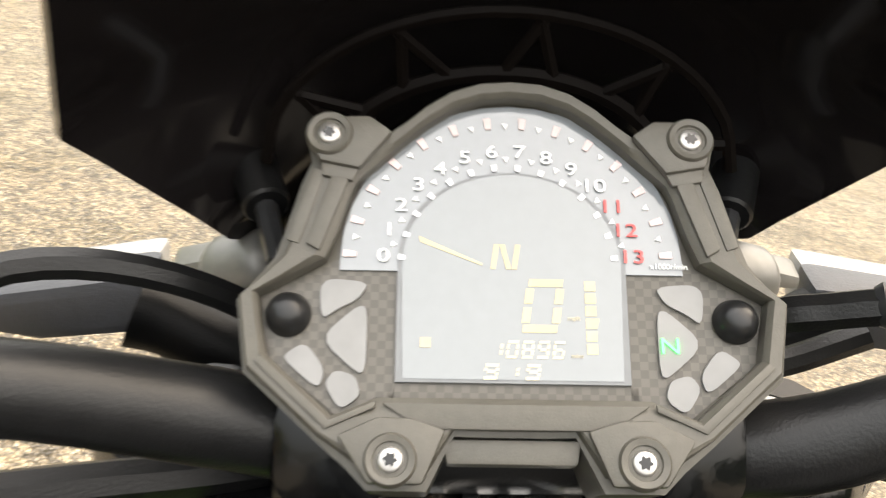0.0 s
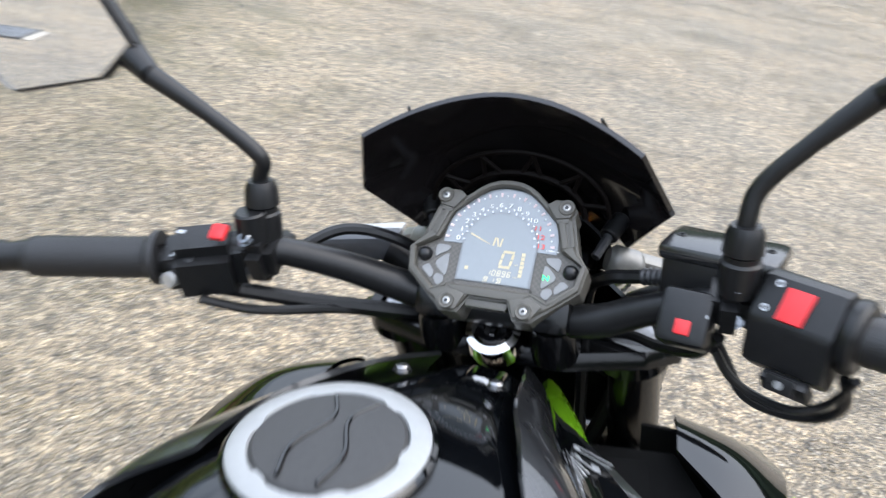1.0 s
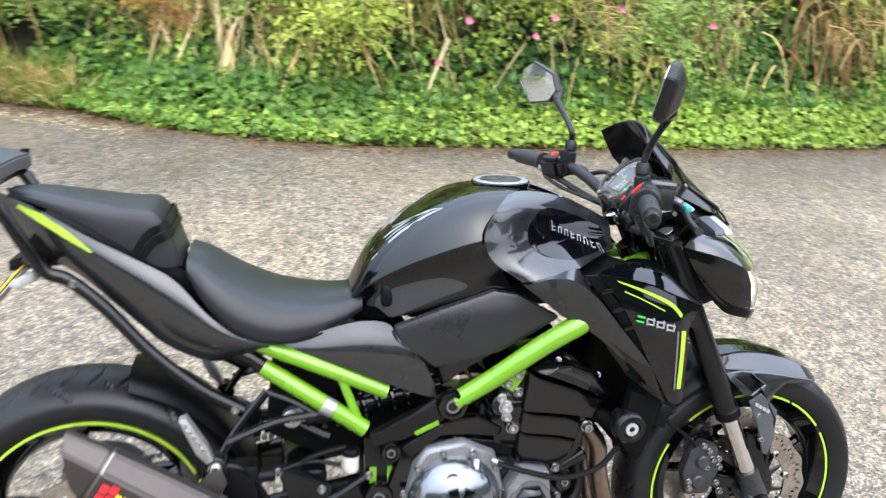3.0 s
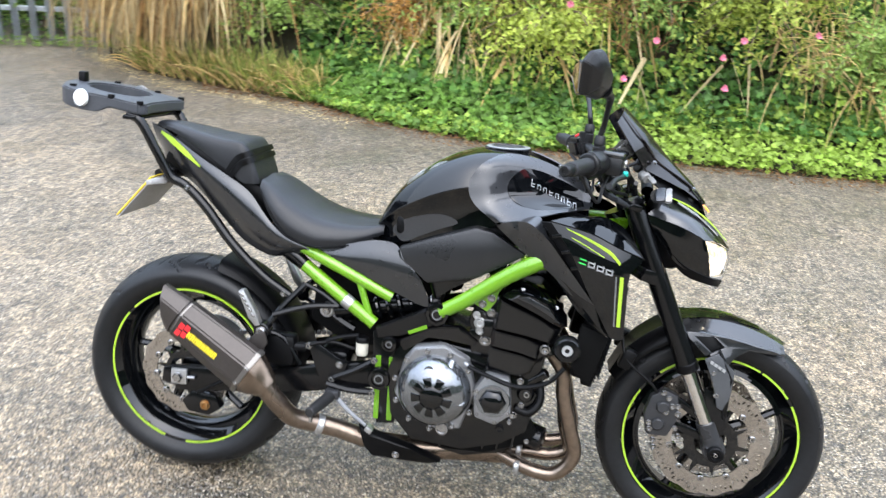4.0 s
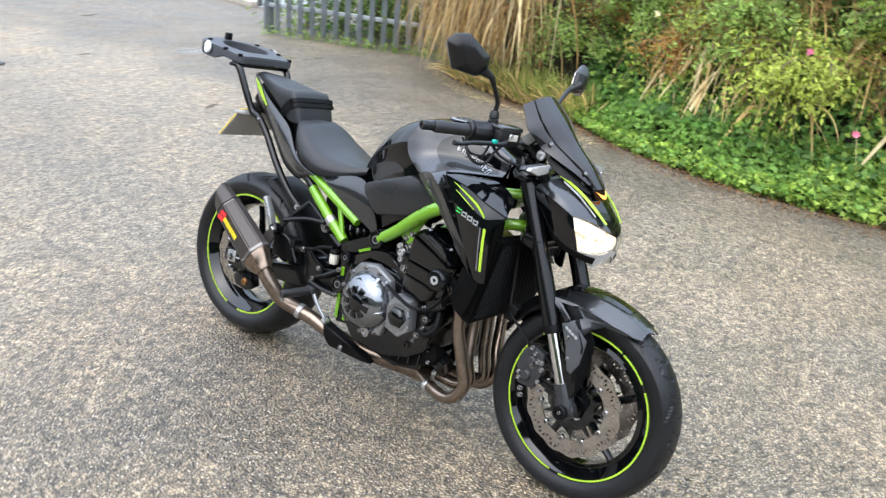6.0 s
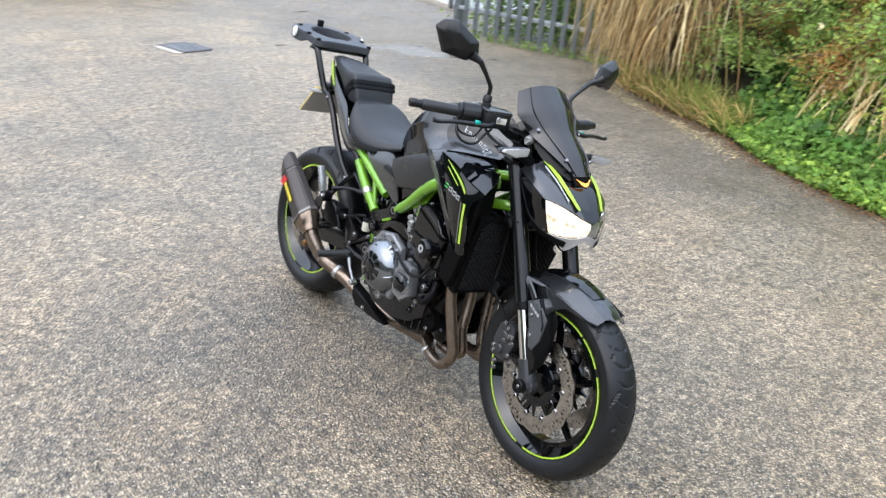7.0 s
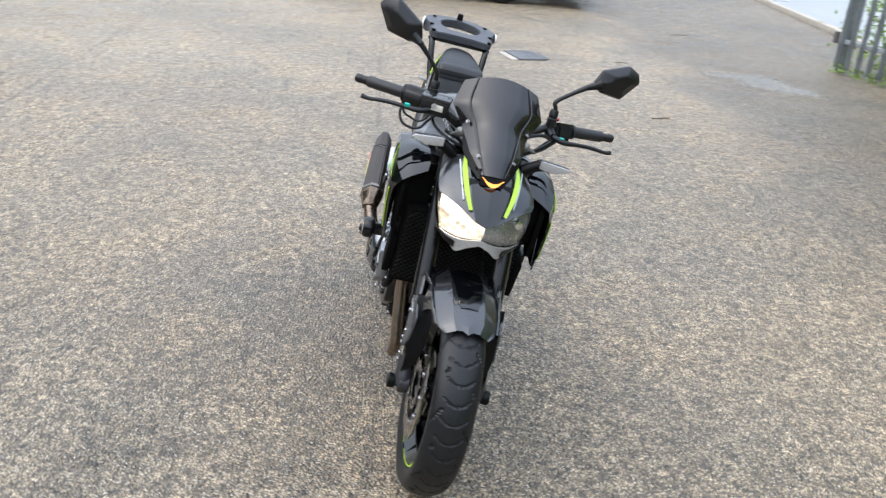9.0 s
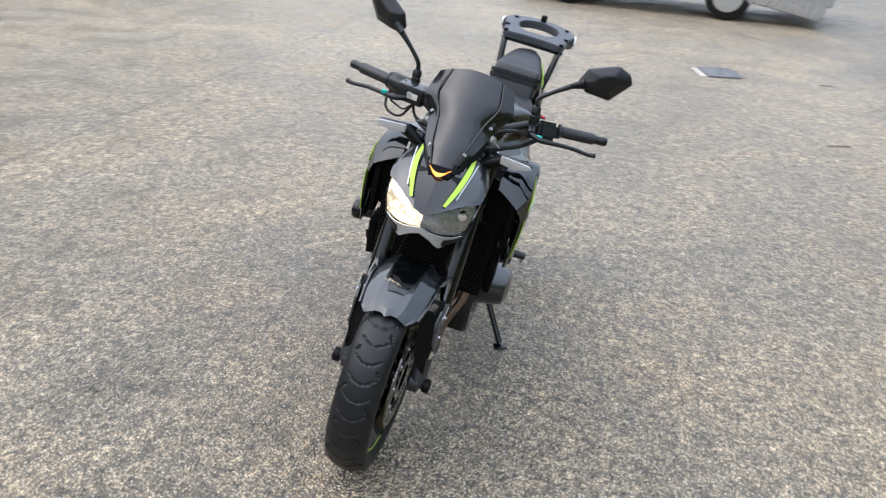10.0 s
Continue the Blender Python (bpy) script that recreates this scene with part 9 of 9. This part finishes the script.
rv, rf = [], []
RIM_STEPS = ((0.0, -5.2), (0.0, -1.6), (0.16, -1.2), (0.22, 1.6), (0.30, 2.2), (0.80, 2.2), (0.90, 1.5), (1.0, 0.2), (1.0, -4.5))
for k, h in RIM_STEPS:
    rv += [dp(a, b, h) for a, b in between(k)]
for r in range(len(RIM_STEPS) - 1):
    rf += [(r * n + i, r * n + (i + 1) % n, (r + 1) * n + (i + 1) % n, (r + 1) * n + i) for i in range(n)]
part("bezel", bm_from(rv, rf), DASH, dash, sharp=20)
SCREW = mat("dull_stainless_screw", (0.46, 0.45, 0.44), 0.42, 0.9, 0.12, 200)
for s in (1, -1):
    m2 = lambda pts: [(a * s, b) for a, b in pts]
    part("rail_strip", dplate(m2([(46.5, 33.2), (51.5, 34.5), (57.6, 13.5), (53.6, 11.2)]), 1.6, 3.4, 0.0007), DASH, dash)
    part("rail_strip", dplate(m2([(53.2, 35.5), (57.0, 36.5), (63.0, 14.5), (59.4, 13.2)]), 0.6, 2.8, 0.0007), DASH, dash)
    part("corner_pad", dplate(m2([(34.5, 47.6), (41.2, 52.4), (53.9, 52.2), (58.4, 45.6), (55.2, 37.8), (43.6, 35.6)]), 1.6, 5.0, 0.0014), DASH, dash)
    part("corner_pad", dplate(m2([(43.6, 36.4), (54.8, 38.2), (54.2, 33.8), (45.4, 32.2)]), 1.6, 3.6, 0.0008), DASH, dash)
    part("lower_pad", dplate(m2([(18.2, -37.0), (27, -34.2), (36, -34.0), (46.2, -38.8), (38.0, -50.8), (24.0, -50.8)]), 1.6, 4.6, 0.0014), DASH, dash)
    part("wing_edge", dplate(m2([(36.5, -29.6), (48.3, -34.8), (67.4, -18.2), (69.2, -19.6), (49.4, -37.2), (36.8, -31.6)]), 1.8, 3.0, 0.0005), DASH, dash)
    for a, b, h in ((51.2 if s > 0 else 52.6, 46.2, 4.9), (32.2, -44.8, 4.5)):
        boss = part("screw_boss", lathe([(0.0, -0.0012), (0.0040, -0.0012), (0.0046, 0.0008), (0.0062, 0.0012), (0.0068, 0.0004), (0.0070, -0.002)], dp(a * s, b, h), DN, 32), DASH, dash)
        screw = part("screw", lathe([(0, 0.0010), (0.0026, 0.0010), (0.0032, 0.0006), (0.0034, 0.0), (0.0034, -0.001)], dp(a * s, b, h), DN, 24), SCREW, boss)
        part("screw_socket", lathe([(0, 0.0012), (0.0016, 0.0012), (0.0016, 0.0)], dp(a * s, b, h), DN, 24, wobble=lambda t, r: 1 + 0.22 * math.cos(6 * t)), ENGINE, screw)
    part("knob", lathe([(0, 0.0052), (0.0022, 0.005), (0.0042, 0.004), (0.0056, 0.0018), (0.0060, 0.0), (0.0064, -0.001)], dp(62.0 * s, -5.2, -3), DN, 28), KNOB, dash, "black domed button")
    for poly in (((40.0, 4.4), (51.2, 5.4), (53.8, 2.6), (52.6, -6.6), (48.5, -3.4), (42.8, -0.6)), ((40.2, -2.8), (43.0, -2.4), (53.0, -11.8), (42.0, -21.6), (40.0, -20.5)), ((50.9, -20.4), (56.8, -12.8), (62.4, -16.6), (61.2, -18.8), (52.4, -26.0)), ((41.0, -27.4), (42.6, -22.0), (48.4, -20.4), (51.0, -24.4), (46.4, -31.4))):
        part("telltale", dplate(rounded([(a * s, b) for a, b in poly]), -4.8, -3.6, 0), TELL, dash)
part("centre_bar", dplate([(-19, -38.6), (17.6, -38.6), (16.4, -45.2), (-18, -45.2)], -9, -1.5, 0.0012), DASH, dash)
part("centre_step", dplate([(-35, -30.2), (35, -30.2), (24.5, -36.8), (-24.5, -36.8)], 1.8, 2.9, 0.0006), DASH, dash)
ARC = [(48.5 * math.cos(radians(t)), 12 + 48.8 * math.sin(radians(t))) for t in range(0, 181, 9)]
part("dial", dplate(ARC + [(-48.5, 8), (48.5, 8)], -5, -3.9), DIAL, dash, "grey rev counter face")
LARC = [(31 * math.cos(radians(t)), 11 + 27 * math.sin(radians(t))) for t in range(0, 181, 9)]
DIM_RIM = mat("grey_display_rim", (0.16, 0.17, 0.18), 0.4)
part("display_rim", dplate([(a * 1.04, b + (0.8 if b > 11 else -0.4)) for a, b in LARC] + [(-32, -23.5), (32, -23.5)], -5, -3.6), DIM_RIM, dash)
part("display", dplate(LARC + [(-30, -22.6), (30, -22.6)], -5, -3.4), LCD, dash, "pale grey display")
for s in (1, -1):
    part("carbon_panel", dplate([(s * 32, 9), (s * 50, 11), (s * 70, -0.5), (s * 67, -17), (s * 47, -33), (s * 37, -27.6), (s * 32, -27.6)], -6, -4.7), CARBON, dash, "woven carbon-look panel")
part("carbon_panel", dplate([(-34, -24), (34, -24), (34, -27.6), (-34, -27.6)], -6, -4.7), CARBON, dash)


def letters(text, a, b, size, material, parent, h=-3.2, spin=0, squash=1.0):
    cu = bpy.data.curves.new("print", "FONT")
    cu.body, cu.align_x, cu.align_y, cu.size = text, "CENTER", "CENTER", size / 1000
    cu.extrude = 0.00015
    tmp = bpy.data.objects.new("print", cu)
    scene.collection.objects.link(tmp)
    me = bpy.data.meshes.new_from_object(tmp.evaluated_get(bpy.context.evaluated_depsgraph_get()))
    bpy.data.objects.remove(tmp)
    m = Matrix((Vector((1, 0, 0)), DU, DN)).transposed().to_4x4()
    m.translation = dp(a, b, h)
    me.transform(m @ pose(0, 0, 0, 0, 0, spin) @ Matrix.Diagonal((squash, 1, 1, 1)))
    me.materials.clear()
    me.materials.append(material)
    ob = new("print", me)
    ob.parent = parent
    return ob


for k in range(14):
    t = radians(176.5 - 13.2 * k)
    c, r = (-1.0, 10.0), 35.4
    letters(str(k), c[0] + r * math.cos(t), c[1] + r * math.sin(t), 5.7, DIAL_RED if k > 10 else DIAL_WHITE, dash, squash=1.35)
    d = (math.cos(t), math.sin(t))
    w = (-d[1], d[0])
    q = lambda r0, u: (c[0] + d[0] * r0 + w[0] * u, c[1] + d[1] * r0 + w[1] * u)
    part("tick", dplate([q(43.2, -0.8), q(43.2, 0.8), q(46.8, 1.1), q(46.8, -1.1)], -3.9, -3.3), RED_TICK, dash)
    part("tick", dplate([q(29.2, -0.7), q(29.2, 0.7), q(31.2, 0.9), q(31.2, -0.9)], -3.6, -3.1), STEEL, dash)
    if k < 13:
        t2 = radians(176.5 - 13.2 * (k + 0.5))
        d = (math.cos(t2), math.sin(t2))
        w = (-d[1], d[0])
        for r0 in (43.0, 32.0):
            part("tick", dplate([q(r0, -0.15), q(r0 + 1.7, -0.9), q(r0 + 1.7, 0.9)], -3.9, -3.3), DIAL_WHITE, dash)
part("needle", dplate([(-26.4, 18.4), (-26.0, 16.6), (-8.6, 9.8), (-8.3, 10.4)], -3.4, -3.2), LCD_MARK, dash)


def digit(ch, a, b, w, h, t, material=None):
    """Seven-segment figure."""
    seg = {"0": "abcdef", "1": "bc", "6": "afgedc", "8": "abcdefg", "9": "abfgcd", "N": ""}[ch]
    bars = []
    g = t * 0.25
    H = h / 2
    spots = {"a": (-w / 2 + g, H - t, w / 2 - g, H), "g": (-w / 2 + t, -t / 2, w / 2 - t, t / 2), "d": (-w / 2 + g, -H, w / 2 - g, -H + t), "f": (-w / 2, g, -w / 2 + t, H - t - g), "b": (w / 2 - t, g, w / 2, H - t - g), "e": (-w / 2, -H + t + g, -w / 2 + t, -g), "c": (w / 2 - t, -H + t + g, w / 2, -g)}
    for s_ in seg:
        x0, y0, x1, y1 = spots[s_]
        sl = 0.15
        bars.append(dplate([(a + x0 + y0 * sl, b + y0), (a + x1 + y0 * sl, b + y0), (a + x1 + y1 * sl, b + y1), (a + x0 + y1 * sl, b + y1)], -3.4, -3.15))
    if ch == "N":
        quads = [[(-w / 2, -H), (-w / 2 + t, -H), (-w / 2 + t, H), (-w / 2, H)], [(w / 2 - t, -H), (w / 2, -H), (w / 2, H), (w / 2 - t, H)], [(-w / 2 + t * 1.1, H), (-w / 2 + t * 2.1, H), (w / 2 - t * 1.1, -H), (w / 2 - t * 2.1, -H)]]
        bars += [dplate([(a + x + y * 0.15, b + y) for x, y in q], -3.4, -3.15) for q in quads]
    ob = part("display_figure", merge(*bars), material or LCD_MARK, dash)
    return ob


digit("N", -1.8, 12.5, 7.4, 7.4, 1.4)
digit("0", 8.5, -1.7, 10.6, 15.4, 2.2)
for k, ch in enumerate("10896"):
    digit(ch, -4.4 + 4.25 * k, -14.2, 3.3, 5.0, 0.8, LCD_PALE)
for k, (ch, a) in enumerate((("9", -6.0), ("1", -0.4), ("9", 5.4))):
    digit(ch, a, -20.4, 4.0, 4.4, 0.9, LCD_PALE)
for k in range(6):
    b = 4.2 - 3.6 * k
    part("display_bar", dplate([(20.3, b + 1.45), (23.3 + (0.8 if k == 3 else 0), b + 1.45), (23.3, b - 1.45), (20.3, b - 1.45)], -3.4, -3.2), LCD_MARK, dash)
part("display_bar", dplate([(-25.4, -11.2), (-22.6, -11.2), (-22.6, -14), (-25.4, -14)], -3.4, -3.2), LCD_MARK, dash)
letters("x1000r/min", 44.5, 10.3, 2.3, DIAL_WHITE, dash)
letters("mph", 17.0, -5.2, 2.0, LCD_PALE, dash)
letters("miles", 17.6, -15.8, 1.6, LCD_PALE, dash)
letters("N", 43.2, -12.8, 6.2, GREEN_LIT, dash, -3.1, 0, 1.25)

# The throttle cable's loop under the right switch block.
part("throttle_cable", tube([(0.170, 1.09, 0.99), (0.185, 1.08, 0.968), (0.202, 1.075, 0.942), (0.228, 1.07, 0.934), (0.256, 1.06, 0.942), (0.268, 1.045, 0.965), (0.262, 1.03, 0.995)], 0.0042, 8, 6), SWITCH, bike, "black throttle cable loop")
